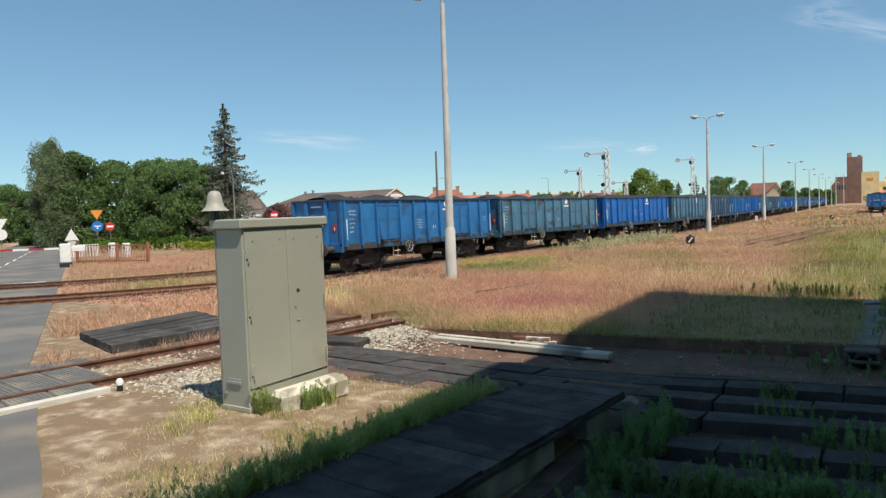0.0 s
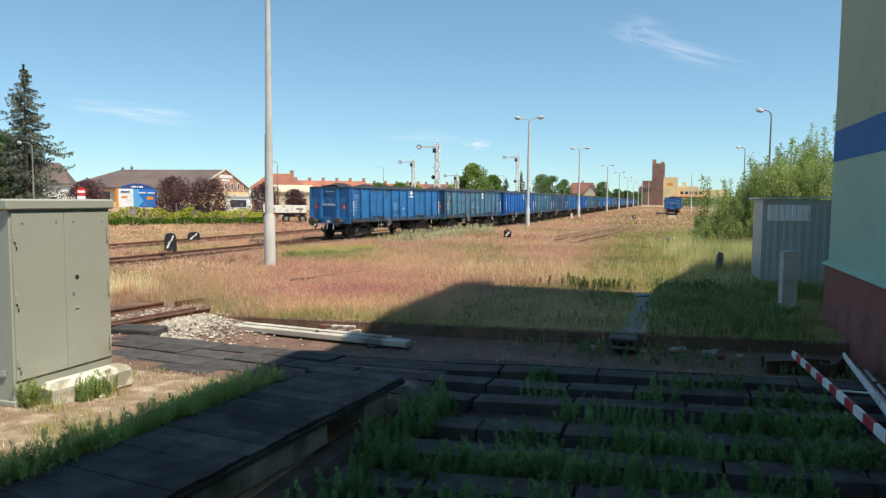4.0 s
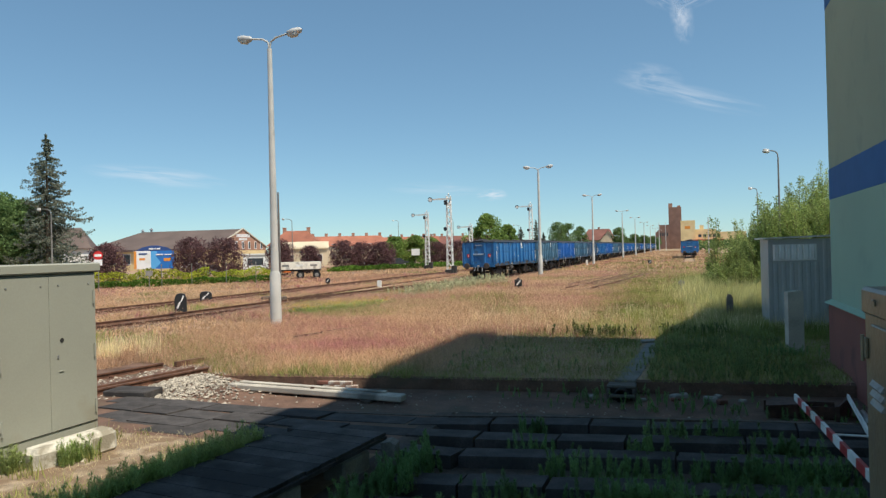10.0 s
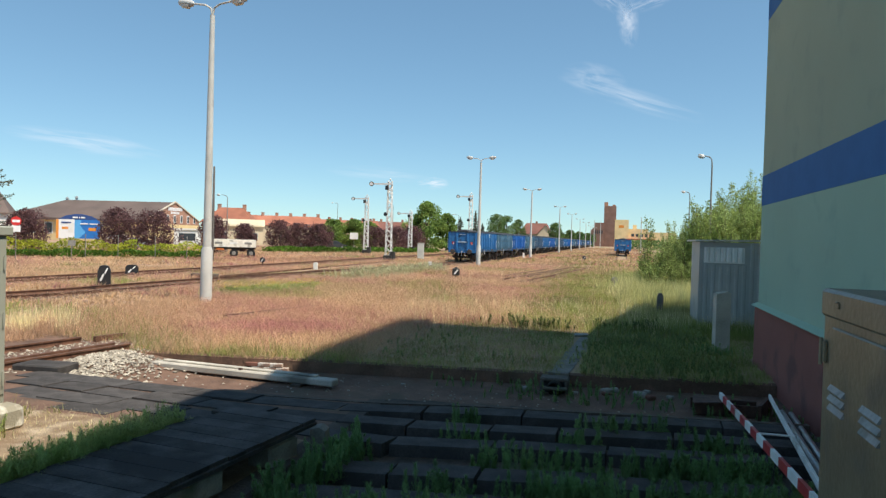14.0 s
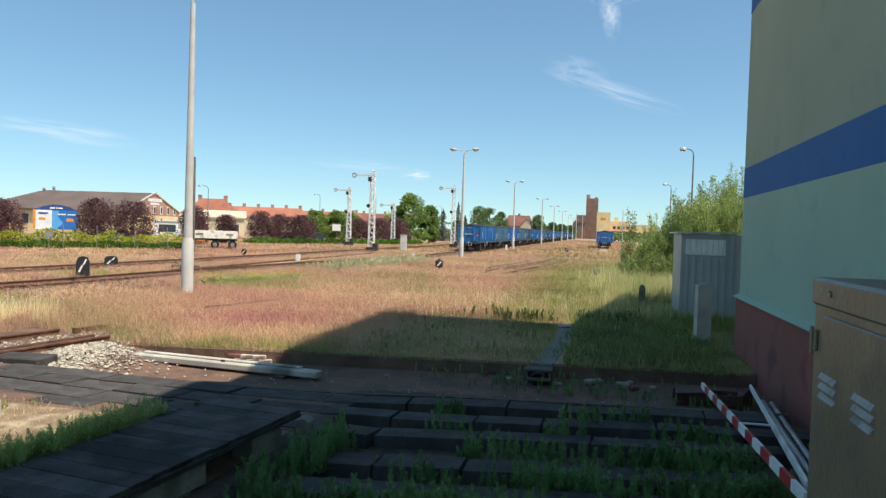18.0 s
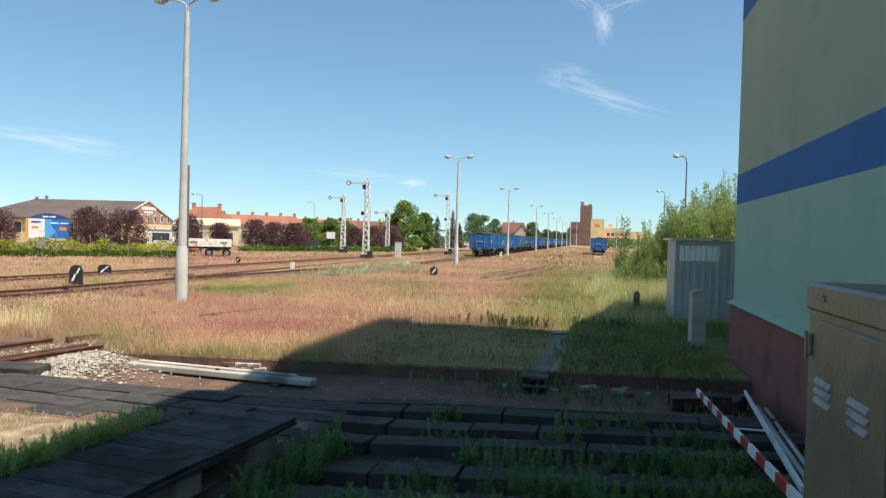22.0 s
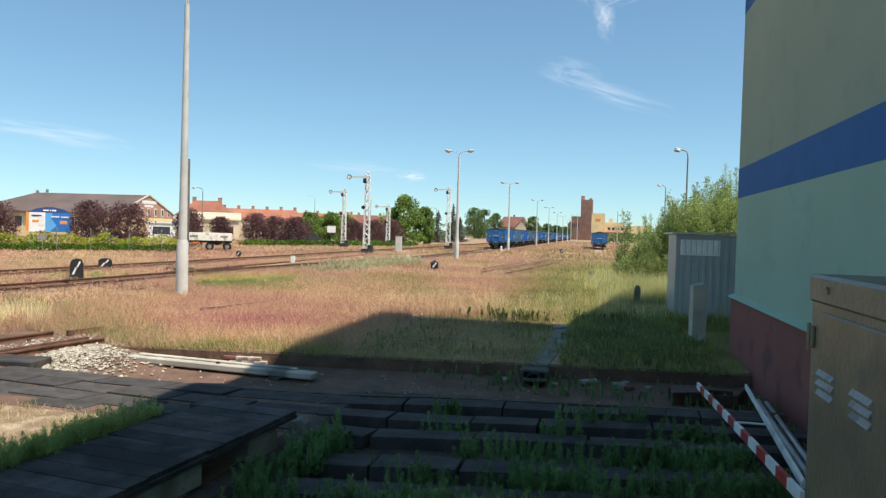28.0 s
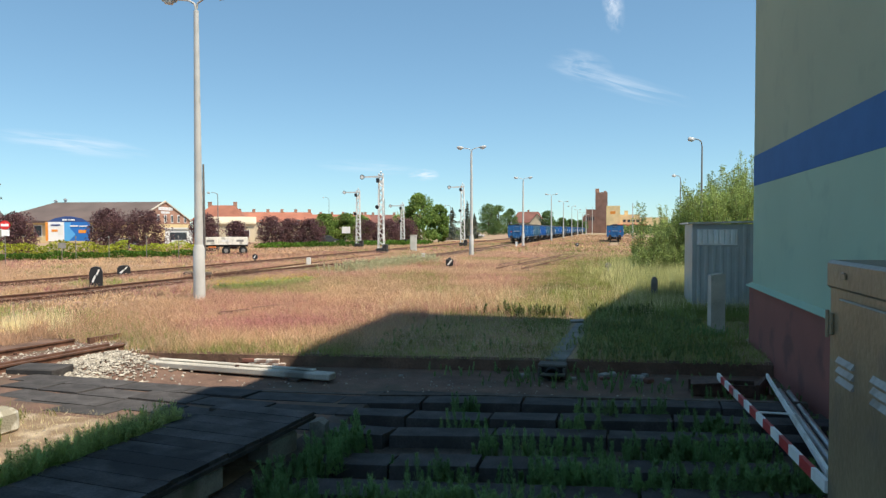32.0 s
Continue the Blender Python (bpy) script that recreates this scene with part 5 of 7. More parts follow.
# ---- trees ----
def leaf_mat(name, col, hue=None, isl=0.3):
    return mat(name, col, 0.9, var=0.3, scale=0.25, fine=2.0, island=isl, bump=0, hue=hue, spec=0.1, thin=0.42)


GREEN = leaf_mat("green leaves", (0.18, 0.265, 0.10), (0.135, 0.215, 0.08))
LIGHT = leaf_mat("light leaves", (0.25, 0.34, 0.09), (0.18, 0.28, 0.075))
BIRCH = leaf_mat("birch leaves", (0.23, 0.285, 0.15), (0.18, 0.235, 0.12))
PLUM = leaf_mat("plum leaves", (0.19, 0.105, 0.105), (0.14, 0.08, 0.08))
SPRUCE = leaf_mat("spruce needles", (0.19, 0.22, 0.17), (0.21, 0.215, 0.165))
WILLOW = leaf_mat("willow leaves", (0.35, 0.42, 0.15), (0.27, 0.35, 0.11))
HEDGE_Y = leaf_mat("golden hedge", (0.46, 0.44, 0.05), (0.30, 0.34, 0.045))
HEDGE_G = leaf_mat("green hedge", (0.11, 0.20, 0.03), (0.08, 0.16, 0.03))


def leaves(centres, size, rng):
    """Randomly turned leaf triangles at the given centres."""
    n = len(centres)
    a = rng.normal(size=(n, 3))
    a /= np.linalg.norm(a, axis=1)[:, None]
    c = rng.normal(size=(n, 3))
    c -= a * (a * c).sum(1)[:, None]
    c /= np.linalg.norm(c, axis=1)[:, None]
    s = size * rng.uniform(0.6, 1.3, (n, 1))
    return np.stack([centres + a * s, centres - a * s * 0.5 + c * s * 0.55, centres - a * s * 0.5 - c * s * 0.55], 1)


def crown_points(rng, blobs, per):
    pts = []
    for cx, cy, cz, r, rz in blobs:
        v = rng.normal(size=(per, 3))
        v /= np.linalg.norm(v, axis=1)[:, None]
        rad = rng.uniform(0.35, 1.0, (per, 1)) ** 0.45 * rng.uniform(0.82, 1.1, (per, 1))
        pts.append(np.array([cx, cy, cz]) + v * rad * np.array([r, r, rz]))
    return np.concatenate(pts)


def tree(x, y, h, w, material, label, seed, clear=0.15, leaf=0.3, blobs=26, per=170, squash=1.0, category="tree", shape=1.0):
    rng = np.random.default_rng(seed)
    o = thing("tree", (x, y, 0), label, category)
    tr = Build().tube((0, 0, -0.1), (0.05, 0, h * 0.35), 0.03 * h * 0.55, 0.018 * h * 0.6, 9)
    tr.tube((0.05, 0, h * 0.35), (0, 0.05, h * 0.75), 0.018 * h * 0.6, 0.004 * h, 7)
    part("trunk", tr, bark, o)
    bl = []
    for i in range(blobs):
        u = (i + 0.5) / blobs
        z = h * (clear + (0.96 - clear) * u)
        reach = w / 2 * (math.sin(math.pi * min(1, (0.18 + 0.80 * u) ** shape)) ** 0.6)
        a, q = rng.uniform(0, 2 * math.pi), reach * math.sqrt(rng.uniform(0.15, 1.0)) * 0.75
        r = w * rng.uniform(0.09, 0.21)
        bl.append((q * math.cos(a), q * math.sin(a), min(z, h - r * 0.8), r, r * 0.85 * squash))
        if i % 3 == 0:
            part("limb", Build().tube((0, 0, z * 0.55), (q * 0.8 * math.cos(a), q * 0.8 * math.sin(a), z * 0.95), 0.012 * h, 0.004 * h, 6), bark, o)
    part("crown", tri_mesh("crown", leaves(crown_points(rng, bl, per), leaf, rng), material), None, o)
    return o


def spruce(x, y, h, w, seed, material=None, levels=26):
    rng = np.random.default_rng(seed)
    o = thing("spruce_tree", (x, y, 0), "tall dark spruce with drooping tiers of branches", "tree")
    part("trunk", Build().tube((0, 0, 0), (0, 0, h), 0.02 * h, 0.02, 8), bark, o)
    tris = []
    br = Build()
    for k in range(levels):
        u = k / (levels - 1)
        z = h * (0.06 + 0.93 * u)
        reach = w / 2 * (1 - u) ** 0.75 * rng.uniform(0.75, 1.12) + 0.1
        for j in range(7):
            a = rng.uniform(0, 2 * math.pi)
            q = reach * rng.uniform(0.5, 1.2)
            drop = 0.30 * q
            br.tube((0, 0, z), (q * 0.8 * math.cos(a), q * 0.8 * math.sin(a), z - drop), 0.035, 0.01, 4, False)
            n = int(18 + 28 * q)
            t = rng.uniform(0.12, 1.0, n)
            along = np.stack([t * q * math.cos(a), t * q * math.sin(a), z - drop * np.minimum(t, 0.8) ** 1.1 + 0.9 * drop * np.maximum(0, t - 0.72)], 1)
            side = np.array([-math.sin(a), math.cos(a), 0])
            along += side * (rng.normal(0, 0.09, (n, 1)) * q * (1.15 - t[:, None])) + np.array([0, 0, 1]) * -np.abs(rng.normal(0, 0.24, (n, 1)))
            tris.append(leaves(along, 0.15, rng))
    part("branches", br, bark, o)["kind"] = "stuff"
    part("needles", tri_mesh("needles", np.concatenate(tris), material or SPRUCE), None, o)
    return o


seed = 100
for bear, dist, h, w, m, label in (
        (61.9, 95, 12.6, 6.5, BIRCH, "tall drooping birch tree beside the road"), (60.2, 96, 11.6, 8, GREEN, "dense dark green broadleaf tree"),
        (57.7, 97, 10.6, 9.2, GREEN, "dense dark green broadleaf tree"), (55.0, 95, 10.7, 10, GREEN, "dense dark green broadleaf tree"),
        (52.9, 98, 10.9, 10, GREEN, "dense dark green broadleaf tree"), (51.0, 96, 10.0, 8.2, GREEN, "dense dark green broadleaf tree"),
        (64.5, 140, 10, 9, GREEN, "green tree beyond the road"),
        (66.0, 120, 7, 8, LIGHT, "light green tree beyond the road"), (63.2, 110, 7.5, 5, GREEN, "green tree beyond the road")):
    x, y = site(bear, dist)
    seed += 1
    tree(x, y, h, w, m, label, seed, clear=0.05, leaf=0.18 if m is not BIRCH else 0.12, blobs=54 if m is not BIRCH else 90, per=520, squash=1.0 if m is not BIRCH else 1.8)
x, y = site(49.7, 93)
spruce(x, y, 17.6, 11.2, 7, None, 34)
for bear, dist, h, w, m, label in (
        (15.95, 130, 9.4, 9.2, LIGHT, "round green broadleaf tree behind the yard"), (14.2, 134, 7.4, 5.6, LIGHT, "light green tree behind the yard"),
        (10.0, 280, 13.0, 11, GREEN, "green tree near the station"), (9.2, 285, 12.6, 10, GREEN, "green tree near the station"), (8.2, 300, 11.5, 8, GREEN, "green tree near the station"),
        (5.2, 300, 10.6, 8, GREEN, "green tree beside the station house"), (4.0, 330, 8, 8, GREEN, "green tree beyond the station"), (3.2, 340, 7.5, 8, GREEN, "green tree beyond the station"), (2.4, 380, 7.5, 9, GREEN, "green tree beyond the station"),
        (11.8, 200, 5.5, 5, GREEN, "green tree behind parked cars"), (23.6, 135, 5.6, 6, LIGHT, "pale green tree by the houses"), (22.0, 140, 5.8, 6, LIGHT, "pale green tree by the houses"), (20.8, 150, 5.6, 6, LIGHT, "pale green tree by the houses")):
    x, y = site(bear, dist)
    seed += 1
    tree(x, y, h, w, m, label, seed, clear=0.08, leaf=0.24, blobs=36, per=240)
for bear, dist, h in ((13.05, 160, 7.6), (11.8, 170, 9.6), (11.2, 175, 6.5)):
    x, y = site(bear, dist)
    seed += 1
    spruce(x, y, h, 5.2, seed, SPRUCE, 16)
for bear, dist, h, w in ((45.9, 80, 4.4, 4.2), (39.95, 80, 4.9, 4.9), (37.45, 79, 4.75, 5.1), (33.1, 84, 4.5, 4.2), (30.7, 90, 3.7, 3.2),
                         (27.9, 98, 4.5, 4.4), (26.3, 100, 4.2, 4.6), (24.7, 100, 4.2, 4.2), (20.2, 118, 4.3, 5), (18.4, 118, 4.4, 5), (17.0, 120, 4.6, 5)):
    x, y = site(bear, dist)
    seed += 1
    tree(x, y, h * 0.95, w * 1.14, PLUM, "dark purple-leaved plum tree", seed, clear=0.10, leaf=0.11, blobs=58, per=135, squash=1.25)


# ---- hedges and willow thicket ----
def hedge(a, c, depth, h, material, name, label, seed, per=230, leaf=0.13):
    rng = np.random.default_rng(seed)
    a, c = np.array(a), np.array(c)
    ln = np.linalg.norm(c - a)
    n = int(per * ln)
    t = rng.uniform(0, 1, (n, 1))
    nv = np.array([-(c - a)[1], (c - a)[0]]) / ln
    xy = a + (c - a) * t + nv * rng.uniform(-depth / 2, depth / 2, (n, 1))
    wave = 0.82 + 0.18 * np.sin(t * ln * 1.9 + seed) * np.cos(t * ln * 0.7)
    z = h * wave * rng.uniform(0.0, 1.0, (n, 1)) ** 0.6
    ob = new(name, tri_mesh(name, leaves(np.concatenate([xy, z], 1), leaf, rng), material))
    return tagged(ob, label, "hedge", kind="stuff")


hedge(site(47.5, 67), site(38.6, 66), 1.4, 1.7, HEDGE_Y, "hedge", "golden yellow clipped hedge below the billboard", 1)
hedge(site(47.5, 65), site(33.2, 66.5), 1.2, 0.75, HEDGE_G, "low_hedge", "bright green low hedge along the street", 2)
hedge(site(38.4, 68), site(33.3, 69), 1.6, 1.5, HEDGE_Y, "hedge", "golden yellow shrubs under plum trees", 3)
hedge(site(29.0, 92), site(15.0, 112), 2.0, 0.9, HEDGE_G, "low_hedge", "green hedge under the plum trees", 4, 150, 0.18)
hedge(site(60.5, 70), site(50.5, 68), 1.6, 1.4, HEDGE_G, "hedge", "green hedge before the dark trees", 5, 200, 0.16)
hedge(site(53.6, 64), site(50.2, 63), 1.6, 0.9, HEDGE_Y, "hedge", "golden yellow shrubs by the roadside", 6)
hedge(site(25.0, 165), site(12.4, 190), 5.0, 2.6, GREEN, "shrub_belt", "green shrubs along the far street", 7, 60, 0.32)
hedge(site(11.4, 300), site(6.9, 320), 8.0, 5.5, GREEN, "far_wood", "green trees far beyond the yard", 8, 60, 0.5)
hedge(site(6.6, 420), site(2.2, 470), 8.0, 8.5, GREEN, "far_wood", "green trees far beyond the yard", 9, 60, 0.7)
hedge(site(-0.3, 300), site(-5.5, 260), 8.0, 4.5, GREEN, "far_wood", "green shrubs beyond the standing wagons", 10, 50, 0.5)
rng = np.random.default_rng(5)


def willow(name, label, roots, seed):
    """Fans of arching shoots, each lined with narrow leaves; roots are (x, y, height, spread, shoots)."""
    rng = np.random.default_rng(seed)
    o = thing(name, (0, 0, 0), label, "shrub")
    stems, tris = Build(), []
    for x, y, h, spread, shoots in roots:
        for k in range(shoots):
            a, out = rng.uniform(0, 6.28), spread * math.sqrt(rng.random())
            top = h * rng.uniform(0.45, 1.0) * (1.0 - 0.25 * out / max(spread, 0.1))
            dx, dy = out * math.cos(a), out * math.sin(a)
            mid = Vector((x + dx * 0.55, y + dy * 0.55, top * 0.7))
            tip = Vector((x + dx * 1.15, y + dy * 1.15, top))
            stems.tube((x + dx * 0.15, y + dy * 0.15, 0), mid, 0.022, 0.012, 4, False).tube(mid, tip, 0.012, 0.003, 4, False)
            n = int(120 * top)
            t = rng.uniform(0.08, 1.0, n)
            lo = np.clip(t / 0.7, 0, 1)[:, None]
            hi = np.clip((t - 0.7) / 0.3, 0, 1)[:, None]
            base = np.array([x + dx * 0.15, y + dy * 0.15, 0.0])
            p = base + (np.array(mid) - base) * lo + (np.array(tip) - np.array(mid)) * hi
            p = p + rng.normal(0, 1, (n, 3)) * (0.05 + 0.20 * (1 - t[:, None]) ** 0.6 * (0.4 + 0.12 * top)) * np.array([1, 1, 1.2])
            tris.append(leaves(p, 0.056, rng))
    part("branchwork", stems, bark, o)["kind"] = "stuff"
    part("foliage", tri_mesh("foliage", np.concatenate(tris), WILLOW), None, o)
    return o


roots = []
for i in range(95):
    y = rng.uniform(38, 54)
    u = 3.3 + 9.0 * rng.random() ** 1.1
    top = (4.3 + (min(u, 9.0) - 3.6) * 0.84) * rng.uniform(0.66, 1.06) * (0.55 + 0.45 * y / 40)
    roots.append((u * y / 40 + 0.2, y, top, rng.uniform(0.5, 1.1), 13))
for i in range(34):
    roots.append((2.9 + 4.2 * rng.random(), rng.uniform(35.5, 38.5), rng.uniform(1.2, 2.5), rng.uniform(0.4, 0.9), 9))
willow("willow_thicket", "bushy light green willow thicket beside the shed", roots, 6)
willow("willow_sapling", "thin leafy willow sapling at the thicket edge", [(2.75, 38.0, 4.7, 0.9, 10), (3.4, 38.6, 3.2, 0.9, 16), (2.5, 38.4, 2.0, 0.6, 12)], 8)
# ---- town behind the yard ----
roof_brown = mat("brown roof sheet", (0.135, 0.098, 0.082), 0.8, var=0.15, scale=0.3, fine=4)
roof_red = mat("orange roof tile", (0.33, 0.125, 0.075), 0.85, var=0.2, scale=0.4, fine=5, objrand=0.15)
roof_dull = mat("dull red roof tile", (0.19, 0.08, 0.06), 0.85, var=0.2, scale=0.4, fine=5)
wall_cream = mat("cream render", (0.62, 0.52, 0.36), 0.9, var=0.1, scale=0.4)
wall_yellow = mat("yellow render", (0.76, 0.60, 0.32), 0.9, var=0.1, scale=0.3)
wall_brick = mat("brown brick wall", (0.40, 0.22, 0.15), 0.9, var=0.2, scale=0.6, fine=8)
silo_brick = mat("silo brick", (0.24, 0.14, 0.11), 0.9, var=0.18, scale=0.3, fine=4)
wall_white = mat("white render", (0.74, 0.73, 0.70), 0.9, var=0.06, scale=0.4)
sign_white = mat("sign white", (0.80, 0.80, 0.80), 0.5, var=0.03)
sign_blue = mat("sign blue", (0.02, 0.16, 0.50), 0.5, var=0.05)
sign_navy = mat("sign navy", (0.03, 0.07, 0.22), 0.5, var=0.05)
sign_orange = mat("sign orange", (0.75, 0.28, 0.04), 0.5, var=0.05)
sign_sky = mat("sign light blue", (0.10, 0.38, 0.72), 0.5, var=0.05)


def gabled(name, at, turn, ln, w, eave, ridge, wall, roof, label, windows=0, hip=0.0, chimneys=0, over=0.4, rows=1):
    """A house, x along its ridge, front towards -y."""
    o = thing(name, (*at, 0), label, "house", turn=turn)
    body = Build().box(-ln / 2, ln / 2, -w / 2, w / 2, 0, eave)
    if hip < 0.1:
        for x in (-ln / 2, ln / 2 - 0.3):
            body.prism([(-w / 2, eave), (w / 2, eave), (0, ridge - 0.1)], 0, x, x + 0.3)
    part("wall", body, wall, o)
    r = Build()
    a, e = ln / 2 + over, w / 2 + over
    ze = eave - over * 0.5
    h = hip
    r.face((-a, -e, ze), (a, -e, ze), (a - h, 0, ridge), (-a + h, 0, ridge))
    r.face((a, e, ze), (-a, e, ze), (-a + h, 0, ridge), (a - h, 0, ridge))
    r.face((-a, -e, ze - 0.2), (a, -e, ze - 0.2), (a, -e, ze), (-a, -e, ze))
    r.face((a, e, ze - 0.2), (-a, e, ze - 0.2), (-a, e, ze), (a, e, ze))
    if hip:
        r.face((a, -e, ze), (a, e, ze), (a - h, 0, ridge))
        r.face((-a, e, ze), (-a, -e, ze), (-a + h, 0, ridge))
    part("roof", r, roof, o)
    for i in range(windows):
        x = -ln / 2 + ln * (i + 0.5) / windows
        for k in range(rows):
            z = 1.0 + k * 2.9
            wn_ = part("window", Build().box(x - 0.55, x + 0.55, -w / 2 - 0.05, -w / 2, z, z + 1.4), white_paint, o)
            part("pane", Build().box(x - 0.45, x + 0.45, -w / 2 - 0.06, -w / 2 - 0.05, z + 0.1, z + 1.3), glass, wn_)
    for i in range(chimneys):
        x = -ln / 2 + ln * (i + 0.5) / chimneys
        part("chimney", Build().box(x - 0.45, x + 0.45, -0.35, 0.35, ridge - 0.8, ridge + 0.9, 0.03).box(x - 0.5, x + 0.5, -0.4, 0.4, ridge + 0.75, ridge + 0.9), wall_brick, o)
    return o


def bars(parent, rows, y, material, label=""):
    for x, z, w, h in rows:
        part("lettering", Build().box(x, x + w, y - 0.03, y, z, z + h), material, parent, label)


trim_cream = mat("cream timber", (0.55, 0.48, 0.38), 0.8, var=0.15)
# warehouse: long side and a gable end turned to the yard
A, C = Vector((*site(47.2, 155), 0)), Vector((*site(38.1, 138.5), 0))
ux = (C - A).normalized()
turn = math.degrees(math.atan2(ux.y, ux.x))
ln = (C - A).length
side = Vector((-ux.y, ux.x, 0))
wd = 20.5
o = thing("warehouse", tuple(A), "long warehouse with brown hipped roof and brick gable", "warehouse", turn=turn)
E0, R0 = 4.4, 7.95
part("wall", Build().box(0, ln, 0, wd, 0, E0), wall_yellow, o)
part("gable_wall", Build().box(ln, ln + 0.3, 0, wd, 0, E0).prism([(0, E0), (wd, E0), (wd / 2, R0)], 0, ln - 0.1, ln + 0.3), wall_brick, o)
r = Build()
r.face((-0.5, -0.7, E0 - 0.2), (ln + 0.2, -0.7, E0 - 0.2), (ln + 0.2, wd / 2, R0 + 0.12), (5.2, wd / 2, R0 + 0.12))
r.face((-0.5, -0.7, E0 - 0.6), (ln + 0.2, -0.7, E0 - 0.6), (ln + 0.2, -0.7, E0 - 0.2), (-0.5, -0.7, E0 - 0.2))
r.face((ln + 0.2, wd + 0.7, E0 - 0.2), (-0.5, wd + 0.7, E0 - 0.2), (5.2, wd / 2, R0 + 0.12), (ln + 0.2, wd / 2, R0 + 0.12))
r.face((-0.5, wd + 0.7, E0 - 0.2), (-0.5, -0.7, E0 - 0.2), (5.2, wd / 2, R0 + 0.12))
part("roof", r, roof_brown, o)
part("barge_board", Build().prism([(-0.7, E0 - 0.3), (wd / 2, R0 + 0.05), (wd + 0.7, E0 - 0.3), (wd + 0.7, E0 - 0.1), (wd / 2, R0 + 0.3), (-0.7, E0 - 0.1)], 0, ln + 0.2, ln + 0.5), trim_cream, o, "pale board along the gable slopes")
for i in range(6):
    b = Build().box(1.5 + i * 3.4, 3.2 + i * 3.4, -0.06, 0, 1.2, 3.4)
    wnd = part("window", b, white_paint, o)
    part("pane", Build().box(1.65 + i * 3.4, 3.05 + i * 3.4, -0.08, -0.06, 1.35, 3.25), glass, wnd)
for yy in (2.2, 4.9, 7.6, 10.25, 12.9, 15.6, 18.3):
    wnd = part("window", Build().box(ln + 0.3, ln + 0.36, yy - 0.45, yy + 0.45, 3.9, 5.5), sign_white, o)
    part("pane", Build().box(ln + 0.36, ln + 0.39, yy - 0.3, yy + 0.3, 4.05, 5.35), glass, wnd)
part("gable_render", Build().box(ln + 0.3, ln + 0.34, 0.3, wd - 0.3, 0.2, 3.6), wall_yellow, o)
for z0, z1, y0, y1 in ((6.35, 7.0, 7.7, 12.9), (5.7, 6.15, 8.7, 11.8)):
    b = Build()
    y = y0
    while y < y1:
        b.box(ln + 0.3, ln + 0.36, y, y + 0.42, z0, z1)
        y += 0.56
    part("lettering", b, sign_white, o, "white wall lettering bars")["kind"] = "stuff"
for xx, hh in ((7.5, 0.6), (5.4, 0.35)):
    part("vent", Build().tube((xx, wd / 2, R0), (xx, wd / 2, R0 + hh), 0.25, n=8).lathe([(0.45, R0 + hh), (0.0, R0 + hh + 0.4)], 8, (0, 0, 1), (xx, wd / 2, 0)), steel, o)
x, y = site(34.6, 132)
o = thing("white_kiosk", (x, y, 0), "low white building with pale shop front", "building", turn=36)
part("wall", Build().box(-3.2, 3.4, -2, 2, 0, 2.6), wall_white, o)
part("roof", Build().box(-3.4, 3.6, -2.2, 2.2, 2.6, 2.85), wall_white, o)
part("shop_window", Build().box(-2.4, 0.4, -2.05, -2.0, 0.7, 2.0), glass, o)
part("door", Build().box(1.4, 2.4, -2.05, -2.0, 0, 2.1), wall_brick, o)

# billboard
x, y = site(42.6, 84)
o = thing("billboard", (x, y, 0), "large billboard, white and orange panel beside blue panel", "billboard", turn=42.6)
part("white_panel", Build().box(-2.1, -0.35, 0, 0.12, 1.3, 3.35), sign_white, o)
part("blue_panel", Build().box(-0.35, 2.1, 0, 0.12, 1.3, 3.35), sign_blue, o)
part("header", Build().prism([(-1.95, 3.36), (2.0, 3.36), (1.3, 3.75), (0.4, 3.95), (-0.3, 3.95), (-1.2, 3.75)], 1, 0.0, 0.12), sign_navy, o)
part("curve", Build().prism([(-0.35, 1.31), (0.1, 1.31), (0.7, 2.0), (0.2, 2.7), (0.3, 3.3), (-0.35, 3.3)], 1, -0.012, 0.0), sign_sky, o)
part("orange_strip", Build().box(-2.1, -1.85, -0.015, 0, 1.32, 3.33), sign_orange, o)
part("orange_mark", Build().box(-1.55, -0.95, -0.015, 0, 2.3, 2.55), sign_orange, o)
part("orange_mark", Build().box(1.0, 1.75, -0.015, 0, 2.15, 2.5), sign_orange, o)
bars(o, [(-0.55, 3.5, 0.5, 0.16), (0.05, 3.5, 0.12, 0.16), (0.25, 3.5, 0.4, 0.16), (0.2, 2.85, 0.75, 0.14), (1.1, 2.85, 0.8, 0.12)], -0.015, sign_white)
bars(o, [(-1.6, 2.95, 0.9, 0.14)], -0.015, sign_navy)
part("sheet", Build().box(-0.95, -0.45, -0.03, -0.015, 2.0, 3.0), wall_white, o)
for xx in (-1.7, -0.5, 0.7, 1.8):
    part("leg", Build().box(xx - 0.06, xx + 0.06, 0.12, 0.26, 0, 3.2), dark_pole, o)
o = thing("market_umbrella", (*site(39.9, 86), 0), "pale fabric canopy behind the billboard", "canopy", turn=40)
part("canopy", Build().prism([(-1.6, 1.35), (1.6, 1.35), (0, 2.1)], 1, -1.2, 1.2), sign_white, o)
part("pole", Build().tube((0, 0, 0), (0, 0, 1.4), 0.05), pole_paint, o)

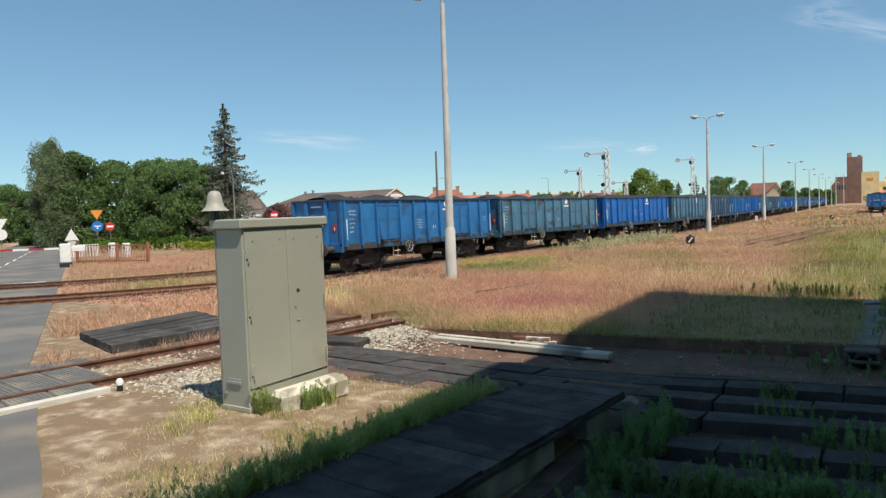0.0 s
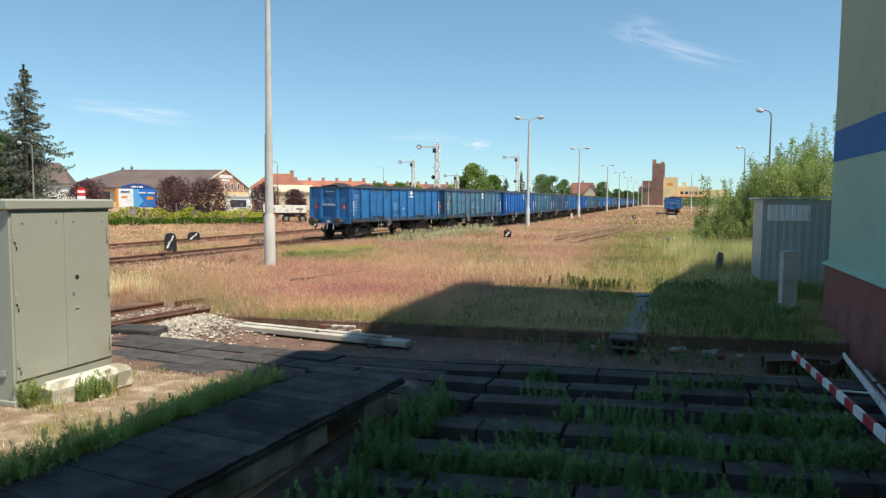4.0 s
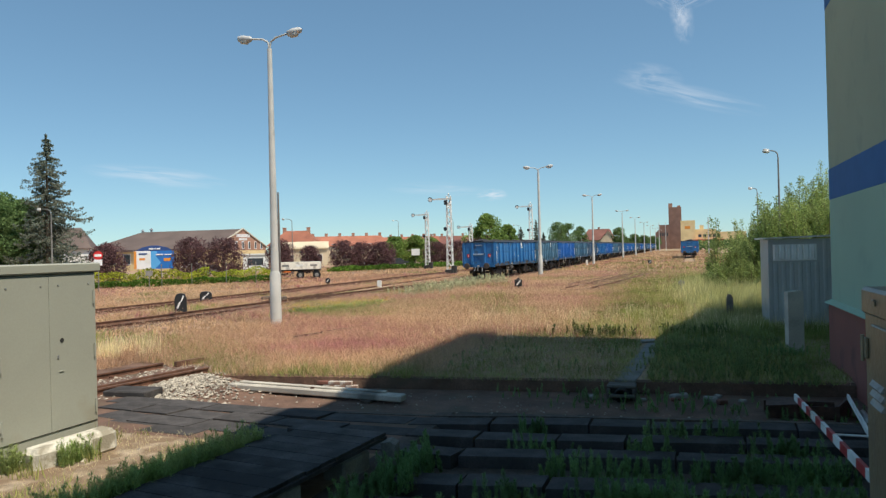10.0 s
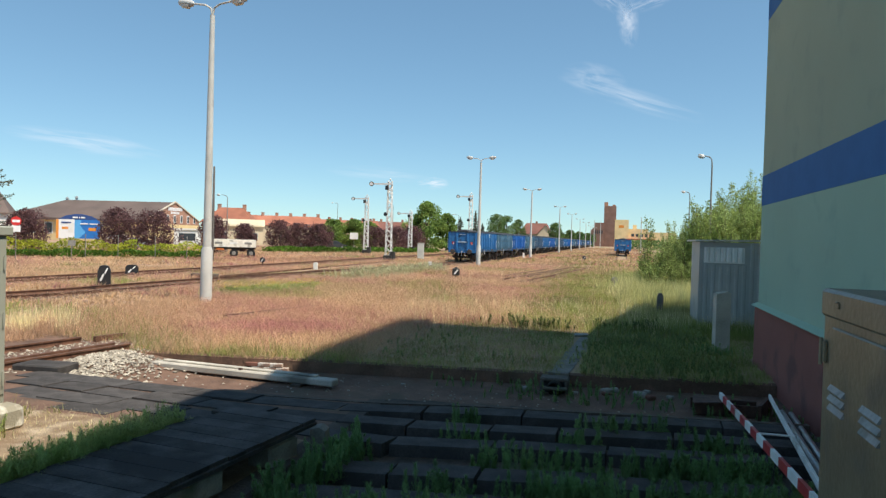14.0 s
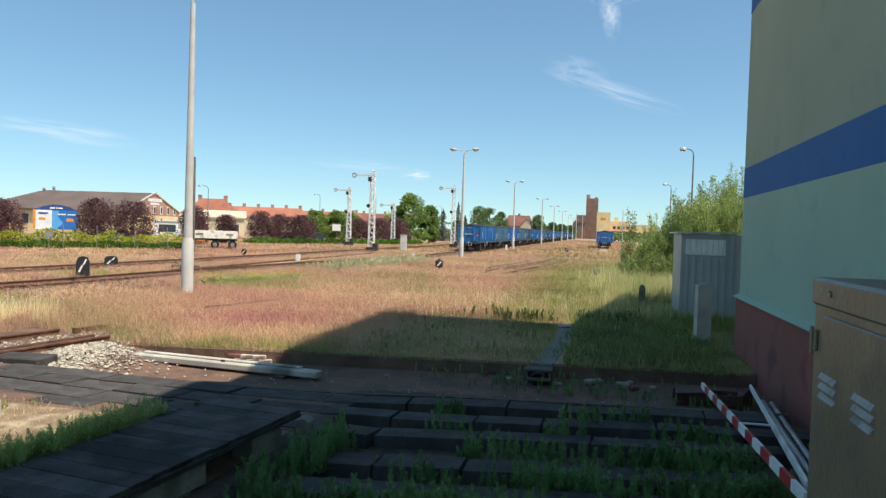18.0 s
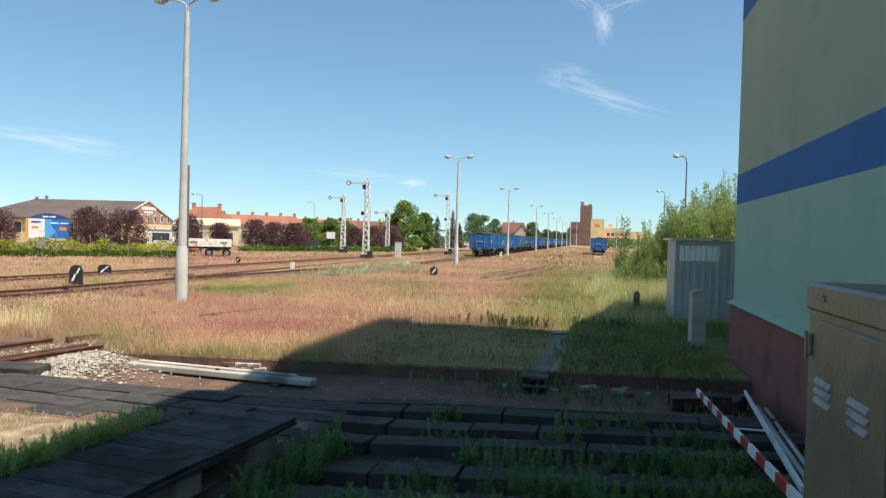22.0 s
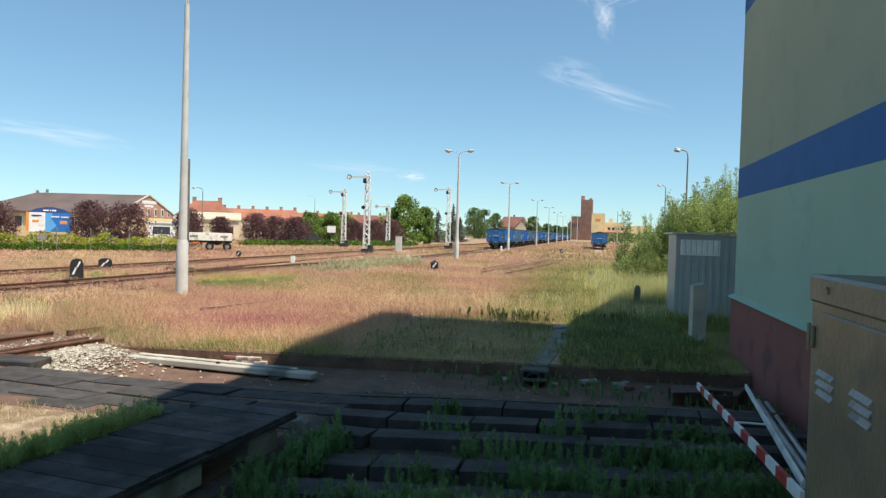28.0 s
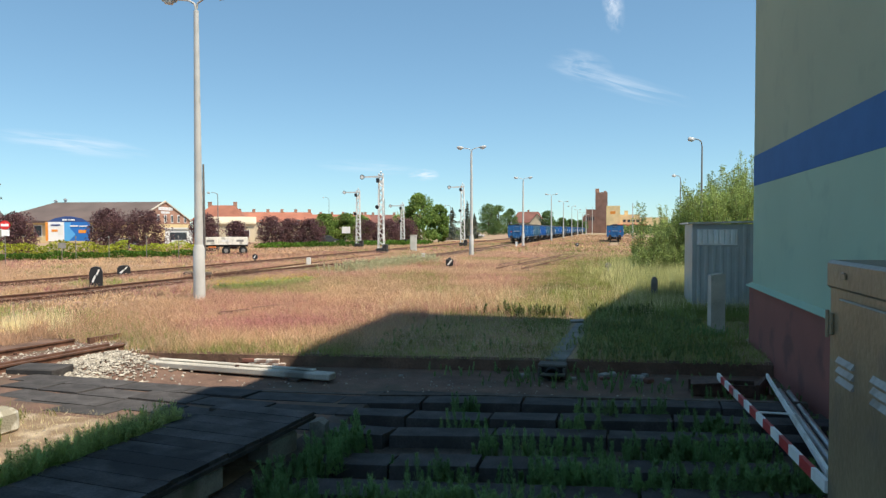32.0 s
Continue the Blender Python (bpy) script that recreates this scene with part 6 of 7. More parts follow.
# houses with orange roofs
gabled("house", site(31.7, 190), 20, 13, 10, 5.2, 8.9, wall_cream, roof_red, "cream house with steep orange tiled roof", 3, 4.0, 2)
gabled("apartment_block", site(28.2, 215), 27, 29, 11, 5.0, 7.8, wall_cream, roof_red, "long cream block with orange tiled roof", 8, 2.0, 7, rows=2)
gabled("house", site(31.0, 150), 30, 9, 8, 4.0, 5.2, wall_cream, wall_cream, "low cream building with pale roof", 3, 0, 0)
gabled("terrace", site(22.6, 250), 22, 24, 10, 4.9, 7.9, wall_cream, roof_red, "terrace with orange tiled roof", 6, 1.0, 6)
gabled("terrace", site(18.8, 260), 18, 20, 10, 5.0, 8.0, wall_cream, roof_dull, "terrace with dull red tiled roof", 5, 1.0, 5)
gabled("house", site(16.7, 230), 10, 8, 8, 4.6, 7.4, wall_white, roof_dull, "white house with red roof", 2, 0, 1)
gabled("house", site(49.5, 128), 40, 12, 9, 4.6, 7.8, wall_white, roof_brown, "white house with brown roof", 3, 2, 1)
gabled("house", site(64.2, 175), 60, 14, 9, 5, 9, wall_white, roof_dull, "white house with red roof beyond trees", 3, 2, 1)
# station house
gabled("station_house", site(6.7, 330), 5, 15, 11, 5.8, 10.8, wall_cream, roof_dull, "station house with steep red tiled roofs", 4, 3.0, 1)
x, y = site(5.9, 324)
gabled("station_gable", (x, y), 92, 11, 7, 5.6, 9.8, wall_cream, roof_dull, "station wing with steep red gable", 2, 0, 0)
# grain silo and yellow hall
o = thing("grain_silo", (*site(0.75, 450), 0), "tall dark brick grain silo tower", "silo")
part("tower", Build().box(-3.9, 3.6, -4, 4, 0, 25.8), silo_brick, o)
part("cap", Build().box(-3.9, -1.6, -4, 0, 25.8, 28.2), wall_brick, o)
part("hatch", Build().box(1.2, 3.0, -2, 2, 25.8, 26.8), wall_brick, o)
part("lower_block", Build().box(-9.5, -3.9, -5, 5, 0, 15.0), silo_brick, o)
part("lean_to", Build().prism([(-11.8, 0), (-9.5, 0), (-9.5, 12.5), (-11.8, 10.0)], 1, -5, 5), silo_brick, o)
for i in range(4):
    part("window", Build().box(-9.1 + i * 1.3, -8.4 + i * 1.3, -5.1, -5, 8, 10.2), glass, o)
o = thing("yellow_hall", (*site(-0.9, 430), 0), "yellow rendered mill hall with flat roofs", "building")
part("wall", Build().box(-9.5, -1.5, -6, 6, 0, 16.5), wall_yellow, o)
part("wall", Build().box(-1.5, 10, -4, 6, 0, 11.2), wall_yellow, o)
part("wall", Build().box(10, 26, -4, 6, 0, 9.4), wall_yellow, o)
part("stack", Build().box(1.0, 3.2, -3, 0, 11.2, 13.6), wall_yellow, o)
part("emblem", Build().box(-7.2, -4.2, -6.05, -6, 11.6, 13.2), sign_orange, o)
part("canopy", Build().box(-3, 14, -8, -4, 4.6, 5.2), red_paint, o)
for i in range(5):
    part("window", Build().box(0.2 + i * 2.6, 1.8 + i * 2.6, -4.06, -4, 6.6, 8.2), glass, o)
for bear, dist, h, label in ((2.0, 300, 12, "thin pale mast by the silo"), (1.5, 330, 13, "thin pale mast by the silo"), (-1.7, 190, 9.5, "thin pale mast near the wagons")):
    o = thing("mast", (*site(bear, dist), 0), label, "mast", "yard masts")
    part("pole", Build().tube((0, 0, 0), (0, 0, h), 0.18, 0.1, 8), pole_paint, o)


# ---- parked vehicles ----
def car(at, turn, col, ln=4.3, h=1.45, van=False, label="parked car"):
    o = thing("van" if van else "car", (*at, 0), label, "van" if van else "car", turn=turn)
    w = 1.75 if not van else 1.95
    prof = ([(-ln / 2, 0.3), (ln / 2, 0.3), (ln / 2, 0.72), (ln * 0.30, 0.88), (ln * 0.12, h), (-ln * 0.33, h), (-ln * 0.48, 0.9), (-ln / 2, 0.75)] if not van else
            [(-ln / 2, 0.3), (ln / 2, 0.3), (ln / 2, 1.0), (ln * 0.38, 1.2), (ln * 0.26, h), (-ln * 0.48, h), (-ln / 2, h - 0.15)])
    part("body", Build().prism(prof, 1, -w / 2, w / 2), col, o)
    top = h - 0.1
    part("side_glass", Build().prism([(-ln * 0.36, 0.95), (ln * 0.24, 0.95), (ln * 0.1, top), (-ln * 0.3, top)], 1, -w / 2 - 0.012, w / 2 + 0.012), glass, o)
    part("windscreen", Build().hull8([(ln * 0.29, -w * 0.42, 0.93), (ln * 0.30, -w * 0.42, 0.95), (ln * 0.30, w * 0.42, 0.95), (ln * 0.29, w * 0.42, 0.93), (ln * 0.125, -w * 0.4, top), (ln * 0.14, -w * 0.4, top), (ln * 0.14, w * 0.4, top), (ln * 0.125, w * 0.4, top)]), glass, o)
    if van:
        part("front_glass", Build().hull8([(ln * 0.385, -w * 0.42, 1.2), (ln * 0.395, -w * 0.42, 1.22), (ln * 0.395, w * 0.42, 1.22), (ln * 0.385, w * 0.42, 1.2), (ln * 0.265, -w * 0.4, top), (ln * 0.28, -w * 0.4, top), (ln * 0.28, w * 0.4, top), (ln * 0.265, w * 0.4, top)]), glass, o)
    for x in (-ln * 0.32, ln * 0.31):
        for s in (-1, 1):
            wl = part("wheel", Build().lathe([(0.0, -0.1), (0.3, -0.1), (0.31, 0.08), (0.0, 0.1)], 16, (0, s, 0), (x, s * (w / 2 - 0.08), 0.31)), tyre, o)
            part("rim", Build().lathe([(0.0, 0.1), (0.19, 0.1), (0.18, 0.115), (0.0, 0.115)], 12, (0, s, 0), (x, s * (w / 2 - 0.08), 0.31)), steel, wl)
    for s in (-1, 1):
        part("headlight", Build().box(ln / 2 - 0.03, ln / 2 + 0.015, s * w * 0.36 - 0.16, s * w * 0.36 + 0.16, 0.58, 0.72), sign_white, o)
    return o


car_white = mat("car white", (0.72, 0.72, 0.72), 0.3, var=0.03, bump=0)
car_silver = mat("car silver", (0.40, 0.41, 0.43), 0.3, 0.4, var=0.03, bump=0)
car_dark = mat("car dark", (0.04, 0.045, 0.05), 0.3, var=0.03, bump=0)
R0_ = edge0 + nrm * 5.2
car((R0_ + d * 118)[:2], -30, car_white, 4.8, 2.0, True, "white van driving towards the crossing")
car((R0_ + d * 36 + nrm * 0.5)[:2], -30, car_dark, label="dark car waiting at the barrier")
for bear, dist, m, van in ((12.9, 205, car_white, True), (12.2, 205, car_white, False), (11.6, 210, car_silver, False), (11.0, 210, car_white, False), (14.0, 200, car_white, False), (38.4, 92, car_silver, False), (25.5, 122, car_silver, False), (23.5, 124, car_dark, False)):
    car(site(bear, dist), bear + 8, m, 5.2 if van else 4.3, 2.3 if van else 1.45, van, "white van parked by the street" if van else "car parked along the street")

# ---- road signs ----
def sign_post(at, turn, h, plates, label):
    o = thing("road_sign", (*at, 0), label, "road sign", turn=turn)
    part("pole", Build().tube((0, 0.04, 0), (0, 0.04, h), 0.028, n=8), dark_pole, o)
    for kind, z, m, r in plates:
        if kind == "disc":
            part("plate", Build().lathe([(r, 0), (r, 0.02), (0, 0.022)], 22, (0, -1, 0), (0, 0, z)), m, o)
        elif kind == "bar":
            part("bar", Build().box(-r, r, -0.03, -0.022, z - 0.09, z + 0.09), m, o)
        elif kind == "arrow":
            part("arrow", Build().box(-r * 0.6, r * 0.6, -0.03, -0.022, z - 0.02, z + 0.08).box(-0.06, 0.06, -0.03, -0.022, z - 0.25, z + 0.05), m, o)
        elif kind == "down":
            part("plate", Build().prism([(0, z - r), (r * 1.05, z + r * 0.8), (-r * 1.05, z + r * 0.8)], 1, -0.02, 0), m, o)
        elif kind == "up":
            part("plate", Build().prism([(0, z + r), (r * 0.95, z - r * 0.8), (-r * 0.95, z - r * 0.8)], 1, -0.02, 0), m, o)
        else:
            part("plate", Build().box(-r, r, -0.02, 0, z - r * 0.8, z + r * 0.8), m, o)
    return o


sign_red = mat("sign red", (0.60, 0.03, 0.03), 0.5, var=0.04)
sign_post(site(59.2, 75), 58, 3.9, (("down", 3.55, sign_orange, 0.52), ("disc", 2.4, sign_blue, 0.50), ("arrow", 2.4, sign_white, 0.5)), "yellow give way sign over blue direction sign")
sign_post(site(58.35, 75), 57, 2.9, (("disc", 2.35, sign_red, 0.40), ("bar", 2.35, sign_white, 0.28)), "red no entry sign on grey post")
sign_post(site(61.0, 66), 58, 2.4, (("up", 1.75, white_paint, 0.55), ("box", 1.0, pole_paint, 0.3)), "white triangular sign seen from behind")
sign_post(site(46.5, 58), 45, 3.0, (("disc", 2.85, sign_red, 0.33), ("bar", 2.85, sign_white, 0.24), ("box", 2.3, sign_white, 0.28)), "red no entry sign with white plate")
sign_post(site(43.0, 63), 43, 1.4, (("box", 1.25, dark_pole, 0.28),), "small grey notice board on a post")
for bear in (37.3, 39.9, 35.0, 42.1):
    sign_post(site(bear, 64), bear, 2.0, (("box", 1.9, dark_pole, 0.06),), "slim grey post with small plate")
sign_post(site(21.9, 120), 22, 3.1, (("box", 2.4, wall_white, 0.72),), "white notice board by the street")
sign_post(site(65.3, 68), 62, 3.2, (("down", 2.9, white_paint, 0.5), ("disc", 2.0, white_paint, 0.45)), "road signs seen from behind")

# ---- level crossing barrier and rusty fence ----
o = thing("barrier_machine", (-41.6, 23.3, 0), "white barrier machine with red and white boom", "barrier", turn=-30)
part("housing", Build().box(-0.38, 0.38, -0.3, 0.3, 0.3, 1.45, 0.04), white_paint, o)
part("foot", Build().box(-0.45, 0.45, -0.35, 0.35, 0, 0.3, 0.03), black_paint, o)
for i in range(3):
    part("lamp", Build().box(-0.1, 0.1, -0.32, -0.3, 0.55 + 0.28 * i, 0.7 + 0.28 * i), black_paint, o)
part("counterweight", Build().box(-0.3, 0.3, 0.35, 1.1, 0.95, 1.3, 0.03), white_paint, o)
for i in range(9):
    part("boom_band", Build().box(-0.05, 0.05, -0.32 - 0.8 * (i + 1), -0.32 - 0.8 * i, 1.12 + 0.01 * i, 1.24 + 0.01 * i), white_paint if i % 2 == 0 else red_paint, o)
fence_red = mat("rust red fence", (0.36, 0.15, 0.08), 0.8, var=0.25)
F0, F1 = Vector((-42.6, 24.6, 0)), Vector((-36.9, 25.7, 0))
o = thing("fence", tuple(F0), "rusty red steel picket fence beside the crossing", "fence", turn=math.degrees(math.atan2(F1.y - F0.y, F1.x - F0.x)))
ln = (F1 - F0).length
for x in (0, ln * 0.58, ln):
    part("post", Build().box(x - 0.06, x + 0.06, -0.06, 0.06, 0, 1.4), fence_red, o)
for z in (0.25, 1.2):
    part("rail", Build().box(0, ln, -0.025, 0.025, z, z + 0.06), fence_red, o)
pk = Build().box(-0.014, 0.014, -0.012, 0.012, 0.08, 1.25).data("picket", fence_red)
for i in range(44):
    part("picket", pk, None, o, at=Matrix.Translation((0.15 + i * (ln - 0.3) / 43, 0, 0)))
for x, y in ((-48.6, 30.8), (-45.6, 30.0)):
    o = thing("crossing_bollard", (x, y, 0), "white crossing bollard with dark slot", "bollard", "white bollards")
    part("body", Build().box(-0.24, 0.24, -0.2, 0.2, 0, 1.15, 0.05), white_paint, o)
    part("slot", Build().box(-0.1, 0.1, -0.21, -0.2, 0.7, 0.9), black_paint, o)
o = thing("white_fence", (-53.0, 29.8, 0), "low white slatted fence by the road", "fence", turn=44)
for i in range(12):
    part("slat", Build().box(i * 0.2, i * 0.2 + 0.12, -0.02, 0.02, 0.1, 1.05), white_paint, o)
part("rail", Build().box(0, 2.35, 0.02, 0.05, 0.8, 0.9), white_paint, o)

# ---- ballast ----
OCT = np.array([(1, 0, 0), (-1, 0, 0), (0, 1, 0), (0, -1, 0), (0, 0, 1), (0, 0, -1)], float)
OCF = np.array([(0, 2, 4), (2, 1, 4), (1, 3, 4), (3, 0, 4), (2, 0, 5), (1, 2, 5), (3, 1, 5), (0, 3, 5)])


def stones(name, n, place, s0, s1, label, material=stone_mat):
    rng = np.random.default_rng(len(name) + n)
    pts = np.array([place(rng) for _ in range(n)])
    v = OCT[None] * rng.uniform(0.6, 1.3, (n, 6, 1)) + rng.normal(0, 0.18, (n, 6, 3))
    v *= rng.uniform(s0, s1, (n, 1, 1))
    v[:, :, 2] *= 0.7
    a = rng.uniform(0, 6.28, n)
    c, s = np.cos(a)[:, None], np.sin(a)[:, None]
    v = np.stack([v[..., 0] * c - v[..., 1] * s, v[..., 0] * s + v[..., 1] * c, v[..., 2]], -1) + pts[:, None]
    me = bpy.data.meshes.new(name)
    f = (OCF[None] + 6 * np.arange(n)[:, None, None]).reshape(-1, 3)
    me.from_pydata(v.reshape(-1, 3).tolist(), [], f.tolist())
    me.materials.append(material)
    return tagged(new(name, me), label, "gravel", kind="stuff")


def patch_a(rng):
    y = rng.uniform(10.1, 12.3)
    x = -9.0 + 0.12 * (12.2 - y) + abs(rng.normal(0, 0.75))
    x = min(x, -6.6)
    return (x, y, ground_z(x, y) + 0.012 + 0.02 * rng.random())


def patch_b(rng):
    y = rng.uniform(5.9, 14.0)
    x = -10.8 + 0.19 * (y - 6) + rng.uniform(-1.2, 1.3)
    return (x, y, -0.01 + rng.uniform(-0.01, 0.02))


def patch_c(rng):
    return (-8.5 + rng.normal(0, 0.85), 6.9 + rng.normal(0, 0.42), 0.004)


def patch_d(rng):
    return (rng.uniform(-8.4, 4.0), rng.uniform(10.3, 12.6), -0.235)


stones("ballast", 1500, patch_a, 0.016, 0.05, "pale grey ballast stones beside the siding")
stones("track_ballast", 2600, patch_b, 0.018, 0.042, "grey ballast stones between siding rails")
stones("loose_ballast", 1300, patch_c, 0.014, 0.045, "loose pale stones beside the cabinet")
stones("soil_pebbles", 420, patch_d, 0.008, 0.026, "scattered pebbles on the soil strip")


def patch_e(rng):
    y = rng.uniform(18, 90)
    return (main_x(y) + rng.uniform(-1.9, 1.9), y, 0.02)


def patch_f(rng):
    x, y = rng.uniform(-9.0, -4.2), rng.uniform(3.4, 8.2)
    return (x, y, 0.003)


stones("ground_pebbles", 700, patch_f, 0.004, 0.013, "small pebbles scattered over sandy ground", mat("sandy pebble", (0.32, 0.25, 0.18), 0.95, var=0.25, scale=12, island=0.4, bump=0.2))
stones("main_ballast", 5000, patch_e, 0.03, 0.06, "dark ballast along the main track", mat("grimy ballast", (0.15, 0.115, 0.085), 0.95, var=0.25, scale=8, island=0.4, bump=0.3))

# ---- grass ----
grass_dry = mat("dry grass", (0.61, 0.425, 0.245), 0.9, var=0.2, scale=0.16, fine=0.9, island=0.25, thin=0.3, bump=0, hue=(0.58, 0.36, 0.235), spec=0.2)
grass_pink = mat("reddish grass", (0.47, 0.215, 0.195), 0.9, var=0.2, scale=0.2, fine=1.0, island=0.35, thin=0.3, bump=0, spec=0.2)
grass_green = mat("green grass", (0.26, 0.31, 0.085), 0.9, var=0.3, scale=0.3, fine=1.2, island=0.35, thin=0.3, bump=0, hue=(0.42, 0.40, 0.15), spec=0.2)
grass_straw = mat("pale straw", (0.82, 0.72, 0.42), 0.9, var=0.2, scale=0.5, fine=1.5, island=0.3, thin=0.3, bump=0, spec=0.2)
weed_mat = mat("weed leaves", (0.18, 0.31, 0.115), 0.8, var=0.25, scale=0.8, fine=4, island=0.2, thin=0.3, bump=0, hue=(0.22, 0.33, 0.125), spec=0.2)
flower_mat = mat("yellow flowers", (0.75, 0.55, 0.03), 0.8, var=0.1, island=0.2, bump=0)


def value_noise(x, y, s, k=0):
    """Smooth patches between 0 and 1."""
    x, y = x * s + 17.3 * k, y * s - 9.1 * k
    out = np.zeros_like(x)
    for q, (a, c, p) in enumerate(((1.0, 0.63, 0.2), (-0.71, 1.13, 1.9), (1.7, -0.9, 4.1), (0.4, 2.1, 2.7))):
        out += np.sin(a * x + c * y + p + k) * np.cos(c * 0.7 * x - a * y + p * 2)
    return 0.5 + out / 5.0


def keep(x, y):
    """Where grass may grow."""
    ok = np.ones(len(x), bool)
    rel = (x - edge0.x) * nrm.x + (y - edge0.y) * nrm.y
    ok &= rel < -0.25
    for line, clear in TRACKS:
        p = np.array(line)
        p = p[(p[:, 1] > -5) & (p[:, 1] < 160)]
        for px, py in p:
            near = (np.abs(y - py) < 1.1) & (np.abs(x - px) < 3)
            if near.any():
                dd = (x - px) ** 2 + (y - py) ** 2
                ok &= ~(near & (dd < clear ** 2) & (RNG.random(len(x)) < 0.93))
    ok &= ~((x > 4.05) & (y < 17.0)) & ~((x > 3.7) & (x < 7) & (y > 23) & (y < 25.8))
    ok &= ~((x > 0.12) & (x < 0.50) & (y < 18.9) & (y > 12.5))
    ok &= ~((x > -15.2) & (x < -11.9) & (y > 7.4) & (y < 11.7))
    return ok


def blades(x, y, z, h, w, per, lean, rng):
    n = len(x)
    x, y, z, h = (np.repeat(q, per) for q in (x, y, z, h))
    m = n * per
    x = x + rng.normal(0, 0.05, m) * (1 + w * 20)
    y = y + rng.normal(0, 0.05, m) * (1 + w * 20)
    a, t = rng.uniform(0, 6.28, m), rng.uniform(0, 6.28, m)
    hh = h * rng.uniform(0.55, 1.15, m)
    ll = lean * hh * rng.uniform(0.2, 1.0, m)
    ww = w * rng.uniform(0.6, 1.3, m)
    p0 = np.stack([x - ww * np.cos(a), y - ww * np.sin(a), z - 0.02], 1)
    p1 = np.stack([x + ww * np.cos(a), y + ww * np.sin(a), z - 0.02], 1)
    p2 = np.stack([x + ll * np.cos(t), y + ll * np.sin(t), z + hh], 1)
    return np.stack([p0, p1, p2], 1)


def field(name, regions, pick, material, label, hmin, hmax, per=4, lean=0.45, seed=1):
    rng = np.random.default_rng(seed)
    out = []
    for x0, x1, y0, y1, dens, w in regions:
        n = int((x1 - x0) * (y1 - y0) * dens)
        x, y = rng.uniform(x0, x1, n), rng.uniform(y0, y1, n)
        ok = keep(x, y) & (rng.random(n) < pick(x, y))
        x, y = x[ok], y[ok]
        h = rng.uniform(hmin, hmax, len(x)) * (0.7 + 0.6 * value_noise(x, y, 0.5, 3)) * np.where((y < 20.0) & (y > 12) & (x > -4), 0.45, 1.0)
        out.append(blades(x, y, np.zeros(len(x)), h, w, per, lean, rng))
    return tagged(new(name, tri_mesh(name, np.concatenate(out), material)), label, "grass", kind="stuff")


def beyond_edge(x, y):
    return np.where(x > -8.7, y > brick_y(x) + 0.05, y > 12.7 - 0.25 * (x + 8.7) * (x > -12))


def greenness(x, y):
    """Share of green grass: along the thicket side and in patches."""
    g = np.clip((x + 2.6 + 0.05 * (y - 14)) / 2.4, 0, 1) * np.clip(1.15 - (y - 26) / 60, 0.15, 1)
    g *= 0.62 + 0.38 * np.clip((value_noise(x, y, 0.9, 12) - 0.35) * 4, 0, 1)
    g = np.maximum(g, 0.55 * np.clip((value_noise(x, y, 0.35, 1) - 0.60) * 5, 0, 1))
    g = np.maximum(g, 0.7 * (x > -3.6) * (y < 20.2) * (0.55 + 0.45 * value_noise(x, y, 0.8, 15)))
    g = np.maximum(g, 0.97 * (x > 0.3 - 0.1 * np.sin(y * 2.3)) * (y < 24))
    g = np.maximum(g, 0.6 * np.exp(-((y - brick_y(x)) / 0.8) ** 2) * (x > -7))
    g = np.maximum(g, 0.4 * np.exp(-((y - (30 + 0.3 * (x + 14))) / 2.2) ** 2) * (x < -6) * (x > -17) * (value_noise(x, y, 0.6, 5) > 0.42))
    return g


def drift(x, y):
    """Share of reddish grass: long low drifts."""
    q = np.clip((value_noise(x * 0.55, y, 0.30, 2) - 0.56) * 3.0, 0, 0.27)
    return np.maximum(q, 0.95 * np.exp(-(((x + 7.3) / 2.0) ** 2 + ((y - 16.6 - 0.25 * (x + 7.3)) / 1.4) ** 2)))


NEAR = [(-14, 6, 12.4, 24, 250, 0.0045), (-17, 8, 24, 40, 110, 0.008), (-24, 6, 40, 70, 26, 0.018), (-30, 10, 70, 150, 4.0, 0.06), (-13, 9, 150, 300, 0.9, 0.16), (-46, -14, 12.5, 40, 26, 0.018), (-60, -24, 40, 70, 9, 0.035), (-60, -30, 70, 120, 3, 0.06), (-19, -11.5, 5.6, 13, 60, 0.010)]
field("dry_grass", NEAR, lambda x, y: beyond_edge(x, y) * (1 - greenness(x, y)) * np.clip(1.1 - drift(x, y), 0, 1) + (x < -11.5) * (y < 13.4) * 0.9, grass_dry, "dry tan grass covering the yard", 0.08, 0.27, 5, 1.1)
field("reddish_grass", NEAR[:4] + NEAR[5:7], lambda x, y: beyond_edge(x, y) * (1 - greenness(x, y)) * drift(x, y), grass_pink, "reddish seeded grass in drifts", 0.12, 0.30, 5, 1.0, seed=2)
field("green_grass", NEAR[:4] + [(-46, -14, 12.5, 40, 26, 0.018), (-1, 14, 26, 60, 40, 0.012)], lambda x, y: beyond_edge(x, y) * greenness(x, y), grass_green, "green grass along the thicket and brick edge", 0.10, 0.32, 5, 0.7, seed=3)
field("tall_grass", [(0.6, 4.5, 25.5, 46, 60, 0.010), (-2, 7, 40, 60, 18, 0.02)], lambda x, y: np.clip((x + 0.4 - 1.6 * value_noise(x, y, 0.5, 9)) / 2.2, 0, 1) * (0.45 + 0.5 * value_noise(x, y, 0.6, 4)), grass_green, "tall yellow-green grass before the thicket", 0.25, 0.62, 5, 0.5, 4)
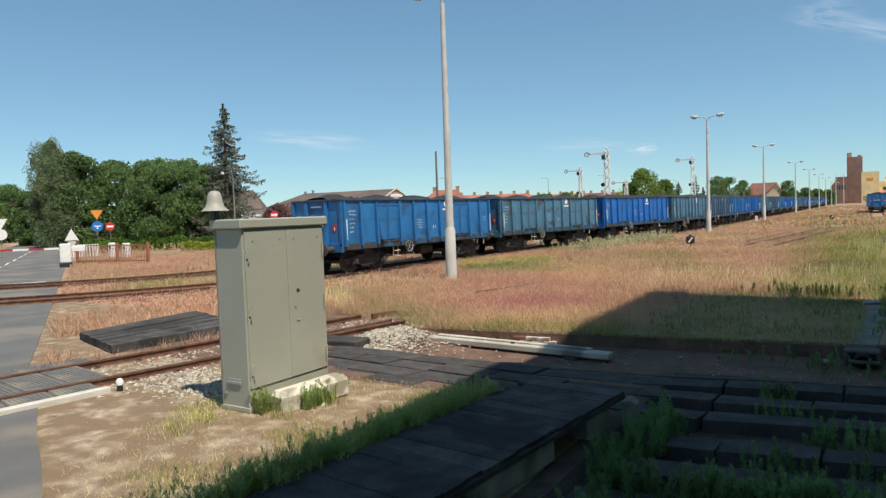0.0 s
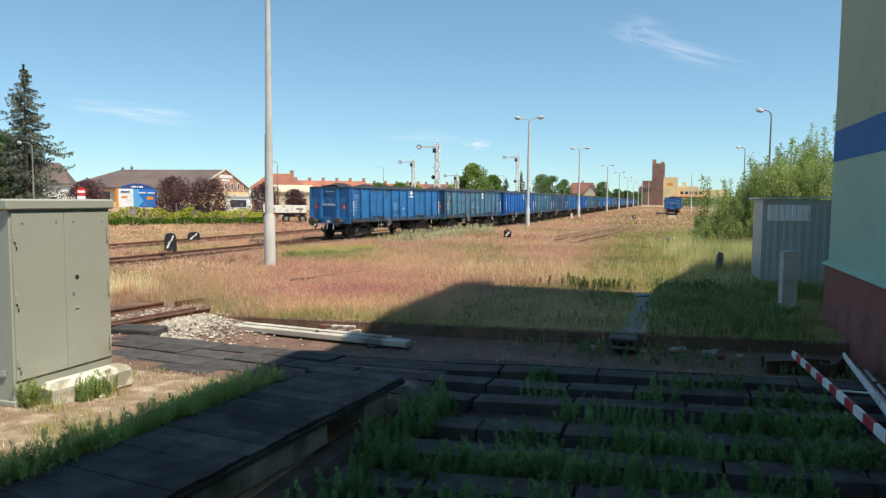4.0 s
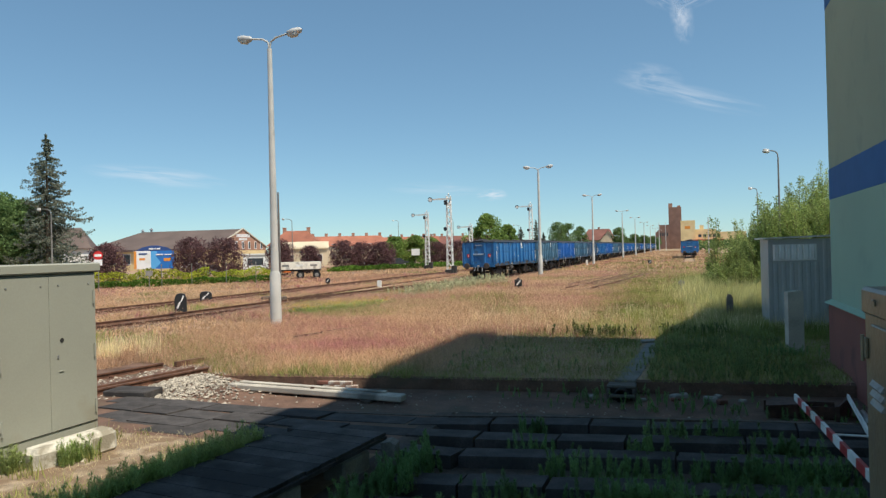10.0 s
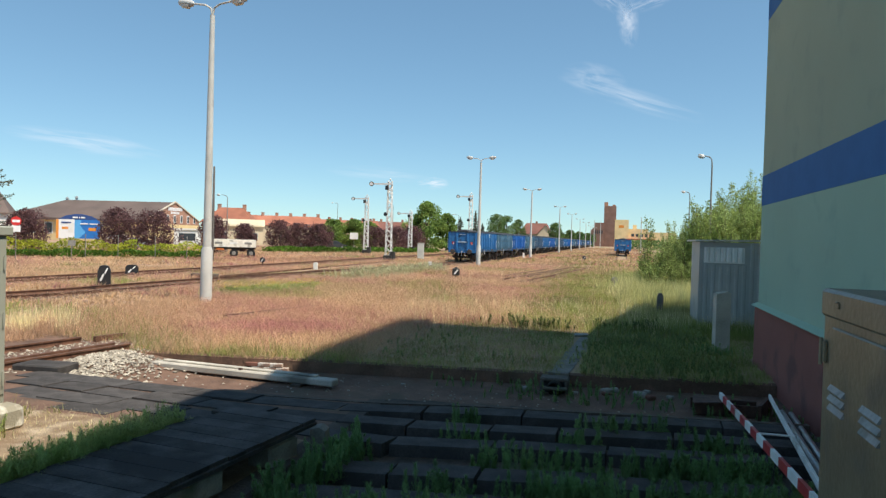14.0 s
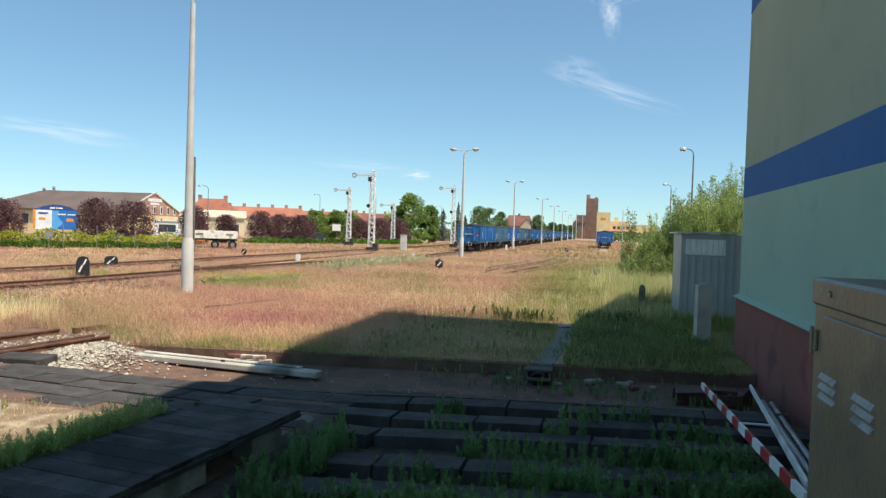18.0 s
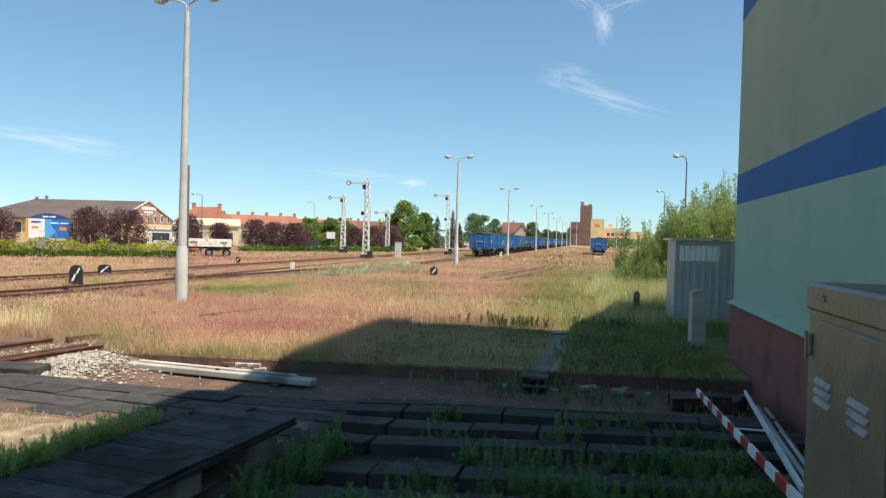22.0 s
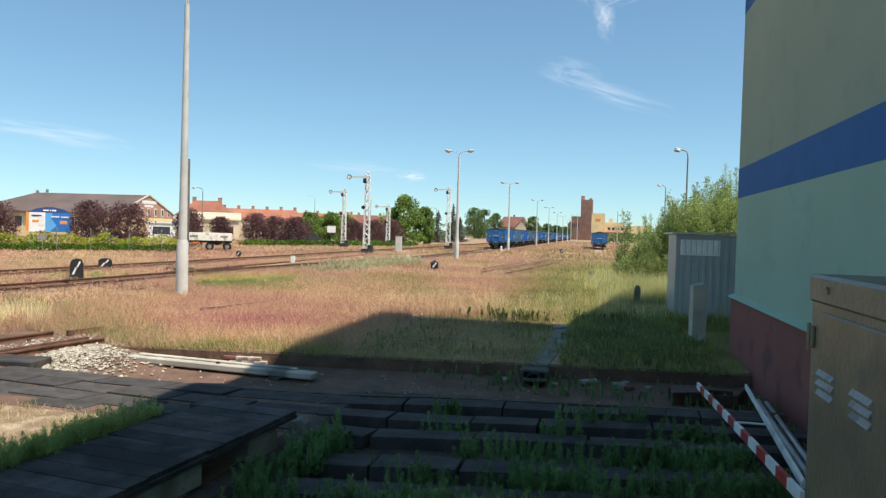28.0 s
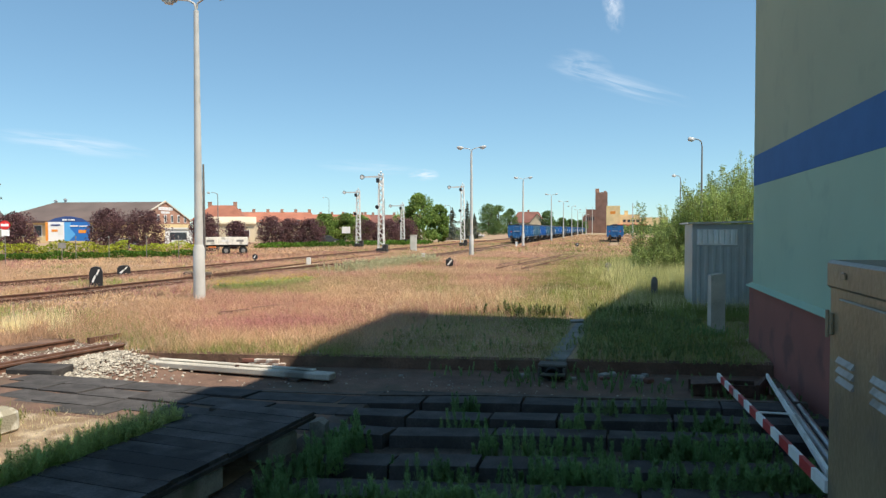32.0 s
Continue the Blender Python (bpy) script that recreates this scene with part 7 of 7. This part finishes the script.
field("meadow_grass", [(1.2, 6.0, 26.5, 38.5, 90, 0.008), (-0.6, 2.4, 28, 42, 40, 0.008)], lambda x, y: np.clip((x + 0.8 - 2.0 * value_noise(x, y, 0.6, 11)) / 2.4, 0, 1) * (0.4 + 0.6 * value_noise(x, y, 0.7, 16)), mat("meadow grass", (0.58, 0.57, 0.25), 0.9, var=0.25, scale=0.4, fine=1.5, island=0.3, thin=0.35, bump=0, hue=(0.66, 0.6, 0.3), spec=0.2), "tall pale meadow grass below the willows", 0.5, 1.15, 6, 0.4, 31)
field("edge_grass", [(-8.5, 4.0, 11.9, 14.6, 260, 0.005)], lambda x, y: ((y > brick_y(x) + 0.02) & (y < brick_y(x) + 0.3)) * (0.05 + 0.6 * np.clip((value_noise(x, y, 1.1, 21) - 0.4) * 3, 0, 1)), grass_green, "ragged grass over the brick edge", 0.10, 0.26, 5, 1.3, 33)
field("straw_tufts", [(-14.6, -11.2, 13.0, 16.2, 300, 0.006), (-6, 2.5, 19, 27, 14, 0.005), (1.5, 6, 21, 30, 16, 0.006)], lambda x, y: np.where(x < -9, np.clip(1.2 - ((x + 12.75) ** 2 + (y - 14.3) ** 2) / 0.75, 0, 1) * np.clip((value_noise(x, y, 2.2, 18) - 0.3) * 3, 0, 1), 0.7), grass_straw, "pale straw coloured grass tufts", 0.25, 0.6, 5, 0.4, 5)
field("verge_grass", [(-9.0, -4.3, 3.0, 8.1, 150, 0.006)], lambda x, y: np.clip((value_noise(x, y, 1.9, 6) - 0.52) * 5, 0, 0.9) * ((x + 9) > (8.1 - y) * 0.55), grass_green, "sparse green grass on sandy ground", 0.05, 0.15, 6, 0.9, 6)
field("ground_litter", [(-9.2, -4.2, 3.2, 8.2, 220, 0.004)], lambda x, y: 0.4 * ((x + 9) > (8.1 - y) * 0.5), grass_straw, "dead straw litter on sandy ground", 0.02, 0.07, 3, 1.6, 9)
field("cabinet_grass", [(-6.6, -5.9, 6.0, 7.6, 160, 0.007)], lambda x, y: np.clip((value_noise(x, y, 3.5, 8) - 0.45) * 4, 0, 1), grass_green, "green tufts round the stone block", 0.12, 0.34, 5, 0.5, 8)


# ---- seed heads over the dry grass ----
def seed_heads(name, regions, pick, material, label, z0, z1, seed):
    rng = np.random.default_rng(seed)
    out = []
    for x0, x1, y0, y1, dens, size in regions:
        n = int((x1 - x0) * (y1 - y0) * dens)
        x, y = rng.uniform(x0, x1, n), rng.uniform(y0, y1, n)
        ok = keep(x, y) & (rng.random(n) < pick(x, y))
        c = np.stack([x[ok], y[ok], rng.uniform(z0, z1, ok.sum())], 1)
        out.append(leaves(c, size, rng))
    return tagged(new(name, tri_mesh(name, np.concatenate(out), material)), label, "grass", kind="stuff")


HEADS = [(-14, 2, 12.8, 24, 420, 0.014), (-17, 2, 24, 40, 200, 0.02), (-24, 4, 40, 70, 70, 0.03), (-46, -14, 12.5, 40, 90, 0.024)]
seed_heads("seed_heads", HEADS, lambda x, y: beyond_edge(x, y) * (1 - greenness(x, y)) * np.clip(1 - drift(x, y), 0, 1), mat("seed heads", (0.66, 0.46, 0.31), 0.9, var=0.15, island=0.25, thin=0.3, bump=0, spec=0.2), "pale seed heads over dry grass", 0.10, 0.27, 21)
seed_heads("reddish_seed_heads", HEADS, lambda x, y: beyond_edge(x, y) * (1 - greenness(x, y)) * (0.08 + drift(x, y)), mat("reddish seed heads", (0.58, 0.29, 0.275), 0.9, var=0.15, island=0.25, thin=0.3, bump=0, spec=0.2), "reddish seed heads over dry grass", 0.14, 0.31, 22)


# ---- weeds in the shade ----
def weeds(name, spots, hmin, hmax, material, label, seed, per=120, leaf=0.0095):
    """Feathery plants: fine leaflets all round upright stems."""
    rng = np.random.default_rng(seed)
    out = []
    for x, y, z in spots:
        h = rng.uniform(hmin, hmax)
        t = rng.uniform(0.04, 1.0, per)
        r = h * 0.15 * (1.08 - t) ** 0.6
        dx, dy = rng.normal(0, 0.16, 2) * h
        a, k = rng.uniform(0, 6.28, per), rng.uniform(0, 1, per)
        c = np.stack([x + dx * t + k * r * np.cos(a), y + dy * t + k * r * np.sin(a), z + h * t * 0.92], 1)
        long = leaf * rng.uniform(2.0, 5.0, (per, 1))
        way = np.stack([0.55 * np.cos(a), 0.55 * np.sin(a), rng.uniform(0.4, 1.0, per)], 1)
        wide = np.stack([-np.sin(a), np.cos(a), 0 * a], 1) * leaf * 0.42
        out.append(np.stack([c - wide, c + wide, c + way * long], 1))
        out.append(np.array([[(x - 0.005, y, z), (x + 0.005, y, z), (x + dx, y + dy, z + h)]]))
    return tagged(new(name, tri_mesh(name, np.concatenate(out), material)), label, "weeds", kind="stuff")


rng = np.random.default_rng(11)
spots = []
# clumps stand in the gaps between slab rows, thicker towards the near rows and the wall
for y_at, tilt, count in ((9.62, 0.16, 3), (8.9, 0.16, 5), (8.0, 0.16, 11), (7.05, 0.17, 15), (6.25, 0.17, 20), (5.4, 0.17, 18), (4.5, 0.17, 14), (3.7, 0.17, 10)):
    for i in range(count):
        x = -1.9 + 5.2 * rng.random() ** (0.75 if y_at > 7 else 1.0)
        y = y_at + tilt * x + rng.normal(0, 0.09)
        r = rng.uniform(0.05, 0.17) * (1.3 if x > 0.4 else 1.0)
        for k in range(int(6 + 120 * r)):
            spots.append((x + rng.normal(0, r * 1.2), y + rng.normal(0, r * 0.6), -0.15))
for i in range(150):
    y = rng.uniform(6.0, 7.6) if i % 3 else rng.uniform(4.2, 6.0)
    spots.append((-2.32 + 0.105 * (y - 5) + (0.12 if y > 6 else 0.4) + abs(rng.normal(0, 0.2)), y, -0.08))
spots += [(-1.85 + rng.normal(0, 0.13), 7.85 + rng.normal(0, 0.2), -0.1) for _ in range(45)]
fringe = []
while len(fringe) < 2000:
    y = rng.uniform(1.8, 7.2)
    x = -3.86 + 0.105 * (y - 5) - abs(rng.normal(0, 0.15))
    if rng.random() < 0.25 + 0.75 * value_noise(np.array([x]), np.array([y]), 3.0, 7)[0]:
        fringe.append((x, y, 0.0))
weeds("walkway_weeds", fringe, 0.24, 0.6, mat("fresh weed", (0.34, 0.44, 0.15), 0.85, var=0.25, scale=0.8, fine=4, island=0.25, thin=0.35, bump=0, hue=(0.42, 0.48, 0.18), spec=0.2), "dense soft green weeds along the walkway", 18, 130, 0.011)
stone_spots = [(-6.5 + rng.normal(0, 0.06), 6.15 + rng.normal(0, 0.06), 0.0) for _ in range(40)] + [(-6.1 + rng.normal(0, 0.05), rng.uniform(6.45, 6.95), 0.0) for _ in range(60)]
weeds("cabinet_weeds", stone_spots, 0.12, 0.36, MATS["fresh weed"], "soft green weeds round the stone block", 19, 110, 0.010)
weeds("weeds", spots, 0.12, 0.42, weed_mat, "feathery green weeds growing between dark slabs", 12, 260)
spots = [(rng.normal(0.4, 1.1), brick_y(0.4) - rng.uniform(0.15, 1.5), -0.24) for _ in range(120)] + [(rng.uniform(2.4, 4.0), rng.uniform(9.5, 12.6), -0.24) for _ in range(90)]
spots += [(3.35 + rng.normal(0, 0.25), 17.3 + rng.normal(0, 0.15), 0.0) for _ in range(40)] + [(3.75 + rng.normal(0, 0.12), rng.uniform(9.4, 10.6), -0.2) for _ in range(36)]
weeds("soil_weeds", spots, 0.08, 0.26, weed_mat, "green weeds on the sunken soil strip", 13)
spots = [(rng.uniform(-4, 3), brick_y(0) + rng.uniform(0.4, 5), 0.0) for _ in range(120)] + [(rng.uniform(0.5, 3.5), rng.uniform(13.6, 22), 0.0) for _ in range(900)]
edge_spots = []
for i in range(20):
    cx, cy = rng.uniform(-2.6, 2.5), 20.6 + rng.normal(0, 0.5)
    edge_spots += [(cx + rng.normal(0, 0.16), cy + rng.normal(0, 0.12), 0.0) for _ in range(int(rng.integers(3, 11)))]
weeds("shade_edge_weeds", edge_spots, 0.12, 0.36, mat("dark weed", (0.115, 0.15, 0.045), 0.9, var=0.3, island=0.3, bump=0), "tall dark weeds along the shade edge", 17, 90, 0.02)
weeds("field_weeds", spots, 0.08, 0.22, mat("lawn weed", (0.25, 0.32, 0.12), 0.85, var=0.3, scale=0.7, fine=4, island=0.3, thin=0.35, bump=0, hue=(0.33, 0.36, 0.16), spec=0.2), "leafy weeds among the grass", 14, 60, 0.016)
spots = [(-14.3 + 1.75 * k + rng.normal(0, 0.35), 25.0 + 5.2 * k + rng.normal(0, 0.6), 0.03) for k in rng.random(120)]
weeds("flower_weeds", [(x + rng.normal(0, 0.15), y + rng.normal(0, 0.2), 0.0) for x, y, z in spots for _ in range(4)], 0.15, 0.34, MATS["fresh weed"], "green flowering weeds in dry grass", 20, 70, 0.016)
c = np.repeat(np.array(spots), 6, 0) + rng.normal(0, 0.1, (len(spots) * 6, 3)) + np.array([0, 0, 0.3])
tagged(new("yellow_flowers", tri_mesh("yellow_flowers", leaves(c, 0.028, rng), flower_mat)), "yellow wild flowers in dry grass", "flowers", kind="stuff")
spots = [(-13.4 + 0.15 * k + rng.normal(0, 0.6), 37.0 + 2.2 * k + rng.normal(0, 1.0), 0.0) for k in range(7) for _ in range(45)]
weeds("pale_weeds", spots, 0.4, 0.8, mat("pale weed", (0.50, 0.50, 0.30), 0.9, var=0.2, island=0.4, bump=0), "pale grey-green seeded weeds", 15, 60, 0.03)


# ---- thin clouds ----
def cloud(name, bear, elev, wide, tall, turn, seed, strength):
    m = bpy.data.materials.new("cloud " + name)
    m.use_nodes = True
    n, k = m.node_tree.nodes, m.node_tree.links
    out = n["Material Output"]
    n.remove(n["Principled BSDF"])
    tc, mp = n.new("ShaderNodeTexCoord"), n.new("ShaderNodeMapping")
    mp.inputs["Scale"].default_value = (2.6, 4.2, 1.0)
    mp.inputs["Location"].default_value = (seed, seed * 0.7, 0)
    nz = n.new("ShaderNodeTexNoise")
    nz.inputs["Scale"].default_value, nz.inputs["Detail"].default_value, nz.inputs["Distortion"].default_value = 1.3, 4, 0.45
    k.new(tc.outputs["Generated"], mp.inputs["Vector"])
    k.new(mp.outputs[0], nz.inputs["Vector"])
    gr = n.new("ShaderNodeTexGradient")
    gr.gradient_type = "SPHERICAL"
    mp2 = n.new("ShaderNodeMapping")
    mp2.inputs["Location"].default_value, mp2.inputs["Scale"].default_value = (-1, -1, 0), (2, 2, 0)
    k.new(tc.outputs["Generated"], mp2.inputs["Vector"])
    k.new(mp2.outputs[0], gr.inputs[0])
    rp = n.new("ShaderNodeMapRange")
    rp.inputs["From Min"].default_value, rp.inputs["From Max"].default_value = 0.36, 0.78
    k.new(nz.outputs[0], rp.inputs["Value"])
    mu = n.new("ShaderNodeMath")
    mu.operation = "MULTIPLY"
    k.new(rp.outputs[0], mu.inputs[0])
    k.new(gr.outputs[1], mu.inputs[1])
    m2 = n.new("ShaderNodeMath")
    m2.operation = "MULTIPLY"
    m2.use_clamp = True
    m2.inputs[1].default_value = strength
    k.new(mu.outputs[0], m2.inputs[0])
    em, tr, mx = n.new("ShaderNodeEmission"), n.new("ShaderNodeBsdfTransparent"), n.new("ShaderNodeMixShader")
    em.inputs["Color"].default_value, em.inputs["Strength"].default_value = (0.86, 0.92, 1.0, 1), 0.85
    k.new(m2.outputs[0], mx.inputs[0])
    k.new(tr.outputs[0], mx.inputs[1])
    k.new(em.outputs[0], mx.inputs[2])
    k.new(mx.outputs[0], out.inputs[0])
    D = 2600.0
    x, y = site(bear, D)
    me = raw("cloud", [(-wide / 2, -tall / 2, 0), (wide / 2, -tall / 2, 0), (wide / 2, tall / 2, 0), (-wide / 2, tall / 2, 0)], [(0, 1, 2, 3)], m)
    ob = tagged(new("cloud", me), "thin white cirrus wisp in blue sky", "cloud", "cirrus clouds", "structure")
    ob.matrix_world = look((x, y, D * math.tan(radians(elev))), (1.14, 0.29, 2.5)) @ pose(0, 0, 0, 0, 180, 0) @ pose(0, 0, 0, 0, 0, turn)
    ob.visible_shadow = False


def motions():
    ts = [0.5 * k for k in range(65)]
    run = [float(np.interp(run_at(t), LINE_Y, LINE_S)) - 0.65 for t in ts]
    for i, w in enumerate(TRAIN):
        walk(w, [(t, wagon_pose(s + PITCH * i)) for t, s in zip(ts, run)])
    # wheels roll with the distance run, one row every 0.125 s
    for ws, q in WHEELSETS:
        rows = []
        for k in range(257):
            t = k * 0.125
            turned = float(np.interp(t, ts, run)) - run[0]
            rows.append((t, pose(0, q, 0.46, -math.degrees(turned / 0.46), 0, 0)))
        walk(ws, rows)


cloud("long", -0.6, 11.6, 580, 85, -18, 3.1, 0.5)
cloud("head", 2.4, 13.2, 250, 120, -14, 6.6, 0.5)
cloud("stem", -0.1, 17.5, 85, 210, 8, 8.4, 0.8)
cloud("arm", 1.5, 19.0, 190, 70, -32, 2.2, 0.55)
cloud("arm", -1.7, 18.7, 200, 60, 14, 4.7, 0.55)
cloud("puff", 15.4, 4.6, 130, 50, 0, 5.2, 1.3)
cloud("left", 42.0, 6.3, 520, 80, -5, 1.3, 0.7)
cloud("far", 20.0, 5.2, 420, 60, -3, 9.3, 0.4)
motions()
